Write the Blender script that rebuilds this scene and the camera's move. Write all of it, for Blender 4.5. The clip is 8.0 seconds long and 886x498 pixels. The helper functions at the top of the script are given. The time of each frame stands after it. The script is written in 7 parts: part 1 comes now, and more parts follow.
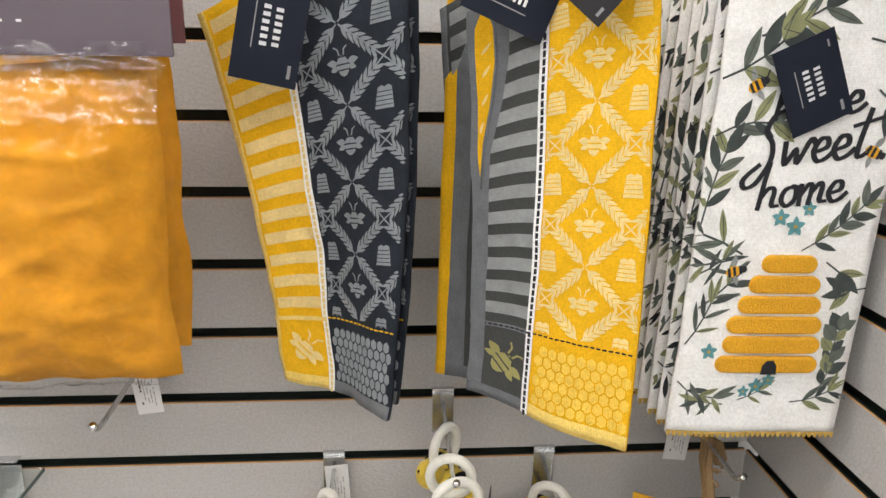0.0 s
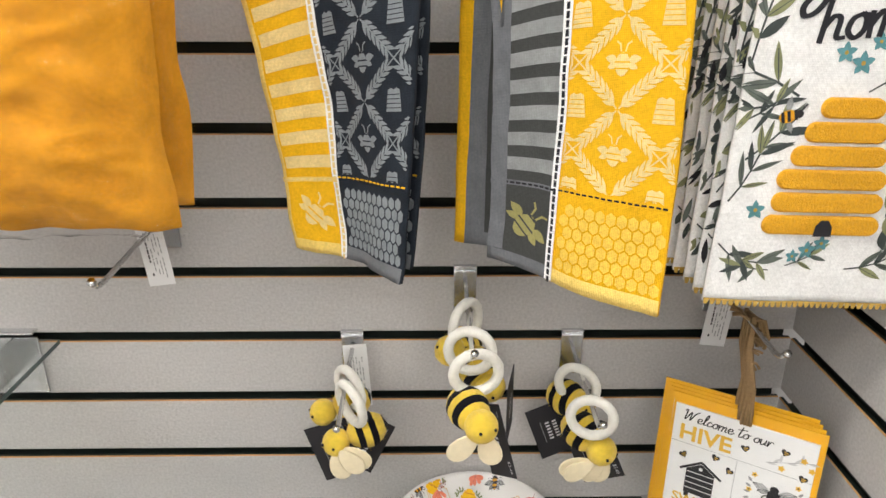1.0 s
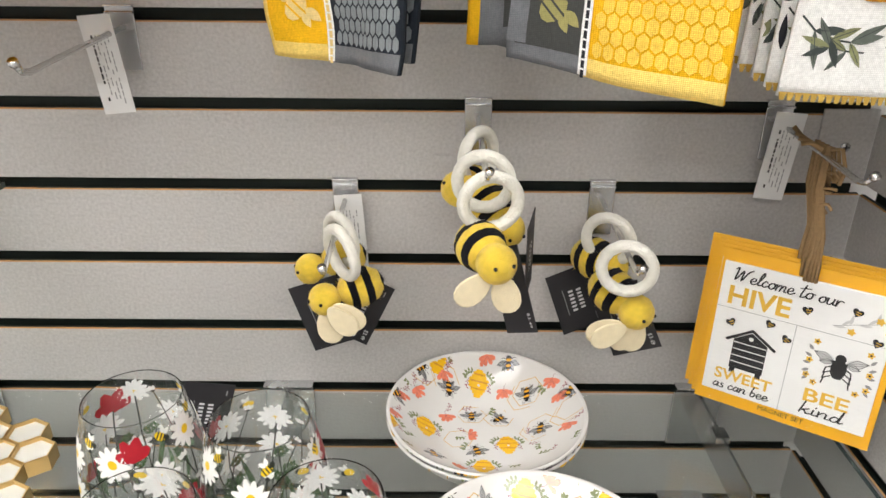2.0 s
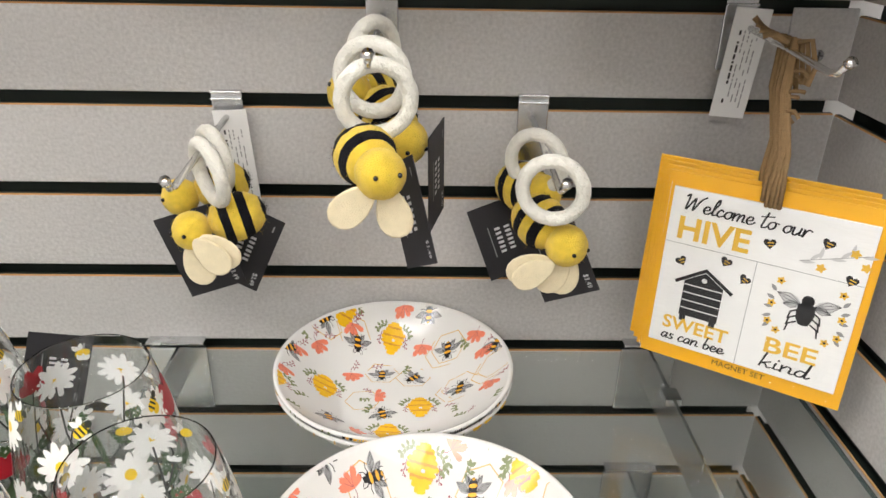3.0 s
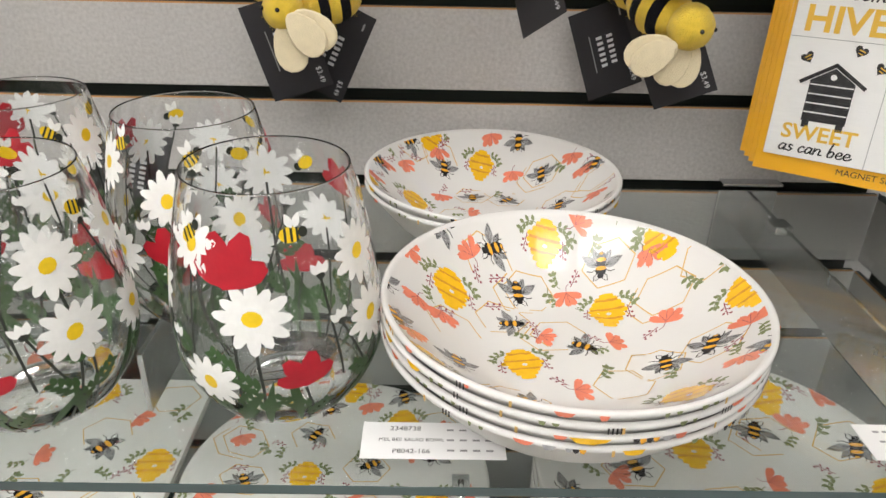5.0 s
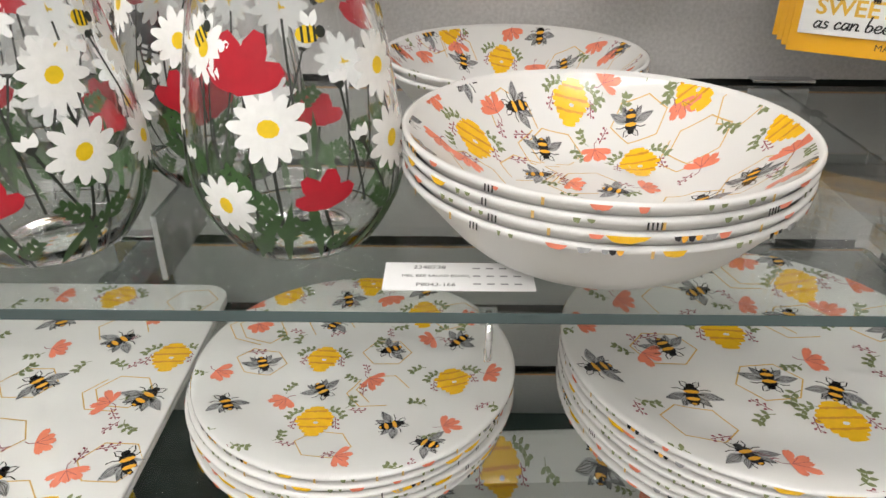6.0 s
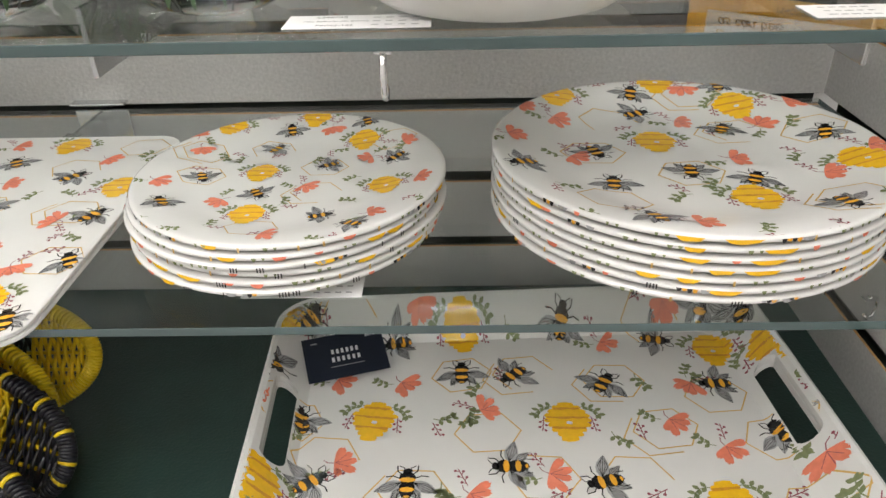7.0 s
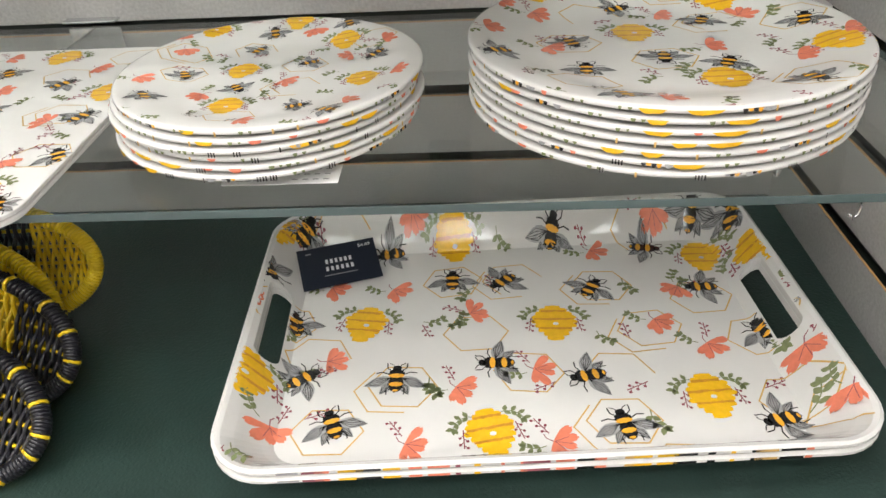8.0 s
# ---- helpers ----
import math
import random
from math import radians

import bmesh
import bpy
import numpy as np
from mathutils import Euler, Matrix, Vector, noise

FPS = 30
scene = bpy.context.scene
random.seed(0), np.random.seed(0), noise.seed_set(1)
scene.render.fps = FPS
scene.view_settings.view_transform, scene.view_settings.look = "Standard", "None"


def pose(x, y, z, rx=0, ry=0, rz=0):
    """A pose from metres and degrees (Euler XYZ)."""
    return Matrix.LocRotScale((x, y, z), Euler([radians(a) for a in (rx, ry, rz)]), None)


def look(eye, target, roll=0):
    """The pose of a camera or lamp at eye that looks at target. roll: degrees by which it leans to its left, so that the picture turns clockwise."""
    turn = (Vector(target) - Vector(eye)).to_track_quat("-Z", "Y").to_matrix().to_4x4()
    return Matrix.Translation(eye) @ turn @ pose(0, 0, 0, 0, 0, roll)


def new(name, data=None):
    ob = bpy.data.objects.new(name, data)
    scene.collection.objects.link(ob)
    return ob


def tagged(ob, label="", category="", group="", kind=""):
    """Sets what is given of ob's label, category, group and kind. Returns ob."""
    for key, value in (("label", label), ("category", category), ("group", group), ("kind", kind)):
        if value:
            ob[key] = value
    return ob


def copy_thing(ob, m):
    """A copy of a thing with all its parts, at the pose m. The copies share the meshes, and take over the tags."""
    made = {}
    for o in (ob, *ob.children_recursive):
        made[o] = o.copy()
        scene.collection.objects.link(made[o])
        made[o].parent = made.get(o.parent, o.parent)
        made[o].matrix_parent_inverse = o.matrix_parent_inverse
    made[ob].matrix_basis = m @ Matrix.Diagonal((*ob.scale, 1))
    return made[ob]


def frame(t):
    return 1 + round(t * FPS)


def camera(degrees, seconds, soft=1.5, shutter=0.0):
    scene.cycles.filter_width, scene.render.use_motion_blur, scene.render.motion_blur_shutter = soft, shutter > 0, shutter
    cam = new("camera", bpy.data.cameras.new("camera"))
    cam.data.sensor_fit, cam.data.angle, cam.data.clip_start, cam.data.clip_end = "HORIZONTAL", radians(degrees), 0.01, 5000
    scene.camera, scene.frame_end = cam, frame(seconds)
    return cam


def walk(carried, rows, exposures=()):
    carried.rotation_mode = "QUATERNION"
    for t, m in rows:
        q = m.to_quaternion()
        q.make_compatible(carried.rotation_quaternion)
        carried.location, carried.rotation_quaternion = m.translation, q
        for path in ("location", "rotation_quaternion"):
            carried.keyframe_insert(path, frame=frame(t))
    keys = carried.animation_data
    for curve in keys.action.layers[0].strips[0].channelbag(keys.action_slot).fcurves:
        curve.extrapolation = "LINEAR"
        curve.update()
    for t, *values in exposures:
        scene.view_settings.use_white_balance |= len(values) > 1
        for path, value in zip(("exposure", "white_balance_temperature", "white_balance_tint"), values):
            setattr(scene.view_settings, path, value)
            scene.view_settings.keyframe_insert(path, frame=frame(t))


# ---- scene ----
cam = camera(63.5, 8.0)
PATH = [
    (0, (0.018, -0.723, 1.677), (0.17, 1.193, 1.123), 1.0),
    (0.5, (0.026, -0.701, 1.636), (0.109, 1.188, 0.984), 0.4),
    (1, (0.042, -0.696, 1.6), (0.075, 1.164, 0.866), 0.2),
    (1.5, (0.037, -0.667, 1.504), (0.04, 1.168, 0.709), 0.1),
    (2, (0.045, -0.636, 1.451), (0.052, 1.181, 0.615), 0.5),
    (2.2, (0.059, -0.62, 1.427), (0.075, 1.192, 0.581), 0.8),
    (3.3, (0.118, -0.554, 1.346), (0.179, 1.242, 0.468), 1.4),
    (3.5, (0.109, -0.559, 1.327), (0.176, 1.24, 0.456), 1.6),
    (4, (0.082, -0.573, 1.28), (0.135, 1.217, 0.389), 1.4),
    (4.5, (0.063, -0.582, 1.251), (0.101, 1.205, 0.354), 1.0),
    (4.7, (0.056, -0.584, 1.24), (0.088, 1.199, 0.334), 1.1),
    (5.8, (0.039, -0.595, 1.188), (0.031, 1.172, 0.251), 0.8),
    (6, (0.044, -0.604, 1.161), (0.028, 1.156, 0.211), 0.2),
    (6.5, (0.07, -0.634, 1.114), (0.042, 1.107, 0.13), -0.6),
    (7, (0.092, -0.662, 1.078), (0.051, 1.053, 0.049), -1.4),
    (7.5, (0.105, -0.679, 1.058), (0.046, 1.002, -0.025), -2.1),
    (8, (0.116, -0.691, 1.052), (0.026, 0.947, -0.093), -3.1),
]
walk(cam, [(t, look(eye, target, roll)) for t, eye, target, roll in PATH],
     [(0, -0.08), (1, 0.10), (2, 0.17), (3.5, 0.18), (4.5, 0.04), (6, -0.06), (7, 0.24), (8, 0.44)])

# ---- light ----
world = bpy.data.worlds.new("shop_air")
world.use_nodes = True
world.node_tree.nodes["Background"].inputs[0].default_value = (0.9, 0.95, 1.0, 1)
world.node_tree.nodes["Background"].inputs[1].default_value = 0.05
scene.world = world
scene.view_settings.exposure = 0.0
LAMP = 12.5

# ---- fitted plan: z of groove k on the slat wall, shelf tops, side wall ----
PITCH = 0.0762


def groove(k):
    return 1.0 - PITCH * (k - 3)


SHELF1, SHELF2, DECK, SIDE, FRONT = 1.0, 0.850, 0.635, 0.440, -0.36


# ---- materials ----
def surface(name, color, rough=0.5, metal=0.0, vary=0.12, scale=25.0, bump=0.15, fine=600.0, depth=0.0004, coat=0.0, sheen=0.0,
            stretch=(1, 1, 1), spec=0.5):
    m = bpy.data.materials.new(name)
    m.use_nodes = True
    n, l = m.node_tree.nodes, m.node_tree.links
    b = n["Principled BSDF"]
    co = n.new("ShaderNodeTexCoord")
    mp = n.new("ShaderNodeMapping")
    mp.inputs["Scale"].default_value = stretch
    l.new(co.outputs["Object"], mp.inputs[0])
    big = n.new("ShaderNodeTexNoise")
    big.inputs["Scale"].default_value, big.inputs["Detail"].default_value = scale, 4
    l.new(mp.outputs[0], big.inputs["Vector"])
    mix = n.new("ShaderNodeMix")
    mix.data_type = "RGBA"
    mix.inputs["A"].default_value = (*[c * (1 - vary) for c in color], 1)
    mix.inputs["B"].default_value = (*[min(1, c * (1 + vary)) for c in color], 1)
    l.new(big.outputs["Fac"], mix.inputs["Factor"])
    l.new(mix.outputs["Result"], b.inputs["Base Color"])
    small = n.new("ShaderNodeTexNoise")
    small.inputs["Scale"].default_value, small.inputs["Detail"].default_value = fine, 3
    l.new(mp.outputs[0], small.inputs["Vector"])
    bp = n.new("ShaderNodeBump")
    bp.inputs["Strength"].default_value, bp.inputs["Distance"].default_value = bump, depth
    l.new(small.outputs["Fac"], bp.inputs["Height"])
    l.new(bp.outputs[0], b.inputs["Normal"])
    rr = n.new("ShaderNodeMapRange")
    rr.inputs["To Min"].default_value, rr.inputs["To Max"].default_value = rough * 0.85, min(1, rough * 1.15)
    l.new(big.outputs["Fac"], rr.inputs["Value"])
    l.new(rr.outputs[0], b.inputs["Roughness"])
    b.inputs["Metallic"].default_value = metal
    b.inputs["Specular IOR Level"].default_value = spec
    b.inputs["Coat Weight"].default_value, b.inputs["Coat Roughness"].default_value = coat, 0.06
    b.inputs["Sheen Weight"].default_value = sheen
    return m


def cloth(name, color, thread=820.0, vary=0.14, contrast=0.5, sheen=0.04):
    """Woven cloth: crossed fine threads as relief and as slight colour change."""
    m = surface(name, color, 0.9, vary=vary, scale=60, bump=0.3, sheen=sheen)
    n, l = m.node_tree.nodes, m.node_tree.links
    b = n["Principled BSDF"]
    b.inputs["Specular IOR Level"].default_value = 0.15
    co = n.new("ShaderNodeTexCoord")
    waves = []
    for axis in ("X", "Z"):
        w = n.new("ShaderNodeTexWave")
        w.bands_direction = axis
        w.inputs["Scale"].default_value, w.inputs["Distortion"].default_value = thread / 3.1, 1.5
        l.new(co.outputs["Object"], w.inputs["Vector"])
        waves.append(w)
    mul = n.new("ShaderNodeMath")
    mul.operation = "MULTIPLY"
    l.new(waves[0].outputs["Fac"], mul.inputs[0])
    l.new(waves[1].outputs["Fac"], mul.inputs[1])
    bp = n.new("ShaderNodeBump")
    bp.inputs["Strength"].default_value, bp.inputs["Distance"].default_value = contrast, 0.0005
    l.new(mul.outputs[0], bp.inputs["Height"])
    mixed = [x for x in n if x.bl_idname == "ShaderNodeMix"][0]
    rng = n.new("ShaderNodeMapRange")
    rng.inputs["To Min"].default_value, rng.inputs["To Max"].default_value = 0.84, 1.18
    yarn, both = n.new("ShaderNodeTexNoise"), n.new("ShaderNodeMath")
    yarn.inputs["Scale"].default_value, yarn.inputs["Detail"].default_value = 420, 3
    l.new(co.outputs["Object"], yarn.inputs["Vector"])
    both.operation = "MULTIPLY_ADD"
    both.inputs[1].default_value = 0.55
    l.new(mul.outputs[0], both.inputs[0])
    l.new(yarn.outputs["Fac"], both.inputs[2])
    l.new(both.outputs[0], rng.inputs["Value"])
    rng.inputs["From Min"].default_value, rng.inputs["From Max"].default_value = 0.25, 1.05
    shade = n.new("ShaderNodeMix")
    shade.data_type, shade.blend_type = "RGBA", "MULTIPLY"
    shade.inputs["Factor"].default_value = 1
    l.new(mixed.outputs["Result"], shade.inputs["A"])
    l.new(rng.outputs[0], shade.inputs["B"])
    l.new(shade.outputs["Result"], b.inputs["Base Color"])
    l.new(bp.outputs[0], b.inputs["Normal"])
    return m


def slat_paint(name):
    """Pale grey laminate with a fine mottled grain, drawn out along the slat."""
    m = surface(name, (0.515, 0.50, 0.492), 0.55, vary=0.06, scale=9, bump=0.8, fine=330, depth=0.0008, stretch=(0.6, 0.6, 1.0))
    n, l = m.node_tree.nodes, m.node_tree.links
    mixed = [x for x in n if x.bl_idname == "ShaderNodeMix"][0]
    co = [x for x in n if x.bl_idname == "ShaderNodeTexCoord"][0]
    fine = n.new("ShaderNodeTexNoise")
    fine.inputs["Scale"].default_value, fine.inputs["Detail"].default_value = 330, 4
    l.new(co.outputs["Object"], fine.inputs["Vector"])
    rng = n.new("ShaderNodeMapRange")
    rng.inputs["From Min"].default_value, rng.inputs["From Max"].default_value = 0.3, 0.7
    rng.inputs["To Min"].default_value, rng.inputs["To Max"].default_value = 0.87, 1.09
    l.new(fine.outputs["Fac"], rng.inputs["Value"])
    mul = n.new("ShaderNodeMix")
    mul.data_type, mul.blend_type = "RGBA", "MULTIPLY"
    mul.inputs["Factor"].default_value = 1
    l.new(mixed.outputs["Result"], mul.inputs["A"])
    l.new(rng.outputs[0], mul.inputs["B"])
    l.new(mul.outputs["Result"], n["Principled BSDF"].inputs["Base Color"])
    return m


def clear(name, color, rough=0.0, ior=1.5):
    m = bpy.data.materials.new(name)
    m.use_nodes = True
    b = m.node_tree.nodes["Principled BSDF"]
    b.inputs["Base Color"].default_value = (*color, 1)
    b.inputs["Roughness"].default_value = rough
    b.inputs["IOR"].default_value = ior
    b.inputs["Transmission Weight"].default_value = 1
    return m


def flat_glass(name, tint):
    """Flat pane: tinted, with mirror gloss that grows towards a grazing view."""
    m = bpy.data.materials.new(name)
    m.use_nodes = True
    n, l = m.node_tree.nodes, m.node_tree.links
    n.remove(n["Principled BSDF"])
    tr, gl, mix, lw, up, add = (n.new("ShaderNode" + k) for k in ("BsdfTransparent", "BsdfGlossy", "MixShader", "LayerWeight", "Math", "Math"))
    tr.inputs[0].default_value = (*tint, 1)
    gl.inputs["Roughness"].default_value = 0.0
    lw.inputs["Blend"].default_value = 0.5
    up.operation, add.operation = "POWER", "MULTIPLY_ADD"
    up.inputs[1].default_value = 5.0
    add.inputs[1].default_value, add.inputs[2].default_value = 0.95, 0.04
    l.new(lw.outputs["Facing"], up.inputs[0])
    l.new(up.outputs[0], add.inputs[0])
    l.new(add.outputs[0], mix.inputs[0])
    l.new(tr.outputs[0], mix.inputs[1])
    l.new(gl.outputs[0], mix.inputs[2])
    l.new(mix.outputs[0], n["Material Output"].inputs["Surface"])
    return m


def film(name, tint=(1, 1, 1), gloss=1.0):
    """Thin clear wrap: see-through, with wrinkled gloss."""
    m = bpy.data.materials.new(name)
    m.use_nodes = True
    n, l = m.node_tree.nodes, m.node_tree.links
    n.remove(n["Principled BSDF"])
    out = n["Material Output"]
    tr, gl, mix, fr = (n.new("ShaderNode" + k) for k in ("BsdfTransparent", "BsdfGlossy", "MixShader", "Fresnel"))
    tr.inputs[0].default_value = (*tint, 1)
    gl.inputs["Roughness"].default_value = 0.06
    fr.inputs["IOR"].default_value = 1.45
    noise_tex, bp, co = n.new("ShaderNodeTexNoise"), n.new("ShaderNodeBump"), n.new("ShaderNodeTexCoord")
    noise_tex.inputs["Scale"].default_value, noise_tex.inputs["Detail"].default_value = 45, 3
    bp.inputs["Strength"].default_value, bp.inputs["Distance"].default_value = 0.5, 0.004
    l.new(co.outputs["Object"], noise_tex.inputs["Vector"])
    l.new(noise_tex.outputs["Fac"], bp.inputs["Height"])
    l.new(bp.outputs[0], gl.inputs["Normal"])
    mul = n.new("ShaderNodeMath")
    mul.operation, mul.use_clamp = "MULTIPLY", True
    mul.inputs[1].default_value = gloss
    l.new(fr.outputs[0], mul.inputs[0])
    l.new(mul.outputs[0], mix.inputs[0])
    l.new(tr.outputs[0], mix.inputs[1])
    l.new(gl.outputs[0], mix.inputs[2])
    l.new(mix.outputs[0], out.inputs["Surface"])
    return m


def glow(name, color, strength):
    m = bpy.data.materials.new(name)
    m.use_nodes = True
    b = m.node_tree.nodes["Principled BSDF"]
    b.inputs["Base Color"].default_value = (0.9, 0.9, 0.9, 1)
    b.inputs["Emission Color"].default_value = (*color, 1)
    b.inputs["Emission Strength"].default_value = strength
    return m


M = {
    "slat": slat_paint("slat_laminate"),
    "raw_edge": surface("raw_fibreboard_edge", (0.50, 0.27, 0.11), 0.85, vary=0.2, scale=80, bump=0.4),
    "insert": surface("dark_green_groove", (0.010, 0.018, 0.014), 0.6, vary=0.3),
    "green": surface("dark_green_laminate", (0.017, 0.039, 0.033), 0.42, vary=0.4, scale=30, bump=0.9, fine=420, depth=0.0007),
    "plaster": surface("shop_wall_paint", (0.62, 0.61, 0.60), 0.8, scale=4),
    "tile": surface("shop_floor_vinyl", (0.42, 0.41, 0.40), 0.35, scale=3),
    "lampwhite": glow("lamp_diffuser", (1.0, 0.972, 0.93), LAMP),
    "white_metal": surface("white_enamel", (0.8, 0.8, 0.8), 0.4, vary=0.03),
    "chrome": surface("chrome", (0.80, 0.80, 0.80), 0.16, metal=1.0, vary=0.05, bump=0.05),
    "steel": surface("galvanised_steel", (0.66, 0.67, 0.68), 0.26, metal=1.0, vary=0.04, scale=30, bump=0.1),
    "shelf_glass": flat_glass("shelf_glass", (0.925, 0.946, 0.938)),
    "shelf_edge": surface("green_glass_edge", (0.060, 0.092, 0.092), 0.12, vary=0.3, scale=18, bump=0.05, coat=0.5),
    "drink_glass": clear("drinking_glass", (0.985, 0.99, 0.99), 0.0, 1.45),
    "film": film("clear_wrap", gloss=2.2),
    "film_soft": film("slack_clear_bag", gloss=0.5),
    "melamine": surface("white_melamine", (0.70, 0.69, 0.675), 0.06, vary=0.03, scale=30, bump=0.12, fine=60, depth=0.0012, coat=0.0, spec=0.36),
    "mel_base": surface("white_melamine_underside", (0.72, 0.70, 0.67), 0.32, vary=0.05, scale=40, bump=0.05, coat=0.15),
    "p_yellow": surface("print_yellow", (0.86, 0.50, 0.018), 0.18, vary=0.14, scale=220, bump=0.0, coat=0.4),
    "p_ochre": surface("print_ochre", (0.66, 0.30, 0.03), 0.18, vary=0.3, scale=260, bump=0.0, coat=0.4),
    "p_black": surface("print_black", (0.016, 0.015, 0.016), 0.2, vary=0.4, scale=300, bump=0.0, coat=0.4),
    "p_grey": surface("print_wing_grey", (0.37, 0.37, 0.375), 0.2, vary=0.45, scale=420, bump=0.0, coat=0.4),
    "p_coral": surface("print_coral", (0.80, 0.235, 0.145), 0.18, vary=0.22, scale=160, bump=0.0, coat=0.4),
    "p_green": surface("print_green", (0.215, 0.245, 0.12), 0.2, vary=0.3, scale=260, bump=0.0, coat=0.4),
    "p_gold": surface("print_gold", (0.66, 0.42, 0.14), 0.2, vary=0.15, scale=300, bump=0.0, coat=0.4),
    "p_plum": surface("print_plum", (0.30, 0.085, 0.11), 0.2, vary=0.2, scale=300, bump=0.0, coat=0.4),
    "p_amber": surface("print_amber", (0.85, 0.42, 0.04), 0.2, vary=0.15, scale=300, bump=0.0, coat=0.4),
    "paint_white": surface("glass_paint_white", (0.85, 0.85, 0.83), 0.4, vary=0.08, scale=300, bump=0.2),
    "paint_yellow": surface("glass_paint_yellow", (0.85, 0.58, 0.01), 0.4, vary=0.15, scale=300, bump=0.2),
    "paint_red": surface("glass_paint_red", (0.44, 0.008, 0.022), 0.35, vary=0.25, scale=120, bump=0.2),
    "paint_green": surface("glass_paint_green", (0.035, 0.085, 0.022), 0.4, vary=0.35, scale=140, bump=0.2),
    "paint_dark": surface("glass_paint_dark", (0.018, 0.022, 0.016), 0.4, vary=0.3, bump=0.1),
    "felt_yellow": surface("yellow_felt", (0.76, 0.54, 0.060), 0.95, vary=0.22, scale=220, bump=1.0, fine=1100, depth=0.0011, sheen=0.25, spec=0.1),
    "felt_black": surface("black_felt", (0.008, 0.008, 0.011), 0.95, vary=0.3, scale=120, bump=1.0, fine=800, depth=0.0014, sheen=0.03, spec=0.1),
    "felt_white": surface("white_felt", (0.80, 0.78, 0.71), 0.95, vary=0.12, scale=180, bump=1.0, fine=600, depth=0.0016, sheen=0.25, spec=0.1),
    "felt_cream": surface("cream_felt", (0.78, 0.68, 0.47), 0.95, vary=0.1, scale=160, bump=0.9, fine=1200, depth=0.0006, sheen=0.2, spec=0.1),
    "bead": surface("black_bead", (0.012, 0.011, 0.01), 0.2, vary=0.1, bump=0.0),
    "card_dark": surface("dark_grey_card", (0.030, 0.029, 0.033), 0.5, vary=0.15, scale=40, bump=0.1, spec=0.25),
    "card_navy": surface("navy_card", (0.010, 0.014, 0.026), 0.5, vary=0.15, scale=40, bump=0.1, spec=0.25),
    "card_purple": surface("grey_purple_card", (0.125, 0.100, 0.122), 0.45, vary=0.1, scale=20, bump=0.05),
    "card_maroon": surface("maroon_card", (0.13, 0.045, 0.05), 0.5),
    "ink_white": surface("white_ink", (0.72, 0.72, 0.74), 0.6, vary=0.05, bump=0.0),
    "ink_black": surface("black_ink", (0.02, 0.02, 0.022), 0.6, vary=0.2, bump=0.0),
    "ink_grey": surface("grey_ink", (0.30, 0.30, 0.31), 0.6, vary=0.1, bump=0.0),
    "ink_mist": surface("pale_grey_ink", (0.60, 0.60, 0.60), 0.6, vary=0.1, bump=0.0),
    "ink_gold": surface("gold_ink", (0.80, 0.50, 0.06), 0.5, vary=0.1, bump=0.0),
    "paper": surface("white_label_paper", (0.80, 0.80, 0.80), 0.6, vary=0.03, scale=20, bump=0.1),
    "kraft": surface("kraft_board", (0.42, 0.27, 0.14), 0.8, vary=0.12, scale=80, bump=0.2),
    "card_orange": surface("orange_card", (0.90, 0.475, 0.014), 0.4, vary=0.06, scale=30, bump=0.08, coat=0.25),
    "panel_white": surface("printed_white_panel", (0.86, 0.86, 0.85), 0.4, vary=0.06, scale=90, bump=0.1, stretch=(1, 1, 8), coat=0.2),
    "twine": surface("jute_twine", (0.36, 0.23, 0.11), 0.95, vary=0.3, scale=300, bump=1.0, fine=1500, depth=0.0008),
    "c_yellow": cloth("yellow_cotton", (0.83, 0.46, 0.012)),
    "c_cream": cloth("cream_cotton", (0.82, 0.62, 0.27)),
    "c_pale": cloth("pale_yellow_cotton", (0.86, 0.62, 0.17)),
    "c_charcoal": cloth("charcoal_cotton", (0.020, 0.025, 0.034), vary=0.5, sheen=0.0),
    "c_mist": cloth("blue_grey_cotton", (0.235, 0.26, 0.28), vary=0.35, sheen=0.0),
    "c_butter": cloth("butter_yellow_cotton", (0.86, 0.56, 0.085)),
    "c_grey": cloth("grey_cotton", (0.165, 0.172, 0.185), vary=0.3, sheen=0.0),
    "c_slate": cloth("slate_cotton", (0.066, 0.068, 0.066), sheen=0.0),
    "c_silver": cloth("silver_cotton", (0.29, 0.30, 0.30), vary=0.35),
    "c_white": cloth("white_cotton", (0.90, 0.89, 0.87)),
    "c_olive": cloth("olive_gold_thread", (0.34, 0.31, 0.12)),
    "linen": cloth("amber_linen", (0.76, 0.345, 0.022), thread=1700, vary=0.26, contrast=0.4),
    "terry": surface("gold_terry", (0.90, 0.41, 0.012), 1.0, vary=0.28, scale=420, bump=0.8, fine=700, depth=0.003, sheen=0.05),
    "w_leaf": surface("printed_leaf_grey_green", (0.115, 0.135, 0.115), 0.9, vary=0.6, scale=120, bump=0.2),
    "w_olive": surface("printed_leaf_olive", (0.25, 0.26, 0.13), 0.9, vary=0.5, scale=120, bump=0.2),
    "w_dark": surface("printed_leaf_dark", (0.050, 0.062, 0.060), 0.9, vary=0.6, scale=120, bump=0.2),
    "w_teal": surface("printed_teal", (0.10, 0.27, 0.30), 0.9, vary=0.4, scale=200, bump=0.2),
    "w_ink": surface("black_embroidery", (0.015, 0.015, 0.02), 0.9, vary=0.2, bump=0.6, fine=900),
    "w_gold": surface("gold_edging", (0.48, 0.31, 0.06), 0.9, vary=0.2, bump=0.5),
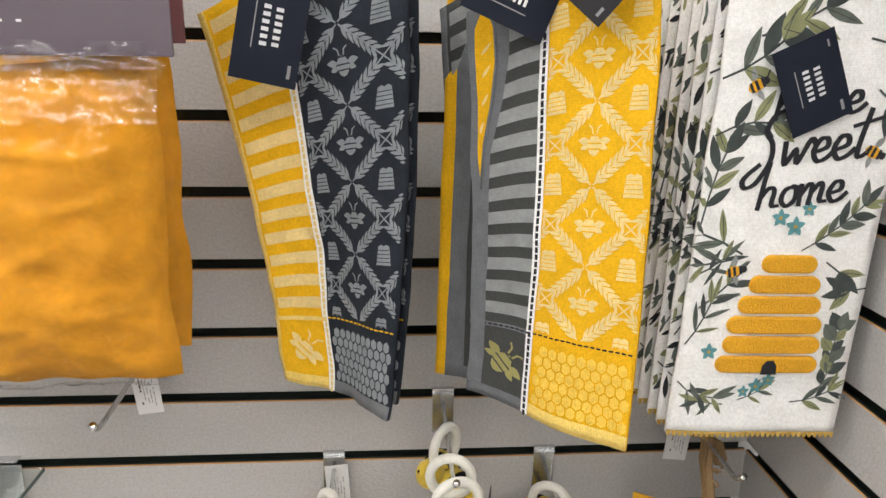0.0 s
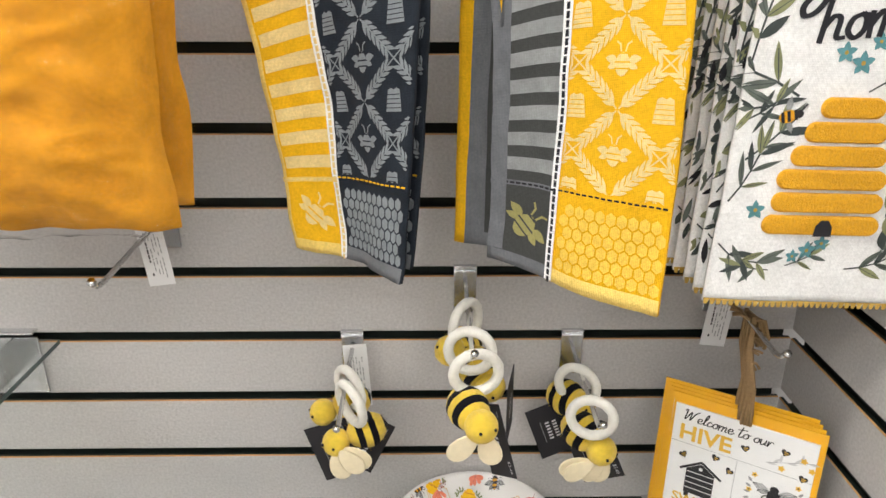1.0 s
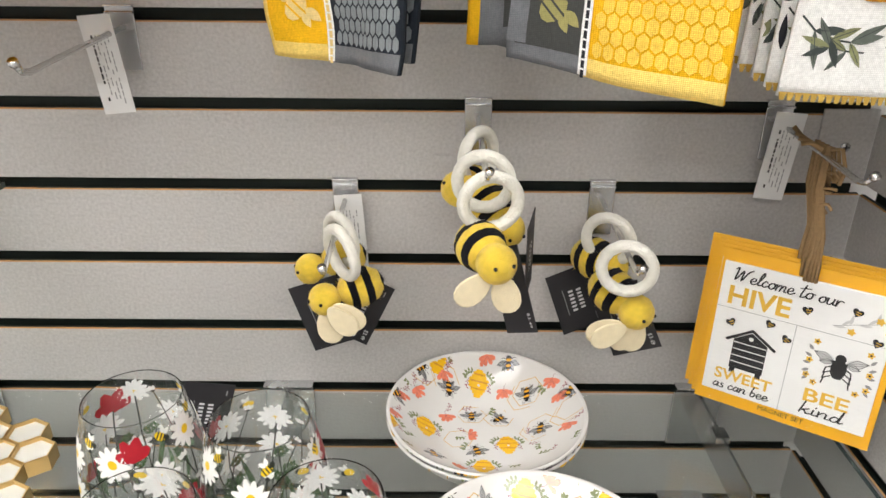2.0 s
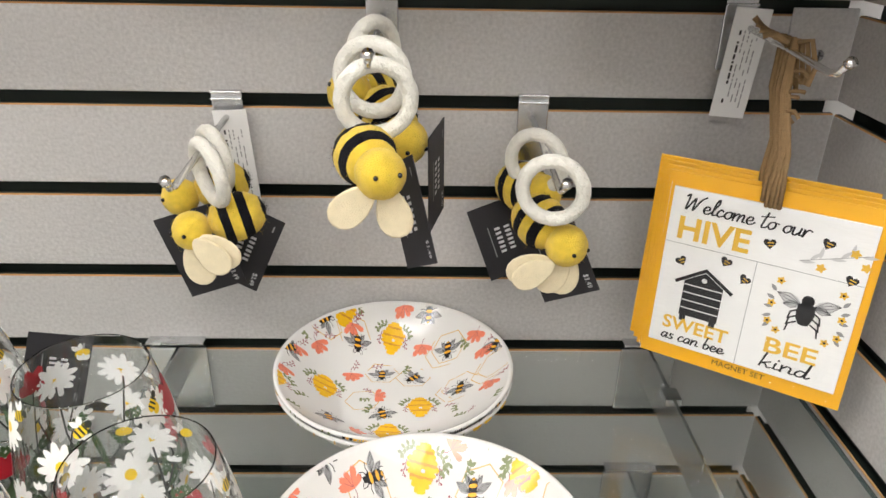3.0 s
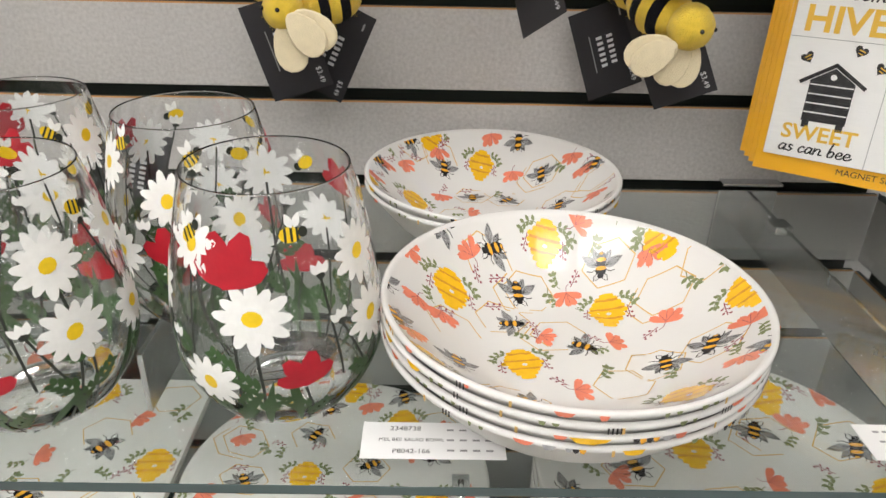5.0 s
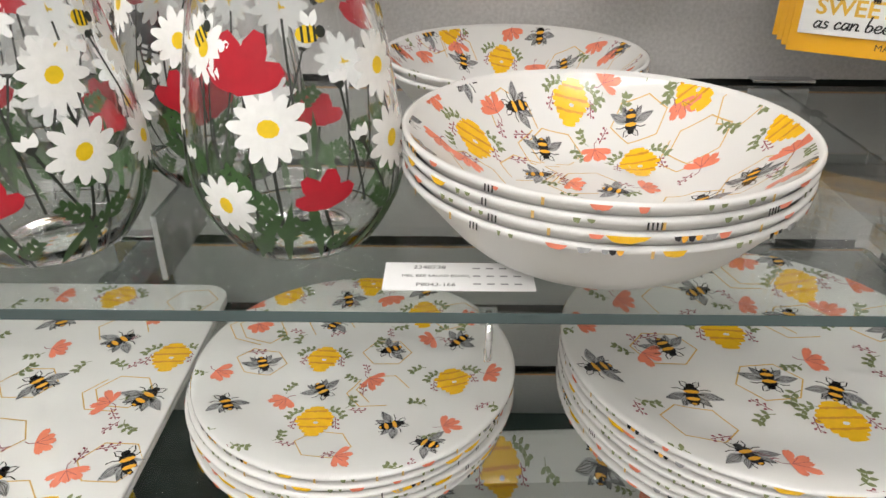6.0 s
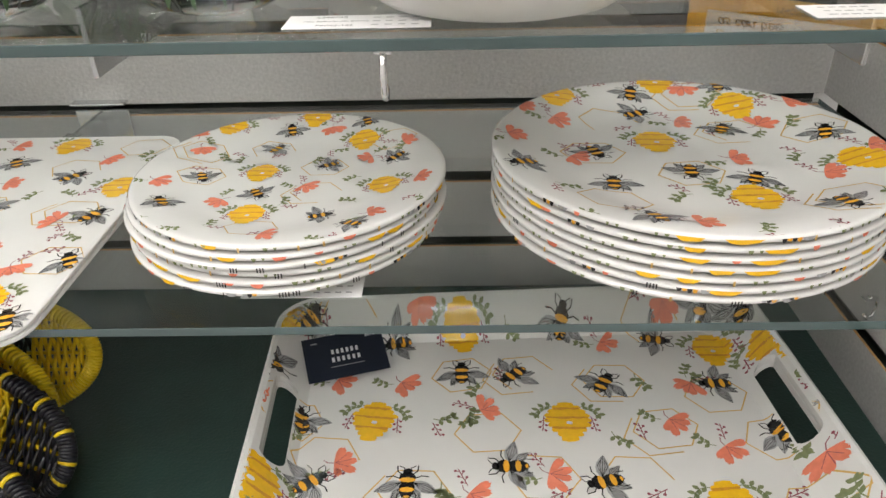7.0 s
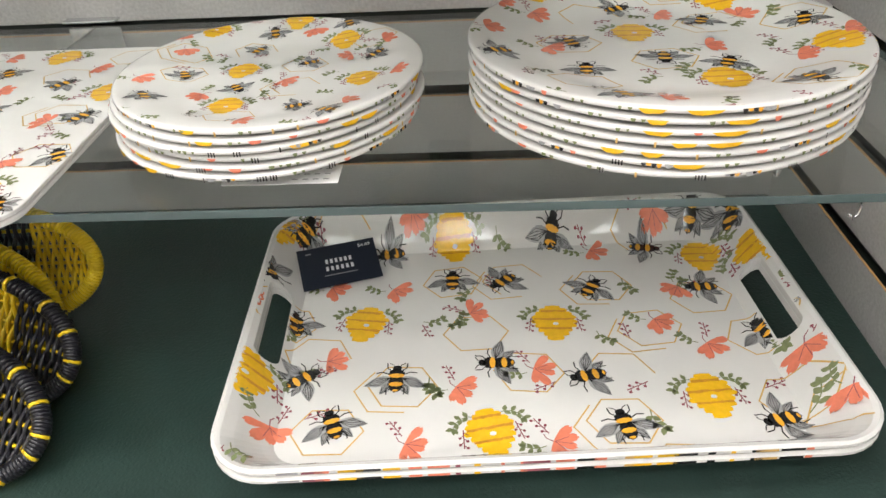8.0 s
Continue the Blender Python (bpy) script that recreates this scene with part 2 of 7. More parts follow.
    "cane_yellow": surface("yellow_woven_cord", (0.84, 0.60, 0.018), 0.32, vary=0.18, scale=60, bump=0.25, fine=400),
    "cane_black": surface("black_woven_cord", (0.014, 0.014, 0.020), 0.34, vary=0.3, scale=60, bump=0.25, fine=400),
    "gold_rim": surface("brushed_gold", (0.75, 0.52, 0.22), 0.3, metal=1.0, vary=0.1),
    "cell_white": surface("white_enamel_cell", (0.68, 0.67, 0.62), 0.25, vary=0.05, coat=0.4),
}


# ---- building helpers ----
def link_mesh(name, verts, faces, mats, parent=None, label="", smooth=True, index=None):
    me = bpy.data.meshes.new(name)
    me.from_pydata([tuple(v) for v in verts], [], faces)
    for m in mats:
        me.materials.append(M[m])
    if index is not None:
        me.polygons.foreach_set("material_index", index)
    if smooth:
        me.polygons.foreach_set("use_smooth", [True] * len(me.polygons))
    me.update()
    ob = new(name, me)
    if parent is not None:
        ob.parent = parent
    if label:
        tagged(ob, label)
    return ob


def part(name, bm, material, parent=None, label="", smooth=False):
    me = bpy.data.meshes.new(name)
    bmesh.ops.recalc_face_normals(bm, faces=bm.faces)
    bm.to_mesh(me)
    bm.free()
    for m in (material if isinstance(material, (list, tuple)) else [material]):
        me.materials.append(M[m])
    if smooth:
        me.polygons.foreach_set("use_smooth", [True] * len(me.polygons))
    ob = new(name, me)
    if parent is not None:
        ob.parent = parent
    if label:
        tagged(ob, label)
    return ob


def thing(name, at, label, category, group="", kind=""):
    ob = new(name)
    ob.empty_display_size = 0.02
    ob.matrix_basis = at if isinstance(at, Matrix) else Matrix.Translation(at)
    return tagged(ob, label, category, group, kind)


def box(bm, lo, hi, bevel=0.0, m=None):
    """A box from corner lo to corner hi, with bevelled edges."""
    made = bmesh.ops.create_cube(bm, size=1.0)["verts"]
    c, s = [(a + b) / 2 for a, b in zip(lo, hi)], [b - a for a, b in zip(lo, hi)]
    for v in made:
        v.co = Vector((c[0] + v.co.x * s[0], c[1] + v.co.y * s[1], c[2] + v.co.z * s[2]))
    if bevel:
        edges = list({e for v in made for e in v.link_edges})
        made = list({v for f in bmesh.ops.bevel(bm, geom=edges, offset=bevel, segments=2, affect="EDGES", profile=0.5)["faces"] for v in f.verts} |
                    {v for v in made if v.is_valid})
    if m is not None:
        bmesh.ops.transform(bm, matrix=m, verts=made)
    return made


def boxed(lo, hi, bevel=0.0, m=None):
    bm = bmesh.new()
    box(bm, lo, hi, bevel, m)
    return bm


def tube(points, radius, sides=8, closed=False, caps=True, wobble=0.0):
    """A round bar along points; radius a number or one per point."""
    pts = [Vector(p) for p in points]
    n = len(pts)
    rad = radius if isinstance(radius, (list, tuple)) else [radius] * n
    verts, faces = [], []
    up = Vector((0, 0, 1))
    prev = None
    for i, p in enumerate(pts):
        a = pts[(i + 1) % n] if closed or i < n - 1 else p
        b = pts[i - 1] if closed or i > 0 else p
        d = (a - b).normalized()
        if prev is None:
            side = d.cross(up)
            if side.length < 0.1:
                side = d.cross(Vector((1, 0, 0)))
        else:
            side = prev - d * prev.dot(d)
        side.normalize()
        prev = side
        other = d.cross(side)
        for k in range(sides):
            t = 2 * math.pi * k / sides
            r = rad[i] * (1 + wobble * math.sin(i * 2.1 + k * 3.3))
            verts.append(p + side * (math.cos(t) * r) + other * (math.sin(t) * r))
    for i in range(n if closed else n - 1):
        j = (i + 1) % n
        for k in range(sides):
            q = (k + 1) % sides
            faces.append((i * sides + k, i * sides + q, j * sides + q, j * sides + k))
    if caps and not closed:
        faces.append(tuple(range(sides))[::-1])
        faces.append(tuple((n - 1) * sides + k for k in range(sides)))
    return verts, faces


def bar(name, points, radius, material, parent=None, label="", sides=8, closed=False, wobble=0.0):
    v, f = tube(points, radius, sides, closed, True, wobble)
    return link_mesh(name, v, f, [material], parent, label)


def lathe(profile, seg=64, sx=1.0, sy=1.0):
    """A turned body from (r, z) pairs; r 0 at an end closes it."""
    verts, faces, rings = [], [], []
    for r, z in profile:
        if r < 1e-6:
            rings.append([len(verts)])
            verts.append(Vector((0, 0, z)))
        else:
            rings.append(list(range(len(verts), len(verts) + seg)))
            verts += [Vector((r * math.cos(2 * math.pi * k / seg) * sx, r * math.sin(2 * math.pi * k / seg) * sy, z)) for k in range(seg)]
    for a, b in zip(rings, rings[1:]):
        for k in range(seg):
            q = (k + 1) % seg
            if len(a) == 1:
                faces.append((a[0], b[q], b[k]))
            elif len(b) == 1:
                faces.append((a[k], a[q], b[0]))
            else:
                faces.append((a[k], a[q], b[q], b[k]))
    return verts, faces


def ease(u):
    u = min(1, max(0, u))
    return u * u * (3 - 2 * u)


# ---- flat artwork, laid on any surface ----
class Artwork:
    """Coloured flat shapes in metres, which lay() bends on to a surface given by a function of (x, y, lift)."""

    def __init__(self, lift=0.00025):
        self.tris, self.mats, self.lift = [], [], lift
        self.frame_at(0, 0)

    def frame_at(self, x, y, turn=0.0, size=1.0, skew=1.0):
        self.x, self.y, self.c, self.s, self.size, self.skew = x, y, math.cos(radians(turn)), math.sin(radians(turn)), size, skew
        return self

    def put(self, p):
        px, py = p[0] * self.size * self.skew, p[1] * self.size
        return (self.x + px * self.c - py * self.s, self.y + px * self.s + py * self.c)

    def poly(self, pts, mat, layer=1):
        pts = [self.put(p) for p in pts]
        k = self.slot(mat)
        cx, cy = sum(p[0] for p in pts) / len(pts), sum(p[1] for p in pts) / len(pts)
        for i in range(len(pts)):
            self.tris.append(((cx, cy), pts[i], pts[(i + 1) % len(pts)], k, layer))

    def slot(self, mat):
        if mat not in self.mats:
            self.mats.append(mat)
        return self.mats.index(mat)

    def blob(self, x, y, a, b, turn, mat, layer=1, n=12, rough=0.0, seed=0):
        t, c, s = 0, math.cos(radians(turn)), math.sin(radians(turn))
        pts = []
        for i in range(n):
            t = 2 * math.pi * i / n
            f = 1 + rough * math.sin(i * 2.7 + seed)
            px, py = a * f * math.cos(t), b * f * math.sin(t)
            pts.append((x + px * c - py * s, y + px * s + py * c))
        self.poly(pts, mat, layer)

    def leaf(self, x, y, length, width, turn, mat, layer=1):
        """A pointed leaf from its stalk at (x, y)."""
        c, s = math.cos(radians(turn)), math.sin(radians(turn))
        out = []
        for u, w in ((0, 0), (0.10, 0.20), (0.25, 0.41), (0.45, 0.5), (0.65, 0.42), (0.84, 0.23), (1, 0.01), (0.86, -0.17), (0.65, -0.38), (0.45, -0.47), (0.25, -0.40), (0.10, -0.21)):
            px, py = u * length, w * width
            out.append((x + px * c - py * s, y + px * s + py * c))
        self.poly(out, mat, layer)

    def line(self, pts, width, mat, layer=1):
        k = self.slot(mat)
        for a, b in zip(pts, pts[1:]):
            dx, dy = b[0] - a[0], b[1] - a[1]
            d = math.hypot(dx, dy) or 1
            nx, ny = -dy / d * width / 2, dx / d * width / 2
            ex, ey = dx / d * width * 0.3, dy / d * width * 0.3
            q = [self.put(p) for p in ((a[0] + nx - ex, a[1] + ny - ey), (b[0] + nx + ex, b[1] + ny + ey), (b[0] - nx + ex, b[1] - ny + ey), (a[0] - nx - ex, a[1] - ny - ey))]
            self.tris.append((q[0], q[1], q[2], k, layer))
            self.tris.append((q[0], q[2], q[3], k, layer))

    def bars(self, x, y, w, h, mat, layer=1):
        self.poly([(x - w / 2, y - h / 2), (x + w / 2, y - h / 2), (x + w / 2, y + h / 2), (x - w / 2, y + h / 2)], mat, layer)

    def words(self, body, x, y, size, mat, layer=2, shear=0.0, width=None, turn=0.0, weight=0.0):
        """Letters of the built-in font, centred on (x, y)."""
        cu = bpy.data.curves.new("letters", "FONT")
        cu.body, cu.size, cu.shear, cu.align_x, cu.align_y, cu.resolution_u = body, size, shear, "CENTER", "CENTER", 3
        cu.offset = weight
        ob = new("letters", cu)
        ev = ob.evaluated_get(bpy.context.evaluated_depsgraph_get())
        me = ev.to_mesh()
        co = [(v.co.x, v.co.y) for v in me.vertices]
        me.calc_loop_triangles()
        tri = [tuple(t.vertices) for t in me.loop_triangles]
        ev.to_mesh_clear()
        bpy.data.objects.remove(ob)
        bpy.data.curves.remove(cu)
        span = (max(p[0] for p in co) - min(p[0] for p in co)) or 1
        f = width / span if width else 1
        c, s, k = math.cos(radians(turn)), math.sin(radians(turn)), self.slot(mat)
        q = [self.put((x + p[0] * f * c - p[1] * s, y + p[0] * f * s + p[1] * c)) for p in co]
        for a, b, d in tri:
            self.tris.append((q[a], q[b], q[d], k, layer))

    def lay(self, name, surf, parent, longest=0.008, keep=None, label=""):
        verts, faces, idx = [], [], []

        def add(a, b, c, k, layer):
            e = [(math.dist(a, b), 0), (math.dist(b, c), 1), (math.dist(c, a), 2)]
            d, which = max(e)
            if d > longest:
                if which == 0:
                    m = ((a[0] + b[0]) / 2, (a[1] + b[1]) / 2)
                    add(a, m, c, k, layer), add(m, b, c, k, layer)
                elif which == 1:
                    m = ((c[0] + b[0]) / 2, (c[1] + b[1]) / 2)
                    add(a, b, m, k, layer), add(a, m, c, k, layer)
                else:
                    m = ((c[0] + a[0]) / 2, (c[1] + a[1]) / 2)
                    add(a, b, m, k, layer), add(m, b, c, k, layer)
                return
            if keep and not keep((a[0] + b[0] + c[0]) / 3, (a[1] + b[1] + c[1]) / 3):
                return
            i = len(verts)
            verts.extend(surf(p[0], p[1], self.lift * layer) for p in (a, b, c))
            faces.append((i, i + 1, i + 2))
            idx.append(k)

        for t in self.tris:
            add(*t)
        if not faces:
            return None
        return link_mesh(name, verts, faces, self.mats, parent, label, smooth=False, index=idx)


# brush script: strokes of each letter, in units of the small letters' height, and its advance
GLYPH = {}
GLYPH["h"] = 0.86, [[(0.08, 2.2), (0.03, 1.1), (0.0, 0.0)], [(0.0, 0.50), (0.28, 0.96), (0.54, 0.84), (0.55, 0.14), (0.84, 0.06)]]
GLYPH["o"] = 0.80, [[(0.50, 0.96), (0.14, 0.80), (0.05, 0.32), (0.32, 0.0), (0.60, 0.28), (0.58, 0.78), (0.42, 0.94), (0.84, 0.84)]]
GLYPH["m"] = 1.16, [[(-0.02, 0.96), (0.04, 0.0)], [(0.05, 0.50), (0.28, 0.95), (0.45, 0.80), (0.44, 0.0)], [(0.46, 0.50), (0.70, 0.95), (0.86, 0.80), (0.88, 0.12), (1.14, 0.06)]]
GLYPH["e"] = 0.74, [[(0.0, 0.38), (0.46, 0.56), (0.44, 0.90), (0.18, 0.94), (0.02, 0.46), (0.22, 0.02), (0.52, 0.08), (0.76, 0.36)]]
GLYPH["S"] = 1.10, [[(1.02, 1.95), (0.84, 2.32), (0.42, 2.15), (0.26, 1.55), (0.58, 1.0), (0.66, 0.25), (0.32, -0.62), (-0.08, -0.78), (-0.16, -0.38), (0.30, 0.15)]]
GLYPH["w"] = 1.12, [[(0.0, 0.96), (0.14, 0.05), (0.44, 0.62), (0.60, 0.05), (0.94, 0.96), (1.14, 0.78)]]
GLYPH["t"] = 0.62, [[(0.26, 1.95), (0.15, 0.22), (0.34, 0.0), (0.62, 0.24)], [(-0.20, 1.32), (0.84, 1.58)]]
GLYPH["W"] = 1.80, [[(-0.1, 1.8), (0.15, 2.0), (0.22, 0.1), (0.75, 1.7), (0.85, 0.1), (1.25, 1.5), (1.65, 2.1)]]
GLYPH["l"] = 0.50, [[(0.0, 0.30), (0.36, 1.6), (0.26, 2.15), (0.10, 1.4), (0.14, 0.10), (0.50, 0.22)]]
GLYPH["c"] = 0.66, [[(0.48, 0.80), (0.24, 0.96), (0.03, 0.46), (0.22, 0.02), (0.66, 0.30)]]
GLYPH["u"] = 0.86, [[(0.0, 0.95), (0.06, 0.15), (0.30, 0.02), (0.56, 0.50), (0.58, 0.95), (0.60, 0.12), (0.86, 0.16)]]
GLYPH["r"] = 0.62, [[(0.0, 0.90), (0.06, 0.0), (0.14, 0.60), (0.34, 0.95), (0.62, 0.84)]]
GLYPH["a"] = 0.82, [[(0.54, 0.84), (0.22, 0.95), (0.02, 0.36), (0.26, 0.02), (0.54, 0.50), (0.58, 0.90), (0.58, 0.12), (0.82, 0.14)]]
GLYPH["s"] = 0.62, [[(0.44, 0.84), (0.20, 0.94), (0.16, 0.60), (0.46, 0.34), (0.30, 0.02), (0.0, 0.10)]]
GLYPH["n"] = 0.86, [[(0.0, 0.95), (0.04, 0.0)], [(0.05, 0.50), (0.30, 0.95), (0.54, 0.80), (0.56, 0.12), (0.86, 0.12)]]
GLYPH["b"] = 0.78, [[(0.10, 2.1), (0.02, 0.6), (0.14, 0.04), (0.46, 0.14), (0.54, 0.66), (0.26, 0.92), (0.04, 0.60)]]
GLYPH["k"] = 0.82, [[(0.10, 2.1), (0.0, 0.0)], [(0.56, 0.94), (0.10, 0.50), (0.30, 0.46), (0.50, 0.04), (0.82, 0.14)]]
GLYPH["i"] = 0.44, [[(0.06, 0.92), (0.08, 0.12), (0.42, 0.14)], [(0.12, 1.38), (0.16, 1.46)]]
GLYPH["d"] = 0.90, [[(0.54, 0.80), (0.22, 0.92), (0.02, 0.36), (0.24, 0.02), (0.52, 0.40), (0.64, 2.1), (0.62, 0.14), (0.90, 0.30)]]
GLYPH[" "] = 0.50, []


def script(art, body, x, y, size, width, weight, mat, layer=2, turn=0.0, slant=0.22):
    """Brush lettering from (x, y) on its base line, drawn to the given width."""
    stretch = width / (size * sum(GLYPH[ch][0] for ch in body))
    art.frame_at(x, y, turn)
    at = 0.0
    for ch in body:
        step, strokes = GLYPH[ch]
        for pts in strokes:
            q = [pts[0]] + list(pts) + [pts[-1]]
            run = []
            for p0, p1, p2, p3 in zip(q, q[1:], q[2:], q[3:]):
                for k in range(6):
                    u = k / 6
                    run.append(tuple(0.5 * (2 * b + (c - a) * u + (2 * a - 5 * b + 4 * c - d) * u * u + (3 * b - a - 3 * c + d) * u ** 3) for a, b, c, d in zip(p0, p1, p2, p3)))
            run.append(pts[-1])
            run = [((at + px * stretch + py * slant) * size, py * size) for px, py in run]
            for i, (a, b) in enumerate(zip(run, run[1:])):
                down = abs(b[1] - a[1]) / (math.dist(a, b) or 1)
                art.line([a, b], weight * (0.72 + 0.5 * down), mat, layer)
        at += step * stretch
    art.frame_at(0, 0)


# motifs of the printed tableware, in metres at full size
def sprig(art, x, y, turn, size, mat="p_green", n=4, bend=14):
    px, py, a = x, y, turn
    pts = [(px, py)]
    for i in range(n):
        px, py = px + size * 0.24 * math.cos(radians(a)), py + size * 0.24 * math.sin(radians(a))
        pts.append((px, py))
        for side in (55, -55):
            art.leaf(px, py, size * 0.27, size * 0.17, a + side, mat, 2)
        a += bend
    art.leaf(px, py, size * 0.27, size * 0.15, a, mat, 2)
    art.line(pts, size * 0.035, mat, 2)


def berries(art, x, y, turn, size):
    a = radians(turn)
    art.line([(x, y), (x + size * math.cos(a), y + size * math.sin(a))], size * 0.05, "p_plum", 2)
    for i in range(5):
        u, side = 0.25 + 0.18 * i, 0.16 * (-1) ** i
        bx, by = x + size * (u * math.cos(a) - side * math.sin(a)), y + size * (u * math.sin(a) + side * math.cos(a))
        art.line([(x + size * (u - 0.15) * math.cos(a), y + size * (u - 0.15) * math.sin(a)), (bx, by)], size * 0.04, "p_plum", 2)
        art.blob(bx, by, size * 0.075, size * 0.075, 0, "p_plum", 2, 7)


def print_hive(art, x, y, size, turn=0.0):
    """Brushed yellow strokes with uneven ends, darker bands, and sprigs hung over both shoulders."""
    art.frame_at(x, y, turn, size)
    rnd = random.Random(int(x * 9000 + y * 5000))
    rows = ((-0.0225, 0.0070), (-0.0175, 0.0105), (-0.0125, 0.0140), (-0.0070, 0.0170), (-0.0015, 0.0190), (0.0040, 0.0180), (0.0090, 0.0150), (0.0135, 0.0115), (0.0170, 0.0070))
    for i, (cy, half) in enumerate(rows):
        lo, hi = half * rnd.uniform(0.92, 1.10), half * rnd.uniform(0.92, 1.10)
        art.poly([(-lo * 0.96, cy - 0.0026), (-lo * 0.3, cy - 0.0037), (hi * 0.4, cy - 0.0034), (hi * 0.98, cy - 0.0022), (hi * 1.04, cy + 0.0005), (hi * 0.90, cy + 0.0028), (0, cy + 0.0036), (-lo * 0.92, cy + 0.0027), (-lo * 1.03, cy)], "p_yellow", 2 + i % 2 * 0.4)
    for cy, half in ((-0.0105, 0.0145), (0.0015, 0.0175), (0.0125, 0.0110)):
        pts = [(half * (-1 + 2 * k / 9), cy + 0.0011 + rnd.uniform(-0.0003, 0.0005)) for k in range(10)]
        pts += [(half * (1 - 2 * k / 9), cy - rnd.uniform(0.0003, 0.0019)) for k in range(10)]
        art.poly(pts, "p_ochre", 3)
    art.blob(0.001, -0.0045, 0.0026, 0.0019, 0, "melamine", 3.5, 9, 0.1)
    for side in (1, -1):
        sprig(art, side * 0.009, 0.0140, 90 - side * 78, 0.023, n=4, bend=-side * 24)
        berries(art, side * 0.0200, 0.0030, -90 + side * 8, 0.017)


def print_bee(art, x, y, size, turn=0.0):
    """Seen from above, head towards its own y: banded body, veined pale wings swept back, six legs."""
    art.frame_at(x, y, turn, size)
    rnd = random.Random(int(x * 7000 + y * 3000))
    for side in (1, -1):
        lean = rnd.uniform(-9, 9)
        for rx, ry, length, width, a in ((0.0035, 0.001, 0.0265, 0.0125, 90 - side * 112 + lean), (0.0030, -0.003, 0.0190, 0.0100, 90 - side * 146 + lean)):
            art.leaf(side * rx, ry, length, width, a, "p_grey", 2 + 0.2 * (length < 0.02))
            c, sn = math.cos(radians(a)), math.sin(radians(a))
            for off, reach in ((-0.34, 0.78), (-0.17, 0.92), (0.02, 0.97), (0.20, 0.90), (0.36, 0.76)):
                w1, w2 = off * width, off * width * 0.9
                art.line([(side * rx + length * 0.06 * c, ry + length * 0.06 * sn), (side * rx + length * 0.5 * c - w1 * sn, ry + length * 0.5 * sn + w1 * c), (side * rx + length * reach * c - w2 * 0.5 * sn, ry + length * reach * sn + w2 * 0.5 * c)], 0.0005, "p_black", 2.7)
        art.line([(side * 0.003, 0.008), (side * 0.0085, 0.0125), (side * 0.0090, 0.0185)], 0.0010, "p_black", 2.4)
        art.line([(side * 0.005, 0.004), (side * 0.0120, 0.0075), (side * 0.0180, 0.0065)], 0.0010, "p_black", 2.4)
        art.line([(side * 0.004, -0.008), (side * 0.0080, -0.013), (side * 0.0075, -0.019)], 0.0009, "p_black", 2.4)
        art.line([(side * 0.001, 0.012), (side * 0.0035, 0.0165), (side * 0.0070, 0.0185)], 0.0008, "p_black", 2.4)
    art.blob(0, -0.0060, 0.0066, 0.0108, 0, "p_black", 3, 26, 0.06)
    art.blob(0, 0.0055, 0.0072, 0.0062, 0, "p_black", 3, 24, 0.08)
    art.blob(0, 0.0125, 0.0042, 0.0032, 0, "p_black", 3, 14, 0.06)
    art.blob(0, 0.0032, 0.0070, 0.0026, 0, "p_amber", 3.6, 22, 0.10)
    art.blob(0, -0.0072, 0.0062, 0.0026, 0, "p_amber", 3.6, 22, 0.10)
    art.blob(0, -0.0145, 0.0026, 0.0013, 0, "p_amber", 3.6, 14, 0.1)


def print_coral(art, x, y, size, turn=0.0):
    """A flower seen from its side: blunt ragged petals fanned towards its own x, with dark stamens."""
    art.frame_at(x, y, turn, size)
    rnd = random.Random(int(x * 8100 + y * 4700))
    for i, (a, l, w) in enumerate(((-74, 0.0170, 0.0070), (-42, 0.0215, 0.0085), (-8, 0.0185, 0.0080), (26, 0.0195, 0.0085), (62, 0.0205, 0.0085))):
        a, l = a + rnd.uniform(-6, 6), l * rnd.uniform(0.9, 1.1)
        c, sn = math.cos(radians(a)), math.sin(radians(a))
        shape = ((0, 0.06), (0.30, 0.30), (0.62, 0.50), (0.86, 0.46), (0.98, 0.24), (0.93, 0.08), (1.03, -0.06), (0.92, -0.24), (0.88, -0.40), (0.66, -0.50), (0.32, -0.30), (0, -0.06))
        art.poly([(-0.008 + u * l * c - v * w * sn, u * l * sn + v * w * c) for u, v in shape], "p_coral", 2 + i * 0.12)
    for a, l in ((-30, 0.013), (4, 0.015), (34, 0.013)):
        art.line([(-0.007, 0), (-0.008 + l * math.cos(radians(a)), l * math.sin(radians(a)))], 0.00045, "p_plum", 3)
    art.line([(-0.008, 0), (-0.0140, 0.0015), (-0.0170, 0.0050)], 0.0008, "p_plum", 2)
    if rnd.random() < 0.6:
        sprig(art, -0.013, -0.006, 215, 0.024, n=3, bend=-18)
    if rnd.random() < 0.6:
        berries(art, -0.013, 0.007, 140, 0.019)


def print_hexagon(art, x, y, size, turn=0.0, seed=0):
    """A thin gold hexagon, some with a part of a second one beside it."""
    art.frame_at(x, y, turn, size)
    r = 0.0265
    pts = [(r * 1.06 * math.cos(math.pi * k / 3), r * 0.92 * math.sin(math.pi * k / 3)) for k in range(7)]
    art.line(pts if seed % 4 else pts[:5], 0.0012, "p_gold", 1)
    if seed % 3 == 1:
        art.line([(p[0] - 0.010, p[1] - 0.006) for p in pts[2:6]], 0.0012, "p_gold", 1)
    a = (150, 30, -40)[seed % 3]
    sx, sy = 0.024 * math.cos(radians(a)), 0.020 * math.sin(radians(a))
    if seed % 2:
        sprig(art, sx, sy, a - 120, 0.027, n=3, bend=20)
    else:
        berries(art, -sx, -sy, a + 60, 0.019)


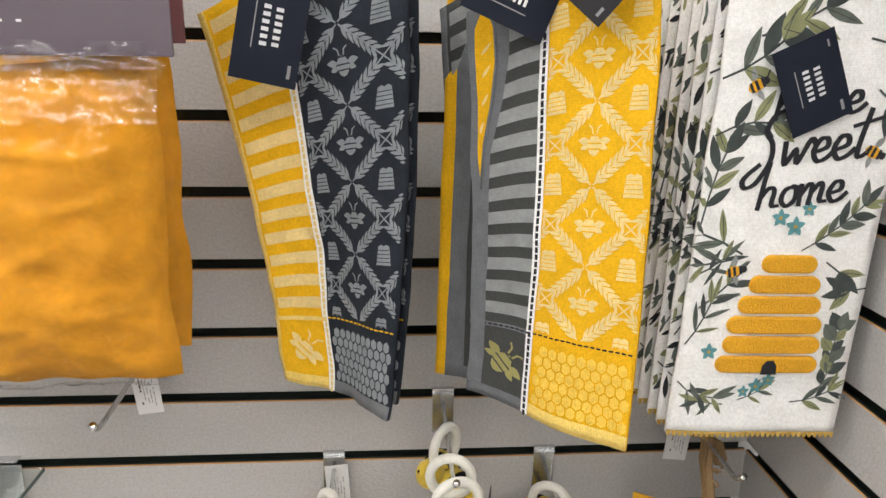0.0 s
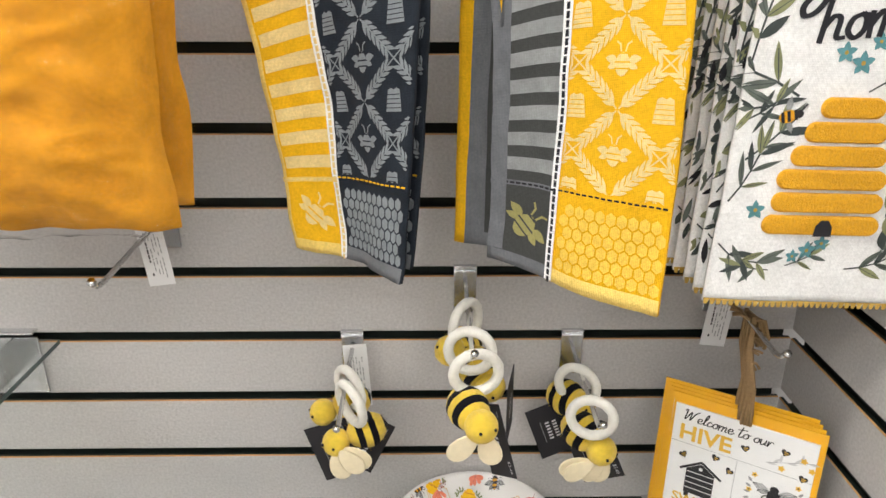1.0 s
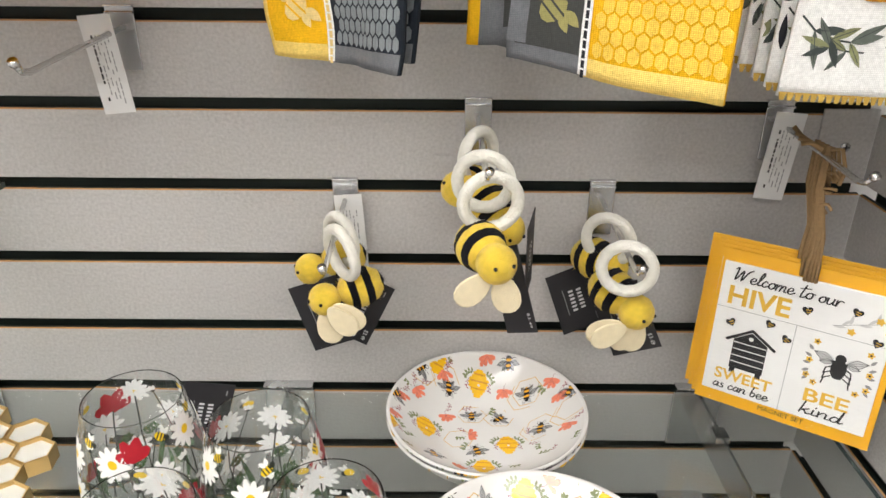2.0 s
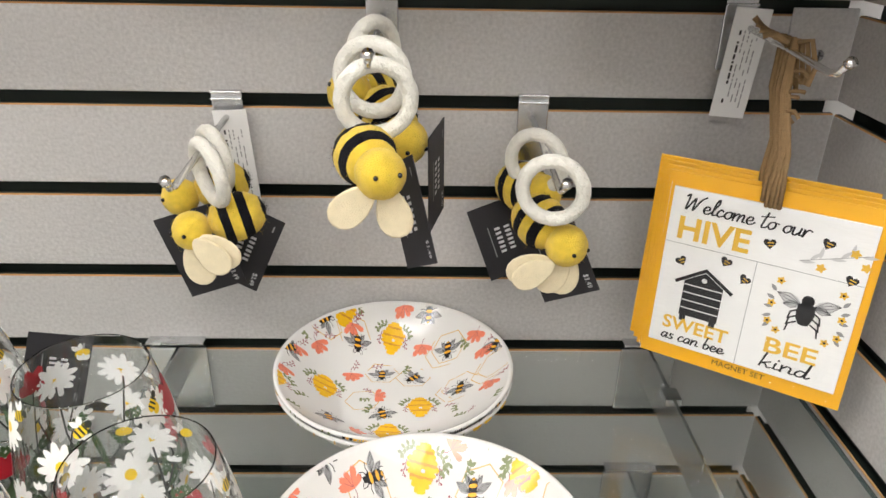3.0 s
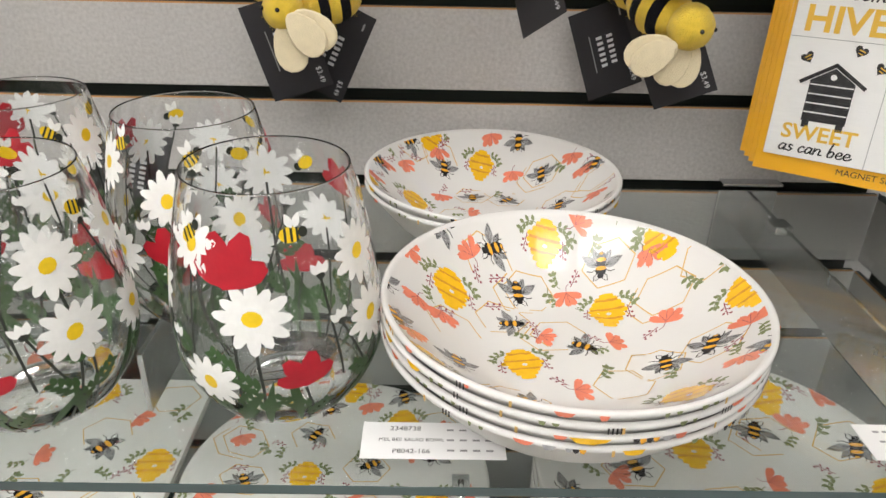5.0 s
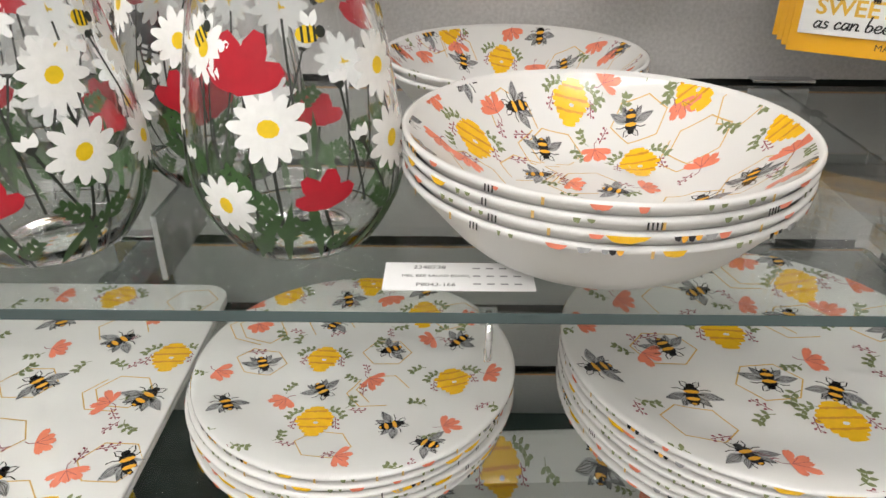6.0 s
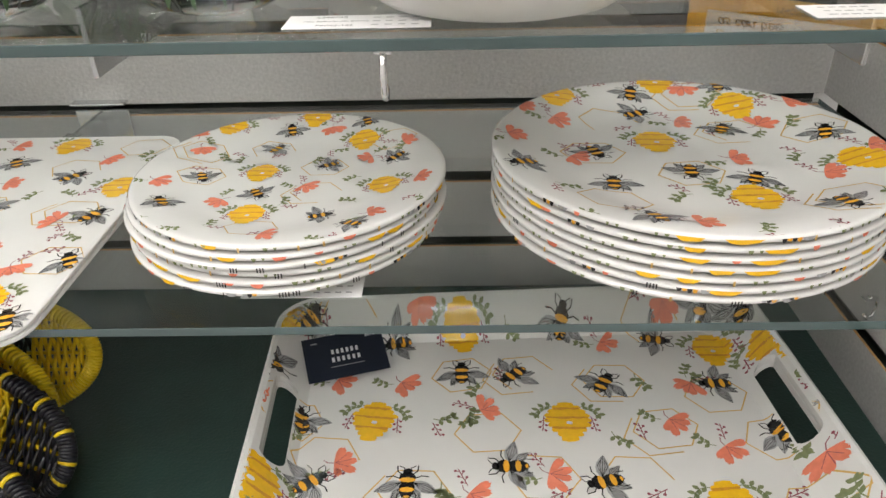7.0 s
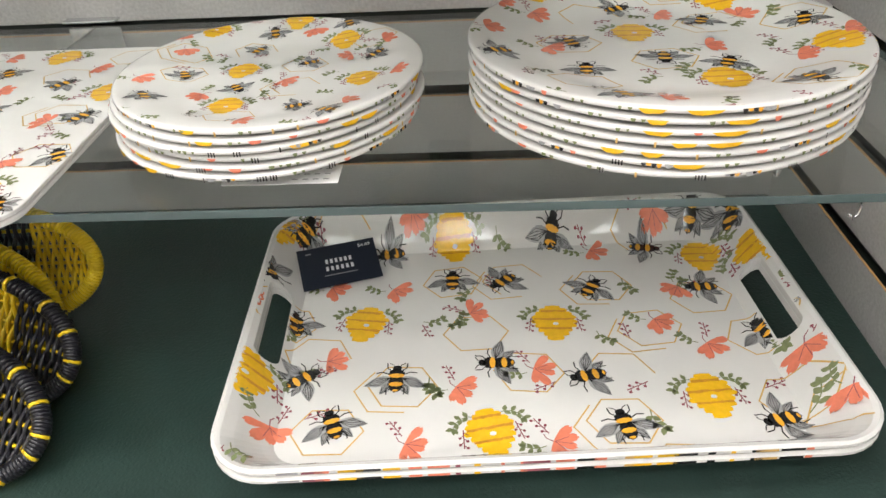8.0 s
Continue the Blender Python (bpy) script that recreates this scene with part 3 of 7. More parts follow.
def tableware_art(layout, size, bee=0.92):
    art = Artwork(0.00012)
    rnd = random.Random(len(layout["bee"]) * 7 + len(layout["coral"]))
    taken = [(p[0] / 1000, p[1] / 1000) for kind in ("hive", "bee", "coral", "hexagon") for p in layout[kind]]
    span = (max(abs(p[0]) for p in taken), max(abs(p[1]) for p in taken))
    for _ in range(500):
        x, y = rnd.uniform(-span[0], span[0]), rnd.uniform(-span[1], span[1])
        if all(math.dist((x, y), q) > 0.040 * size for q in taken):
            taken.append((x, y))
            art.frame_at(x, y, rnd.uniform(0, 360), size)
            sprig(art, -0.008, 0, 20, 0.024, n=3, bend=24)
            if rnd.random() < 0.6:
                berries(art, -0.006, -0.004, -30, 0.017)
    for i, p in enumerate(layout.get("hexagon", ())):
        print_hexagon(art, p[0] / 1000, p[1] / 1000, size, (i * 37) % 17 - 8, i)
    for i, p in enumerate(layout.get("coral", ())):
        print_coral(art, p[0] / 1000, p[1] / 1000, size * 0.92, p[2])
    for i, p in enumerate(layout.get("hive", ())):
        print_hive(art, p[0] / 1000, p[1] / 1000, size, (i * 53) % 20 - 10)
    for p in layout.get("bee", ()):
        print_bee(art, p[0] / 1000, p[1] / 1000, size * bee, p[2] if len(p) > 2 else 0)
    return art


# ---- the shop: shell, lamps, slat walls, deck ----
def plain_wall(name, lo, hi, mat, label):
    ob = part(name, boxed(lo, hi), mat)
    return tagged(ob, label, name.split("_")[0], kind="structure")


plain_wall("floor", (-3.2, -3.4, -0.1), (3.2, 0.3, 0.0), "tile", "pale grey vinyl shop floor")
plain_wall("ceiling", (-3.2, -3.4, 3.0), (3.2, 0.3, 3.1), "plaster", "white shop ceiling")
plain_wall("wall_far", (-3.2, 0.05, 0.0), (3.2, 0.25, 3.0), "plaster", "plain painted wall behind the slat wall")
plain_wall("wall_behind", (-3.2, -3.4, 0.0), (3.2, -3.3, 3.0), "plaster", "plain painted wall across the aisle")
plain_wall("wall_left", (-3.3, -3.4, 0.0), (-3.2, 0.3, 3.0), "plaster", "plain painted end wall")
plain_wall("wall_right", (3.2, -3.4, 0.0), (3.3, 0.3, 3.0), "plaster", "plain painted end wall")


def ceiling_light():
    lamp = thing("ceiling_light", (0, 0, 2.985), "white flush ceiling lamp with a glowing diffuser", "ceiling light", "ceiling lights")
    bm = bmesh.new()
    for lo, hi in (((-0.63, -0.17, -0.03), (-0.60, 0.17, 0.012)), ((0.60, -0.17, -0.03), (0.63, 0.17, 0.012)),
                   ((-0.60, -0.17, -0.03), (0.60, -0.15, 0.012)), ((-0.60, 0.15, -0.03), (0.60, 0.17, 0.012))):
        box(bm, lo, hi, 0.003)
    part("frame", bm, "white_metal", lamp)
    part("diffuser", boxed((-0.598, -0.148, -0.018), (0.598, 0.148, -0.004)), "lampwhite", lamp, "glowing white diffuser")
    return lamp


first_lamp = ceiling_light()
LAMPS = [(x, y) for y in (-0.75, -1.75, -2.75) for x in (-2.0, -0.6, 0.8)]
first_lamp.matrix_basis = pose(LAMPS[0][0], LAMPS[0][1], 2.985)
for lx, ly in LAMPS[1:]:
    copy_thing(first_lamp, pose(lx, ly, 2.985))


def slat_mesh(length):
    """One slat: a board with a lip above and below, raw fibre on its upper edge. It runs along x, its face at y 0."""
    h = PITCH - 0.0105
    prof = [(0.0, 0.0008), (0.0008, 0.0), (0.0050, 0.0), (0.0050, 0.009), (0.016, 0.009), (0.016, h - 0.009), (0.0050, h - 0.009), (0.0050, h), (0.0013, h), (0.0, h - 0.0012)]
    verts = [(x, y, z) for x in (0, length) for y, z in prof]
    n = len(prof)
    faces = [tuple(range(n)), tuple(range(2 * n - 1, n - 1, -1))]
    idx = [0, 0]
    for i in range(n):
        j = (i + 1) % n
        faces.append((i, i + n, j + n, j))
        idx.append(1 if i == 8 else 2 if i in (1, 2, 3, 5, 6, 7) else 0)
    me = bpy.data.meshes.new("slat")
    me.from_pydata(verts, [], faces)
    me.materials.append(M["slat"]), me.materials.append(M["raw_edge"]), me.materials.append(M["insert"])
    me.polygons.foreach_set("material_index", idx)
    me.update()
    return me


def slat_wall(name, length, m, label):
    wall = tagged(part(name, boxed((0, 0.0165, DECK - 0.6), (length, 0.03, 2.30)), "insert"), label, "wall", kind="structure")
    wall.matrix_basis = m
    me = slat_mesh(length)
    for k in range(-13, 9):
        s = new("slat", me)
        s.parent = wall
        s.location = (0, 0, groove(k) - PITCH + 0.0005)
    return wall


slat_wall("wall_slatted_back", 1.9, pose(SIDE - 1.9, 0, 0), "pale grey slat wall with dark grooves and raw fibreboard edges")
slat_wall("wall_slatted_side", 0.62, pose(SIDE, -0.001, 0, 0, 0, -90), "pale grey slat wall panel closing the bay at its side")

deck = tagged(part("deck", boxed((-1.46, -0.430, DECK - 0.03), (SIDE - 0.001, -0.002, DECK), 0.002), "green"), "dark green laminate display deck with a fine grain", "deck", kind="structure")
plinth = tagged(part("plinth", boxed((-1.46, -0.34, 0.0), (SIDE - 0.001, -0.02, DECK - 0.0305), 0.002), "green"), "dark green plinth under the display deck", "plinth", kind="structure")


def glass_shelf(x0, x1, top, label, brackets, front=FRONT):
    sh = thing("glass_shelf", ((x0 + x1) / 2, 0, top), label, "shelf", "glass shelves")
    w, t = (x1 - x0) / 2, 0.0058
    bm = bmesh.new()
    box(bm, (-w, front, -t), (w, -0.018, 0), 0.0008)
    for f in bm.faces:
        f.material_index = 1 if (f.normal.y < -0.5 or abs(f.normal.x) > 0.5) and f.calc_area() > 1e-4 else 0
    part("pane", bm, ["shelf_glass", "shelf_edge"], sh, "clear glass pane with green edges")
    for bx in brackets:
        bx -= (x0 + x1) / 2
        br = part("bracket", boxed((bx - 0.0016, -0.26, -0.046), (bx + 0.0016, -0.002, -0.0062), 0.0006), "steel", sh, "flat steel shelf bracket")
        part("bracket_plate", boxed((bx - 0.026, -0.0045, -0.075), (bx + 0.026, -0.0005, -0.0062), 0.001), "steel", br)
        part("bracket_lip", boxed((bx - 0.026, -0.012, 0.0005), (bx + 0.026, 0.004, 0.003), 0.0008), "steel", br)
        part("front_stop", boxed((bx - 0.007, -0.080, -0.0130), (bx + 0.007, -0.062, -0.0060), 0.001), "steel", br)
    return sh


glass_shelf(-0.78, SIDE - 0.012, SHELF1, "clear glass shelf with green edges on steel brackets", (-0.45, -0.115, 0.322))
glass_shelf(-0.78, SIDE - 0.012, SHELF2, "clear glass shelf with green edges on steel brackets", (-0.60, -0.25, 0.322))
glass_shelf(-0.98, -0.352, groove(0) + 0.003, "small upper glass shelf with a green edge", (-0.88, -0.41), -0.31)


# ---- printed melamine tableware ----
BOWL_R, BOWL_H = 0.0912, 0.040


def bowl_inside(r):
    return BOWL_H - 0.037 + 0.037 * max(0.0, (r - 0.040) / 0.0512) ** 1.4


def rim_flecks(rad, z0, z1, seed, count):
    """The print where it runs over a rim: cut hives, bees, petals and leaves as (angle x radius, height) shapes."""
    rnd = random.Random(seed)
    art = Artwork(0.0002)
    high = z1 - z0

    def cut(x, w, mat, share=1.0):
        low = [(x + w * (k / 7 - 0.5), z1 - high * share * (1 - abs(2 * k / 7 - 1) ** 4) * rnd.uniform(0.75, 1.0)) for k in range(8)]
        art.poly(low + [(x + w * 0.5, z1), (x - w * 0.5, z1)], mat, 1)
    for k in range(count):
        art.frame_at((k + rnd.uniform(0.1, 0.9)) / count * 2 * math.pi * rad, 0)
        kind = rnd.random()
        if kind < 0.16:
            cut(0, rnd.uniform(0.009, 0.019), "p_yellow")
        elif kind < 0.28:
            for j, mat in enumerate(rnd.choice((("p_black", "p_amber", "p_black"), ("p_black", "p_amber", "p_black", "p_amber"), ("p_grey", "p_black", "p_amber")))):
                cut(0.0026 * (j - 1), 0.0028, mat, rnd.uniform(0.5, 1.0))
            cut(rnd.choice((-0.010, 0.010)), rnd.uniform(0.004, 0.008), "p_grey", 0.9)
        elif kind < 0.48:
            cut(0, rnd.uniform(0.003, 0.009), "p_coral", rnd.uniform(0.5, 1.0))
        elif kind < 0.75:
            cut(0, rnd.uniform(0.0015, 0.0035), "p_green", 0.8)
            cut(0.005, rnd.uniform(0.0015, 0.0030), "p_green", 0.6)
        elif kind < 0.88:
            for j in range(rnd.randint(1, 4)):
                art.bars(0.0016 * j, z1 - high / 2, 0.0007, high, "p_black", 1)
        else:
            art.bars(0, z1 - high / 2, 0.0012, high, "p_gold", 1)
    return art


def bowl_stack_item(at, layout, seed, turn=0.0):
    b = thing("salad_bowl", pose(*at, 0, 0, turn), "white melamine salad bowl with bee and hive print, stacked on glass", "bowl", "stacked salad bowls")
    prof = [(0, 0.0014), (0.046, 0.0014), (0.0480, 0.0), (0.0525, 0.0), (0.0580, 0.0016), (0.0645, 0.0058), (0.0710, 0.0120), (0.0770, 0.0192), (0.0835, 0.0275), (0.0885, 0.0332), (BOWL_R, 0.0366)]
    prof += [(BOWL_R + 0.0012, BOWL_H - 0.0022), (BOWL_R + 0.0008, BOWL_H - 0.0006), (BOWL_R - 0.0008, BOWL_H)]
    cut = len(prof) - 2
    for i in range(18):
        r = (BOWL_R - 0.003) * (1 - i / 18)
        prof.append((r, bowl_inside(r)))
    prof.append((0, bowl_inside(0)))
    v, f = lathe(prof, 96)
    idx = [1 if k // 96 < cut - 1 else 0 for k in range(len(f))]
    link_mesh("body", v, f, ["melamine", "mel_base"], b, index=idx)
    if layout:
        def inside(x, y, up):
            r = math.hypot(x, y)
            k = min(1, (BOWL_R - 0.001) / max(r, 1e-6))
            return (x * k, y * k, bowl_inside(min(r, BOWL_R - 0.001)) + up)
        tableware_art(layout, 0.52, 0.80).lay("printed_pattern", inside, b, 0.006, lambda x, y: math.hypot(x, y) < BOWL_R + 0.002, "bees, yellow hives and coral flowers")
    def edge(x, y, up):
        a = x / BOWL_R
        return ((BOWL_R + 0.0011 + up) * math.cos(a), (BOWL_R + 0.0011 + up) * math.sin(a), y)
    tagged(rim_flecks(BOWL_R, BOWL_H - 0.0042, BOWL_H - 0.0012, seed, 34).lay("rim_print", edge, b, 0.004), kind="stuff")
    return b


BOWL_FRONT = {
    "hive": [(-3, 76), (-58, 34), (28, 35), (-23, -11), (88, 6), (41, -55), (61, 64), (-70, -50)],
    "bee": [(-64, 66, -45), (-34, 67, -243), (28, 61, -189), (-20, 47, -171), (-25, 23, -90), (10, 3, -117), (46, -14, -11), (65, -16, -217), (-55, -26, -166), (-23, -46, -117), (-84, -22, -146), (80, -43, -72), (-92, 4, -158)],
    "coral": [(-48, 61, 146), (18, 85, 37), (54, 57, -90), (8, 46, -81), (-75, 9, -90), (-62, 10, -76), (-8, 11, -27), (27, 8, 18), (55, 19, 68), (82, -14, 68), (68, -43, -124), (3, -32, 0), (-75, -27, -45), (-79, 40, 0)],
    "hexagon": [(-37, 61), (-14, 48), (-30, 26), (32, 61), (-2, 14), (41, -14), (66, -16), (57, 34), (-56, 7), (23, -28), (-28, -45), (80, 40)],
}
BOWL_REAR = {
    "hive": [(-4, 66), (-56, 6), (-47, 78), (-90, -20), (20, -10), (-4, -42)],
    "bee": [(-34, 56, -175), (43, 48, -185), (-12, 30, -180), (14, 26, -233), (52, 7, -18), (27, 80, -8), (82, 30, -45), (-86, 21, -233), (-62, 64, -45), (-48, -34, 20), (-9, -19, 20)],
    "coral": [(-39, 66, -85), (5, 84, -85), (21, 55, -90), (66, 48, -117), (72, 30, -95), (-36, 26, -67), (-12, 3, 0), (-64, 40, -37), (-80, 24, -79), (74, -10, -124), (-86, -5, -79), (-26, -47, 40)],
    "hexagon": [(-38, 64), (44, 50), (-12, 32), (14, 27), (52, 9), (-25, -3), (-62, 62), (81, 11)],
}
for i in range(4):
    bowl_stack_item((0.1141 + 0.0004 * (i % 2), -0.2870 - 0.0005 * i, SHELF1 + 0.0006 + 0.006 * i), BOWL_FRONT if i == 3 else None, 11 + i, 0 if i == 3 else 40 * i)
for i in range(2):
    bowl_stack_item((0.0885, -0.0985, SHELF1 + 0.0006 + 0.006 * i), BOWL_REAR if i == 1 else None, 31 + i, 0 if i == 1 else 70)


def plate_item(name, at, R, H, D, layout, seed, label, group, size, turn=0.0):
    p = thing(name, pose(*at, 0, 0, turn), label, "plate", group)

    def top(r):
        return H - D * (1 - ease((r / R - 0.55) / 0.45))
    foot = R * 0.6
    prof = [(0, 0.0015), (foot - 0.004, 0.0015), (foot - 0.002, 0), (foot, 0), (foot + 0.002, 0.0018)]
    for i in range(1, 9):
        r = foot + 0.002 + (R - foot - 0.002) * i / 8
        prof.append((r, max(0.0019, top(r) - 0.0032)))
    prof += [(R + 0.0010, H - 0.0020), (R + 0.0006, H - 0.0005), (R - 0.0008, H)]
    cut = len(prof) - 2
    for i in range(14):
        r = (R - 0.003) * (1 - i / 14)
        prof.append((r, top(r)))
    prof.append((0, top(0)))
    v, f = lathe(prof, 96)
    idx = [1 if k // 96 < cut - 1 else 0 for k in range(len(f))]
    link_mesh("body", v, f, ["melamine", "mel_base"], p, index=idx)
    if layout:
        def surf(x, y, up):
            r = math.hypot(x, y)
            k = min(1, (R - 0.0006) / max(r, 1e-6))
            return (x * k, y * k, top(min(r, R - 0.0006)) + up + 0.0001)
        tableware_art(layout, size, 0.82).lay("printed_pattern", surf, p, 0.006, lambda x, y: math.hypot(x, y) < R + 0.002, "bees, yellow hives and coral flowers")

    def edge(x, y, up):
        a = x / R
        return ((R + 0.0009 + up) * math.cos(a), (R + 0.0009 + up) * math.sin(a), y)
    tagged(rim_flecks(R, H - 0.0040, H - 0.0010, seed, 40).lay("rim_print", edge, p, 0.004), kind="stuff")
    return p


PLATE_SMALL = {
    "hive": [(-57, 76), (40, 58), (-22, 10), (60, -12), (-18, -48), (2, 92)],
    "bee": [(-14, 74, 14), (-20, 48, -31), (20, 19, -243), (-59, 2, -156), (-18, -22, -146), (-70, -40, 34), (26, -52, -72), (64, 26, -233), (40, 82, 20), (46, -72, 60)],
    "coral": [(-78, 59, 119), (16, 73, -75), (-68, 37, -54), (12, -13, -34), (-80, -13, -14), (-40, -33, -124), (72, 48, 27), (84, -12, -14), (44, 30, -153), (58, -56, 20), (2, -82, -10)],
    "hexagon": [(-22, 46), (-66, 36), (-60, 4), (18, 16), (18, -20), (62, 52), (-10, -70)],
}
PLATE_LARGE = {
    "hive": [(-69, 93), (56, 77), (-12, 25), (99, -22), (25, -58), (8, 118)],
    "bee": [(-13, 100, -12), (-14, 73, -68), (38, 44, -24), (96, 21, -20), (-54, 7, -162), (-2, -24, -187), (-103, -24, -243), (-51, -38, -7), (33, -34, -27), (64, -79, -166), (-40, -92, 20), (52, 106, 0)],
    "coral": [(-71, 54, -27), (26, 101, -95), (15, 57, -18), (66, 50, 45), (33, -5, 0), (-104, 21, 14), (-66, -2, -34), (79, -33, -18), (114, -10, -18), (-93, 70, 0), (94, 70, 0), (-16, -98, 10)],
    "hexagon": [(-36, 60), (30, 96), (-56, 6), (92, 28), (44, 40), (-2, -26), (-56, -66), (72, -72)],
}
for i in range(6):
    plate_item("small_plate", (-0.0152 + 0.0022 * (i % 3 - 1), -0.247 + 0.0012 * ((i * 7) % 3 - 1), SHELF2 + 0.0006 + 0.0054 * i), 0.0975, 0.0125, 0.0075, PLATE_SMALL if i == 5 else None, 51 + i,
               "small white melamine plate with bee print, in a stack", "stacked small plates", 0.56, 0 if i == 5 else 33 * i)
for i in range(7):
    plate_item("large_plate", (0.235 + 0.001 * (i % 2), -0.243, SHELF2 + 0.0006 + 0.0060 * i), 0.120, 0.0165, 0.0100, PLATE_LARGE if i == 6 else None, 71 + i,
               "large white melamine dinner plate with bee print, in a stack", "stacked large plates", 0.74, 0 if i == 6 else 27 * i)


def rounded_ring(w, h, rad, z, n=8):
    out = []
    for cx, cy, a0 in ((w - rad, h - rad, 0), (-w + rad, h - rad, 90), (-w + rad, -h + rad, 180), (w - rad, -h + rad, 270)):
        for i in range(n + 1):
            a = radians(a0 + 90 * i / n)
            out.append((cx + rad * math.cos(a), cy + rad * math.sin(a), z))
    return out


def loft(rings):
    n = len(rings[0])
    verts = [p for r in rings for p in r]
    faces = [tuple(range(n))[::-1]]
    for i in range(len(rings) - 1):
        for k in range(n):
            q = (k + 1) % n
            faces.append((i * n + k, i * n + q, (i + 1) * n + q, (i + 1) * n + k))
    faces.append(tuple((len(rings) - 1) * n + k for k in range(n)))
    return verts, faces


def placemat(at, seed):
    """A thin printed board with round corners."""
    p = thing("serving_board", at, "flat white melamine serving board printed with bees, on the glass shelf", "serving board", "serving boards")
    w, h = 0.135, 0.137
    v, f = loft([rounded_ring(w - 0.001, h - 0.001, 0.02, 0), rounded_ring(w, h, 0.021, 0.0008), rounded_ring(w, h, 0.021, 0.0028), rounded_ring(w - 0.0008, h - 0.0008, 0.0205, 0.0034)])
    link_mesh("board", v, f, ["melamine"], p, smooth=False)
    return p


for i in range(2):
    mat = placemat(pose(-0.267, -0.2425, SHELF2 + 0.0005 + 0.0036 * i), i)
MAT_LAYOUT = {
    "hive": [(50, 118), (118, 41), (-60, 30), (98, -100), (10, -30)],
    "bee": [(76, 58, -40), (117, -3, -30), (20, 84, 30), (121, -119, 20), (41, 10, 50), (128, -60, 30), (58, -74, -20), (-40, -60, 50)],
    "coral": [(93, 88, -20), (36, 48, 10), (92, -8, 165), (98, -71, -60), (72, -44, 20), (8, 118, 0), (0, 20, 0), (60, -115, 30)],
    "hexagon": [(72, 72), (101, 2), (118, -60), (34, 10), (70, -90), (110, 112), (40, -40)],
}
tableware_art(MAT_LAYOUT, 0.70).lay("printed_pattern", lambda x, y, up: (x, y, 0.0035 + up), mat, 0.02, lambda x, y: abs(x) < 0.133 and abs(y) < 0.135 and math.hypot(max(0, x - 0.114), max(0, abs(y) - 0.116)) < 0.02)

# ---- the serving trays on the deck ----
TRAY = dict(w=0.192, h=0.1245, run=0.028, rise=0.034)


def tray_height(x, y):
    """Height of the tray's inside above its floor."""
    r = 0.022
    dx, dy = abs(x) - (TRAY["w"] - r), abs(y) - (TRAY["h"] - r)
    d = math.hypot(max(dx, 0), max(dy, 0)) + min(max(dx, dy), 0) - r
    u = min(1.0, max(0.0, d / TRAY["run"]))
    return TRAY["rise"] * (0.22 * u * u * (3 - 2 * u) + 0.78 * u)


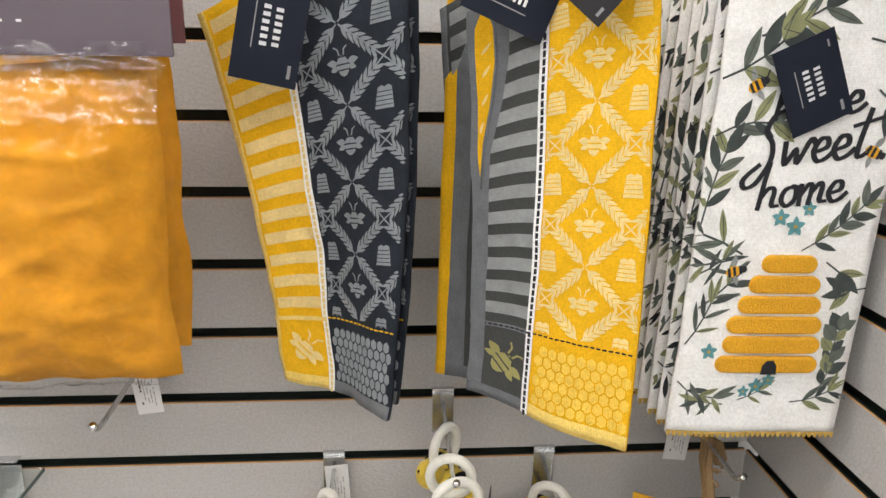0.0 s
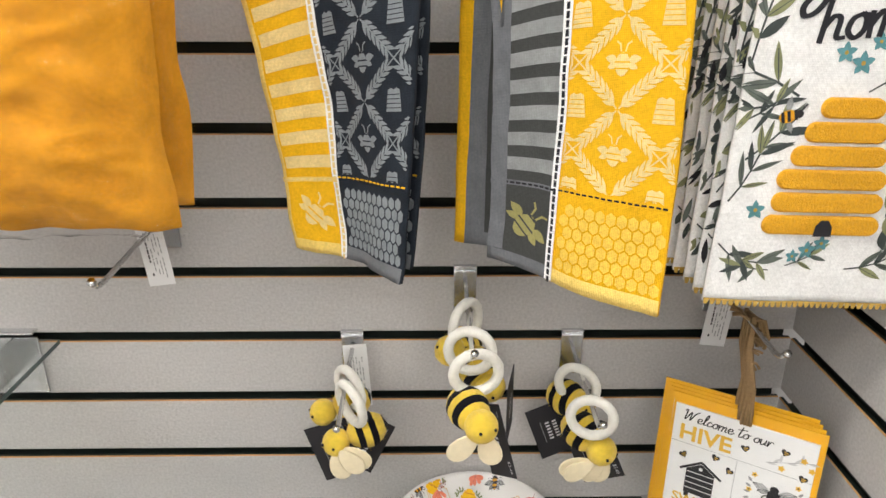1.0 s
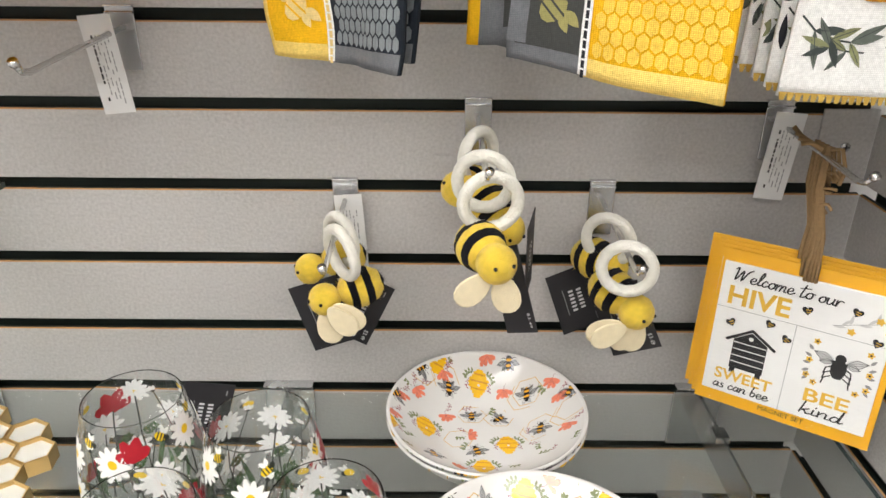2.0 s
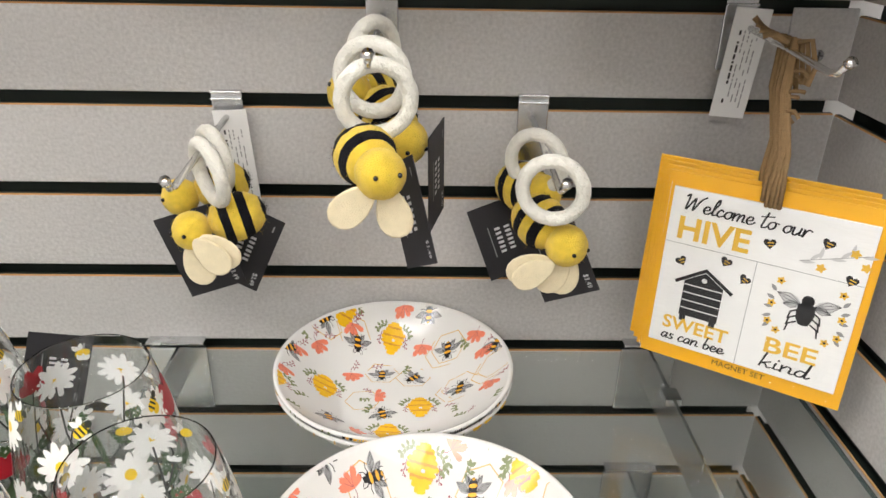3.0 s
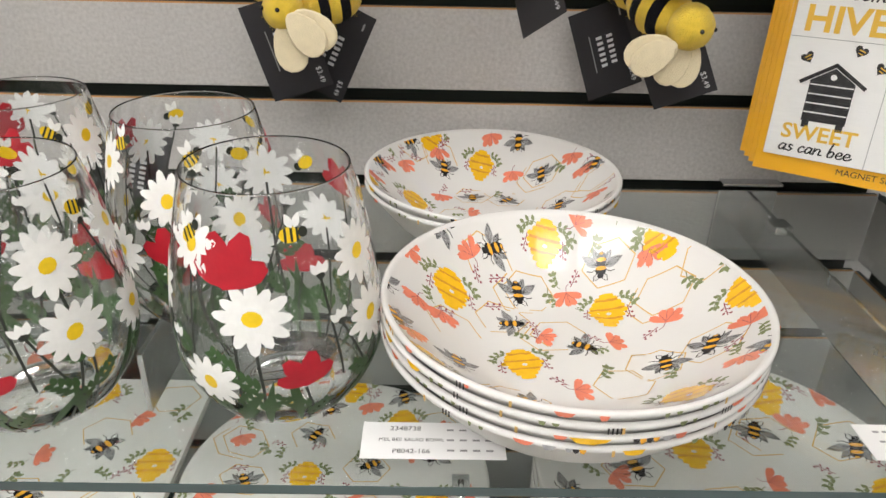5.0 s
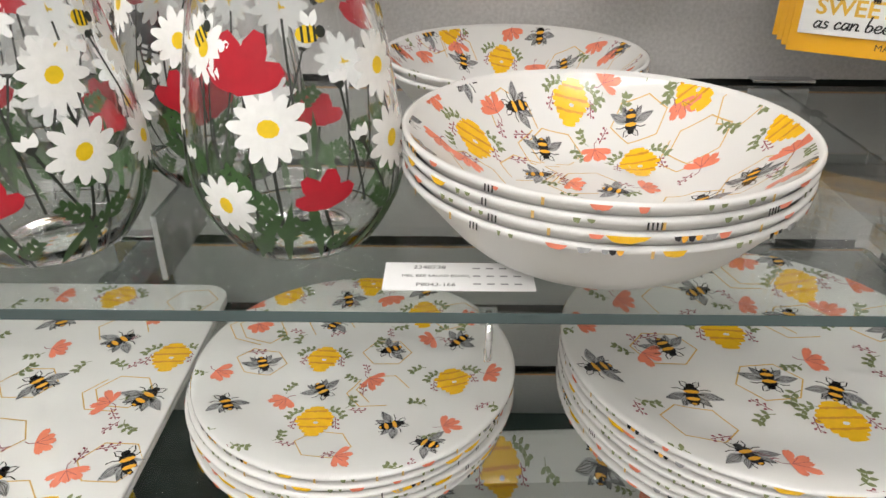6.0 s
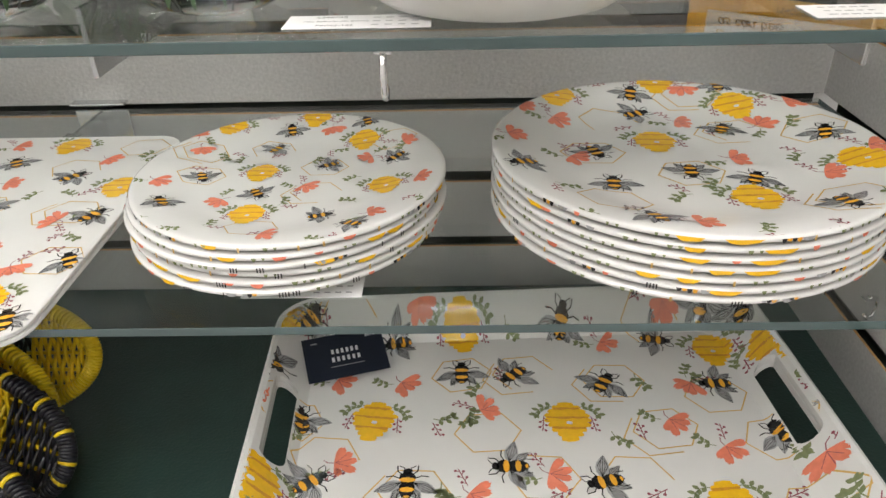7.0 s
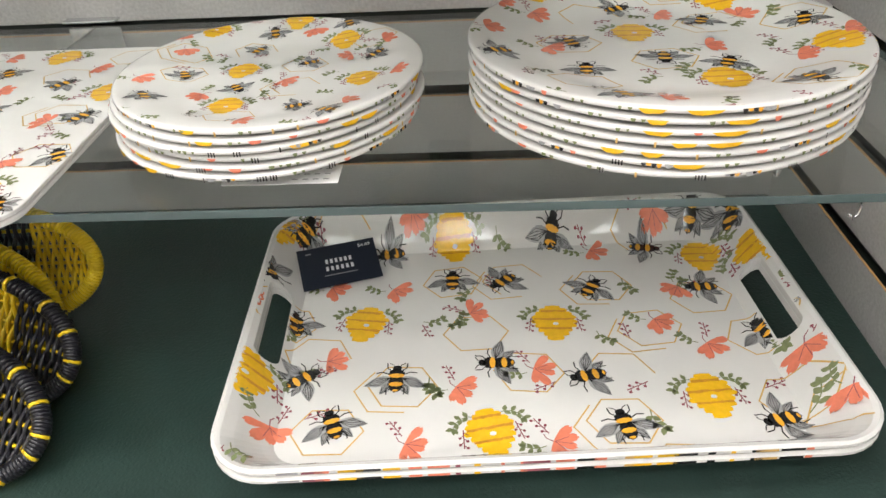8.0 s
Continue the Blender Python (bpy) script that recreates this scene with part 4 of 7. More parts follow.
def tray(at, printed):
    t = thing("serving_tray", at, "white melamine serving tray with cut-out handles and bee print", "tray", "stacked serving trays")
    w, h, run, rise = TRAY["w"], TRAY["h"], TRAY["run"], TRAY["rise"]
    rings = [rounded_ring(w - 0.004, h - 0.004, 0.018, 0), rounded_ring(w + 0.002, h + 0.002, 0.021, 0.001)]
    for u in (0.25, 0.5, 0.75, 1.0):
        rings.append(rounded_ring(w + run * u + 0.0028, h + run * u + 0.0028, 0.022 + run * u * 0.5, rise * (0.22 * ease(u) + 0.78 * u)))
    rings += [rounded_ring(w + run + 0.0060, h + run + 0.0060, 0.040, rise + 0.0008), rounded_ring(w + run + 0.0060, h + run + 0.0060, 0.040, rise + 0.0034),
              rounded_ring(w + run + 0.0035, h + run + 0.0035, 0.0375, rise + 0.0045)]
    for u in (1.0, 0.75, 0.5, 0.25, 0.0):
        rings.append(rounded_ring(w + run * u, h + run * u, 0.02 + run * u * 0.5, 0.003 + rise * (0.22 * ease(u) + 0.78 * u)))
    v, f = loft(rings)
    body = link_mesh("body", v, f, ["melamine"], t, smooth=False)
    cutter_bm = bmesh.new()
    for side in (1, -1):
        n = 16
        ring_lo = []
        for k in range(n):
            a = 2 * math.pi * k / n
            px = side * (w + run * 0.56) + 0.0085 * math.cos(a)
            py = 0.010 + (0.038 if math.sin(a) > 0 else -0.038) + 0.0085 * math.sin(a)
            ring_lo.append((px, py))
        lo = [cutter_bm.verts.new((x, y, -0.03)) for x, y in ring_lo]
        hi = [cutter_bm.verts.new((x, y, 0.09)) for x, y in ring_lo]
        cutter_bm.faces.new(lo[::-1]), cutter_bm.faces.new(hi)
        for k in range(n):
            cutter_bm.faces.new((lo[k], lo[(k + 1) % n], hi[(k + 1) % n], hi[k]))
    cutter = part("cutter", cutter_bm, "melamine")
    cutter.matrix_basis = at
    bo = body.modifiers.new("slots", "BOOLEAN")
    bo.operation, bo.object, bo.solver = "DIFFERENCE", cutter, "EXACT"
    dg = bpy.context.evaluated_depsgraph_get()
    cutme = bpy.data.meshes.new_from_object(body.evaluated_get(dg))
    body.modifiers.clear()
    body.data = cutme
    bpy.data.objects.remove(cutter)
    if printed:
        def surf(x, y, up):
            return (x, y, 0.003 + tray_height(x, y) + up + 0.0002)

        def solid(x, y):
            if abs(x) > w + run or abs(y) > h + run or math.hypot(max(0, abs(x) - (w - 0.02)), max(0, abs(y) - (h - 0.02))) > 0.02 + run + 0.006:
                return False
            return not (abs(abs(x) - (w + run * 0.56)) < 0.0098 and abs(y - 0.010) < 0.0475)
        tableware_art(TRAY_LAYOUT, 0.98).lay("printed_pattern", surf, t, 0.006, solid, "bees, yellow hives and coral flowers")

    def edge(x, y, up):
        return (x, -(h + run + 0.0062 + up), rise + y)
    art = Artwork(0.0002)
    rnd = random.Random(5)
    for k in range(26):
        art.frame_at(-0.17 + 0.0135 * k + rnd.uniform(-0.004, 0.004), 0)
        art.bars(0, 0.0021, rnd.uniform(0.002, 0.018), 0.0022, rnd.choice(("p_yellow", "p_coral", "p_gold", "p_black", "p_plum", "p_grey")), 1)
    art.lay("rim_print", edge, t, 0.02)
    return t


TRAY_LAYOUT = {
    "hive": [(-133, 24), (-53, 132), (29, 14), (-35, -102), (133, -77), (180, 98), (219, 70), (-217, -56), (-219, 133)],
    "bee": [(-196, 135, -26), (-220, 65, -153), (-116, 122, -263), (-56, 78, -3), (-10, 72, -234), (-194, 24, 13), (-179, -41, -56), (-105, -46, -3), (-151, -90, 19), (-25, -34, 87), (44, 133, -15), (132, 114, -104), (69, 57, -36), (166, 50, 87), (197, -14, 19), (214, 122, -27), (45, -53, -261), (63, -103, 9), (175, -106, -259), (182, 142, -19)],
    "coral": [(-90, 145, -69), (-162, 71, -29), (-105, 64, -34), (-36, 31, 19), (-155, -22, 9), (-52, -62, -29), (-194, -100, -71), (-90, -114, -17), (11, -45, -17), (85, 111, -25), (142, 46, -123), (118, 4, -48), (152, -29, -56), (209, -59, -93), (145, 138, -86), (16, -118, -17), (216, -112, -104), (-221, 24, -70)],
    "hexagon": [(-170, -17), (-100, -55), (-155, -97), (-39, 3), (-1, 75), (-56, 75), (0, -46), (78, 59), (130, 133), (162, 36), (107, -1), (193, -17), (70, -51), (63, -100), (193, -88), (216, -113), (-162, 138), (-202, 24), (99, -145)],
}
tray(pose(0.154, -0.2365, DECK + 0.0005, 0, 0, 2.8), False)
tray(pose(0.154, -0.236, DECK + 0.0075, 0, 0, 2.8), True)


# ---- swing tags and shelf labels ----
def hang_tag(at, w, h, mat, price, label, parent=None, name="swing_tag"):
    """A dark card with pale bars for its lettering and a price; it stands in its own x-z plane, face to -y."""
    if parent is None:
        t = thing(name, at, label, "tag", "swing tags")
        card = part("card", boxed((-w / 2, -0.0003, -h / 2), (w / 2, 0.0003, h / 2)), mat, t)
    else:
        t = card = part(name, boxed((-w / 2, -0.0003, -h / 2), (w / 2, 0.0003, h / 2)), mat, parent, label)
        card.matrix_basis = at
    art = Artwork(0.00015)
    tall = h > w
    long, wide = max(w, h), min(w, h)
    art.frame_at(0, 0, -90 if tall else 0)
    for k, (y, bw) in enumerate(((wide * 0.10, 0.36), (-wide * 0.08, 0.38))):
        for i in range(6):
            art.bars((i - 2.5) * long * bw / 6, y, long * bw / 6 * 0.55, wide * 0.105, "ink_white", 1)
    art.bars(0, -wide * 0.24, long * 0.42, wide * 0.018, "ink_grey", 1)
    art.bars(-long * 0.36, wide * 0.36, long * 0.08, wide * 0.03, "ink_grey", 1)
    if price:
        art.words(price, long * 0.36, wide * 0.36, wide * 0.12, "ink_white", 1)
    else:
        art.bars(long * 0.36, wide * 0.36, long * 0.12, wide * 0.05, "ink_grey", 1)
    art.lay("lettering", lambda x, y, up: (x, -0.0004 - up, y), t, 0.1)
    return t


def shelf_label(at, w, h, words, label):
    t = thing("shelf_label", at, label, "price label", "price labels")
    part("slip", boxed((-w / 2, -h / 2, 0), (w / 2, h / 2, 0.0003)), "paper", t)
    art = Artwork(0.00012)
    for body, x, y, size in words:
        art.words(body, x, y, size, "ink_black", 1)
    rnd = random.Random(3)
    for y in (h * 0.28, 0.0, -h * 0.28):
        for k in range(4):
            art.bars(w * (0.12 + 0.09 * k), y, w * 0.05, h * 0.05, "ink_grey", 1)
        for k in range(0 if words else 5):
            art.bars(w * (-0.36 + 0.075 * k), y, w * rnd.uniform(0.04, 0.065), h * 0.06, "ink_grey", 1)
    art.lay("lettering", lambda x, y, up: (x, y, 0.0003 + up), t, 0.1)
    return t


shelf_label(pose(0.0485, -0.332, SHELF1 + 0.0003), 0.066, 0.024, (("2348738", -0.013, 0.0075, 0.0042), ("MEL BEE SALAD BOWL", -0.010, 0.0, 0.0030), ("P8042-166", -0.010, -0.0075, 0.0040)), "white printed price slip on the glass shelf")
shelf_label(pose(0.283, -0.329, SHELF1 + 0.0003), 0.066, 0.024, (), "white printed price slip on the glass shelf")
shelf_label(pose(0.004, -0.323, SHELF2 + 0.0003), 0.068, 0.022, (), "white printed price slip under the small plates")
hang_tag(pose(-0.012, -0.150, DECK + 0.0245, -70, 0, 17), 0.074, 0.046, "card_navy", "$6.49", "dark swing tag with pale lettering lying in the tray")


# ---- stemless glasses painted with flowers ----
GLASS_H = 0.120


def glass_radius(z):
    """Outer radius of the glass at height z."""
    u = z / GLASS_H
    if u < 0.36:
        return 0.026 + (0.0490 - 0.026) * math.sin(math.pi / 2 * min(1, (u + 0.02) / 0.38)) ** 0.75
    return 0.0490 - 0.0125 * ((u - 0.36) / 0.64) ** 1.6


def daisy(art, x, y, size, seed=0, heart="paint_yellow"):
    art.frame_at(x, y, seed * 23, size, 1.0)
    n = 12
    for k in range(n):
        far = 0.0074 + 0.0010 * math.sin(k * 2.3 + seed)
        art.blob(far * math.cos(2 * math.pi * k / n), far * math.sin(2 * math.pi * k / n), 0.0060, 0.0024, 360 * k / n + 5 * math.sin(k * 1.7 + seed), "paint_white", 2 + 0.3 * (k % 3), 10)
    art.blob(0, 0, 0.0036, 0.0030, 0, heart, 4, 10)


def poppy(art, x, y, size, turn=0):
    """A cup of upright petals with a ragged top."""
    art.frame_at(x, y, turn, size)
    for a, far, ra, rb in ((24, 0.0085, 0.0075, 0.0046), (68, 0.0105, 0.0088, 0.0050), (112, 0.0100, 0.0088, 0.0050), (156, 0.0085, 0.0075, 0.0046)):
        art.blob(far * math.cos(radians(a)), -0.006 + far * math.sin(radians(a)), ra, rb, a, "paint_red", 2 + abs(a - 90) * 0.01, 16, 0.05, a)
    art.blob(0, -0.0035, 0.0078, 0.0052, 0, "paint_red", 3, 14, 0.05)


def tiny_bee(art, x, y, size, turn=0):
    art.frame_at(x, y, turn, size)
    art.blob(0, 0, 0.0050, 0.0032, 0, "paint_yellow", 5, 10)
    for k in (-0.0022, 0.0005, 0.0030):
        art.bars(k, 0, 0.0011, 0.0055, "paint_dark", 5.6)
    art.blob(0.0055, 0.0005, 0.0022, 0.0022, 0, "paint_dark", 5.6, 8)
    art.leaf(0.001, 0.0025, 0.0062, 0.0036, 115, "paint_white", 6)
    art.leaf(0.002, 0.0025, 0.0062, 0.0036, 65, "paint_white", 6)


def stalk(art, x, y, x1, y1, leaves=2):
    art.frame_at(0, 0)
    art.line([(x, y), ((x + x1) / 2 + 0.002, (y + y1) / 2), (x1, y1)], 0.0013, "paint_dark", 1)
    for k in range(leaves):
        u = 0.25 + 0.25 * k
        ax, ay, a = x + (x1 - x) * u, y + (y1 - y) * u, (48, 132)[k % 2] + 8 * k
        for j in range(4):
            bx, by = ax + 0.0036 * j * math.cos(radians(a)), ay + 0.0036 * j * math.sin(radians(a))
            for turn in (a + 42, a - 42):
                art.leaf(bx, by, 0.0078 - 0.0010 * j, 0.0032, turn, "paint_green", 1.4)


def painted_glass(at, turn):
    g = thing("stemless_glass", pose(*at, 0, 0, turn), "clear stemless glass painted with daisies, red poppies and bees", "glass", "painted glasses")
    zs = [GLASS_H * i / 26 for i in range(26)] + [GLASS_H - 0.0014, GLASS_H - 0.0005, GLASS_H]
    prof = [(0, 0.0015), (0.019, 0.0012), (0.022, 0.0), (0.0255, 0.0008)] + [(glass_radius(z), z) for z in zs[1:]]
    prof += [(glass_radius(GLASS_H) - 0.00035, GLASS_H + 0.0004)]
    prof += [(max(0.003, glass_radius(z) - 0.0014 + 0.0007 * (z / GLASS_H) ** 2 - 0.002 * max(0, 1 - z / 0.02)), z) for z in reversed(zs) if z > 0.006] + [(0.018, 0.0062), (0, 0.0056)]
    v, f = lathe(prof, 72)
    body = link_mesh("body", v, f, ["drink_glass"], g)
    body.visible_shadow = False
    art = Artwork(0.00010)
    scale = 0.046
    flowers = ((0.0, 0.070, 1.15), (1.14, 0.088, 1.05), (1.19, 0.057, 1.05), (-0.62, 0.098, 0.95), (-0.46, 0.036, 1.0), (-1.25, 0.072, 1.05), (2.05, 0.092, 1.05), (1.95, 0.052, 1.0),
               (2.75, 0.074, 1.1), (3.40, 0.100, 1.05), (3.65, 0.056, 1.05), (4.30, 0.086, 1.05))
    for i, (a, z, s) in enumerate(flowers):
        stalk(art, a * scale + 0.010 * math.sin(i * 2.0), 0.006, a * scale, z - 0.006, 2)
        daisy(art, a * scale, z, s * 1.06, i)
    for i, (a, z, s) in enumerate(((-0.20, 0.092, 1.15), (0.41, 0.042, 0.80), (2.40, 0.100, 0.9), (3.10, 0.046, 0.85), (4.30, 0.060, 1.0))):
        stalk(art, a * scale + 0.004 * math.sin(i), 0.004, a * scale, z - 0.008, 2)
        poppy(art, a * scale, z, s, 14 * math.sin(i * 1.3))
    for i, (a, z) in enumerate(((0.41, 0.104), (-0.66, 0.102), (1.6, 0.106), (2.9, 0.106), (3.7, 0.112), (4.6, 0.106))):
        tiny_bee(art, a * scale, z, 1.05, 40 * math.sin(i * 1.7))
    for i in range(16):
        art.frame_at(0, 0)
        art.leaf(0.0181 * i, 0.005, 0.036 + 0.014 * math.sin(i * 1.9), 0.0046, 80 + 26 * math.sin(i * 2.4), "paint_green", 1.2)
    for i, (a, z) in enumerate(((0.65, 0.085), (0.80, 0.062), (-0.95, 0.096), (-0.85, 0.052), (1.62, 0.100), (2.40, 0.070), (3.20, 0.080), (4.00, 0.070), (4.60, 0.100))):
        art.frame_at(a * scale, z, 20 * math.sin(i * 2.2), 1)
        art.line([(0.006, -0.050), (0.002, -0.020), (0, -0.002)], 0.0011, "paint_dark", 1)
        for dx, tilt in ((-0.0026, 120), (0.0, 90), (0.0026, 60)):
            art.leaf(dx * 0.4, 0, 0.0062, 0.0036, tilt, "paint_white", 2)
        art.blob(0, -0.0005, 0.0022, 0.0016, 0, "paint_dark", 2.4, 7, 0.2, i)

    def surf(x, y, up):
        a, r = x / scale, glass_radius(max(0.002, y)) + 0.0002 + up
        return (r * math.cos(a), r * math.sin(a), y)
    art.lay("painted_decoration", surf, g, 0.005, None, "white daisies, red poppies, green stalks")
    return g


GLASSES = [((-0.026, -0.293, SHELF1 + 0.0004), -90), ((-0.086, -0.215, SHELF1 + 0.0004), 25), ((-0.143, -0.302, SHELF1 + 0.0004), -105), ((-0.188, -0.190, SHELF1 + 0.0004), 150)]
for at, turn in GLASSES:
    painted_glass(at, turn)
for m in (pose(-0.172, -0.100, SHELF1 + 0.036, 0, 18, 20),):
    hang_tag(m, 0.045, 0.065, "card_dark", "", "dark swing tag hanging beside a painted glass")


# ---- honeycomb dish ----
def honeycomb_dish(at):
    d = thing("honeycomb_dish", at, "ivory honeycomb dish with thin gold cell rims, on glass", "dish")
    r, verts, faces = 0.0190, [], []
    for rr, z in ((r * 0.995, 0.0), (r * 0.995, 0.0150), (r * 0.975, 0.0160), (r * 0.91, 0.0160), (r * 0.89, 0.0125)):
        verts += [(rr * math.cos(math.pi / 6 + math.pi * k / 3), rr * math.sin(math.pi / 6 + math.pi * k / 3), z) for k in range(6)]
    for lvl in range(4):
        for k in range(6):
            q = (k + 1) % 6
            faces.append((lvl * 6 + k, lvl * 6 + q, lvl * 6 + 6 + q, lvl * 6 + 6 + k))
    faces.append(tuple(24 + k for k in range(6)))
    idx = [0] * 24 + [1]
    shared = None
    for row in range(-3, 4):
        for col in range(-3, 4):
            cx, cy = (col + 0.5 * (row % 2)) * r * 1.732, row * r * 1.5
            if math.hypot(cx, cy) > 0.092:
                continue
            if shared is None:
                ob = link_mesh("cell", verts, faces, ["gold_rim", "cell_white"], d, smooth=False, index=idx)
                shared = ob.data
            else:
                ob = new("cell", shared)
                ob.parent = d
            ob.location = (cx, cy, 0)
    return d


honeycomb_dish(pose(-0.398, -0.165, SHELF1 + 0.0005, 0, 0, 6))


# ---- display hooks ----
def peg_hook(x, k, length, name="peg_hook", label="chrome peg hook in a slat wall groove"):
    z = groove(k)
    h = thing(name, (x, 0, z), label, "hook", "peg hooks")
    bm = bmesh.new()
    box(bm, (-0.0122, -0.0032, -0.052), (0.0122, -0.0006, 0.002), 0.0008)
    box(bm, (-0.0122, -0.0060, 0.0012), (0.0122, 0.0120, 0.0032), 0.0006)
    box(bm, (-0.0122, -0.0062, -0.0042), (0.0122, -0.0030, -0.0022), 0.0006)
    part("back_plate", bm, "steel", h, "folded steel back plate")
    pts = [(0, -0.003, -0.016), (0, -length * 0.5, -0.0200), (0, -length * 0.90, -0.0240), (0, -length * 0.955, -0.0225), (0.001, -length, -0.0165)]
    bar("rod", pts, 0.0024, "chrome", h, "round chrome rod")
    bar("end_cap", [(0.001, -length, -0.0165), (0.0012, -length - 0.003, -0.0135)], [0.0034, 0.0036], "chrome", h)
    return h


peg_hook(-0.0445, 0, 0.155)
peg_hook(0.1965, 0, 0.152)
peg_hook(0.0780, -1, 0.155)
peg_hook(-0.228, -2, 0.172)
peg_hook(0.348, -1, 0.158)
for hx in (-0.31, -0.035, 0.13, 0.35):
    peg_hook(hx, -8, 0.17)


def paper_strip(at, label):
    t = thing("price_strip", at, label, "price label", "price labels")
    part("slip", boxed((-0.0130, -0.0003, -0.082), (0.0130, 0.0003, 0.0)), "paper", t)
    art = Artwork(0.00012)
    rnd = random.Random(9)
    for k in range(5):
        z = -0.016
        while z > -0.070:
            run = rnd.uniform(0.0015, 0.006)
            if rnd.random() < 0.75:
                art.bars(-0.0060 + 0.0032 * k, z - run / 2, 0.0016 if k == 0 else 0.0009, run, "ink_black" if k == 0 else "ink_grey", 1)
            z -= run + 0.0012
    art.lay("lettering", lambda x, y, up: (x, -0.0004 - up, y), t, 0.1)
    return t


paper_strip(pose(-0.2380, -0.030, 1.3790, 2, -5, 4), "white printed price strip hanging under the peg hook")
paper_strip(pose(0.3480, -0.026, 1.3020, 4, 3, -6), "white printed price strip hanging behind the magnet sets")
paper_strip(pose(-0.0420, -0.010, 1.2180, 4, -3, 2), "white printed price strip behind the felt bees")


def small_hook(at, label):
    h = thing("wire_hook", at, label, "hook")
    bar("wire", [(0, 0.006, 0.0), (0, -0.002, -0.001), (0, -0.004, -0.008), (0, -0.003, -0.017), (0, 0.001, -0.021), (0, 0.004, -0.017)], 0.0017, "chrome", h, sides=8)
    part("clip", boxed((-0.004, -0.002, -0.001), (0.004, 0.010, 0.0005), 0.0004), "chrome", h)
    return h


small_hook(pose(0.061, FRONT + 0.004, SHELF1 - 0.0066), "small chrome wire hook under the shelf's front edge")
small_hook(pose(SIDE - 0.004, -0.172, 0.732, 0, 0, 90), "small chrome hook on the side slat wall")


# ---- felt bee keyrings ----
def ball(radii, m, seg=20, rings=14, fuzz=0.0):
    verts, faces = [], []
    for i in range(rings + 1):
        t = math.pi * i / rings
        for k in range(seg):
            a = 2 * math.pi * k / seg
            q = Vector((radii[0] * math.cos(t), radii[1] * math.sin(t) * math.cos(a), radii[2] * math.sin(t) * math.sin(a)))
            if fuzz:
                q *= 1 + fuzz * (noise.noise(q * 260 + Vector((m[0][3], m[1][3], m[2][3])) * 90) + 0.6 * noise.noise(q * 700))
            verts.append(m @ q)
    for i in range(rings):
        for k in range(seg):
            q = (k + 1) % seg
            faces.append((i * seg + k, i * seg + q, (i + 1) * seg + q, (i + 1) * seg + k))
    return verts, faces


def wing_mesh(length, width, thick=0.0022):
    ring = []
    for k in range(18):
        a = 2 * math.pi * k / 18
        x = length * 0.5 * (1 + math.cos(a))
        ring.append((x, width * 0.5 * math.sin(a) * (0.62 + 0.38 * x / length)))
    n = len(ring)
    v = []
    for s, z in ((0.93, -thick / 2), (1.0, -thick * 0.2), (1.0, thick * 0.2), (0.93, thick / 2)):
        v += [(length / 2 + (x - length / 2) * s, y * s, z) for x, y in ring]
    f = [tuple(range(n))[::-1], tuple(range(3 * n, 4 * n))]
    for r in range(3):
        for k in range(n):
            q = (k + 1) % n
            f.append((r * n + k, r * n + q, r * n + n + q, r * n + n + k))
    return v, f


def fuzz(name, verts, faces, index, mats, parent, count, length, seed):
    """Loose fibres standing off a felt surface."""
    rnd = random.Random(seed)
    out, tris, idx = [], [], []
    for _ in range(count):
        k = rnd.randrange(len(faces))
        f = [Vector(verts[i]) for i in faces[k]]
        c = sum(f, Vector()) / len(f) + (f[0] - f[2]) * rnd.uniform(-0.4, 0.4)
        n = (f[2] - f[0]).cross(f[3] - f[1])
        if n.length < 1e-12:
            continue
        lean = Vector((rnd.uniform(-1, 1), rnd.uniform(-1, 1), rnd.uniform(-1, 1)))
        d = (n.normalized() * rnd.choice((1, -1)) + lean * 0.8).normalized()
        side = d.cross(lean).normalized() * 0.00011
        b = len(out)
        tip = c + d * length * rnd.uniform(0.4, 1.0)
        out += [c - side, c + side, tip + lean * length * 0.15]
        tris.append((b, b + 1, b + 2))
        idx.append(index[k] if index else 0)
    return tagged(link_mesh(name, out, tris, mats, parent, smooth=False, index=idx), kind="stuff")


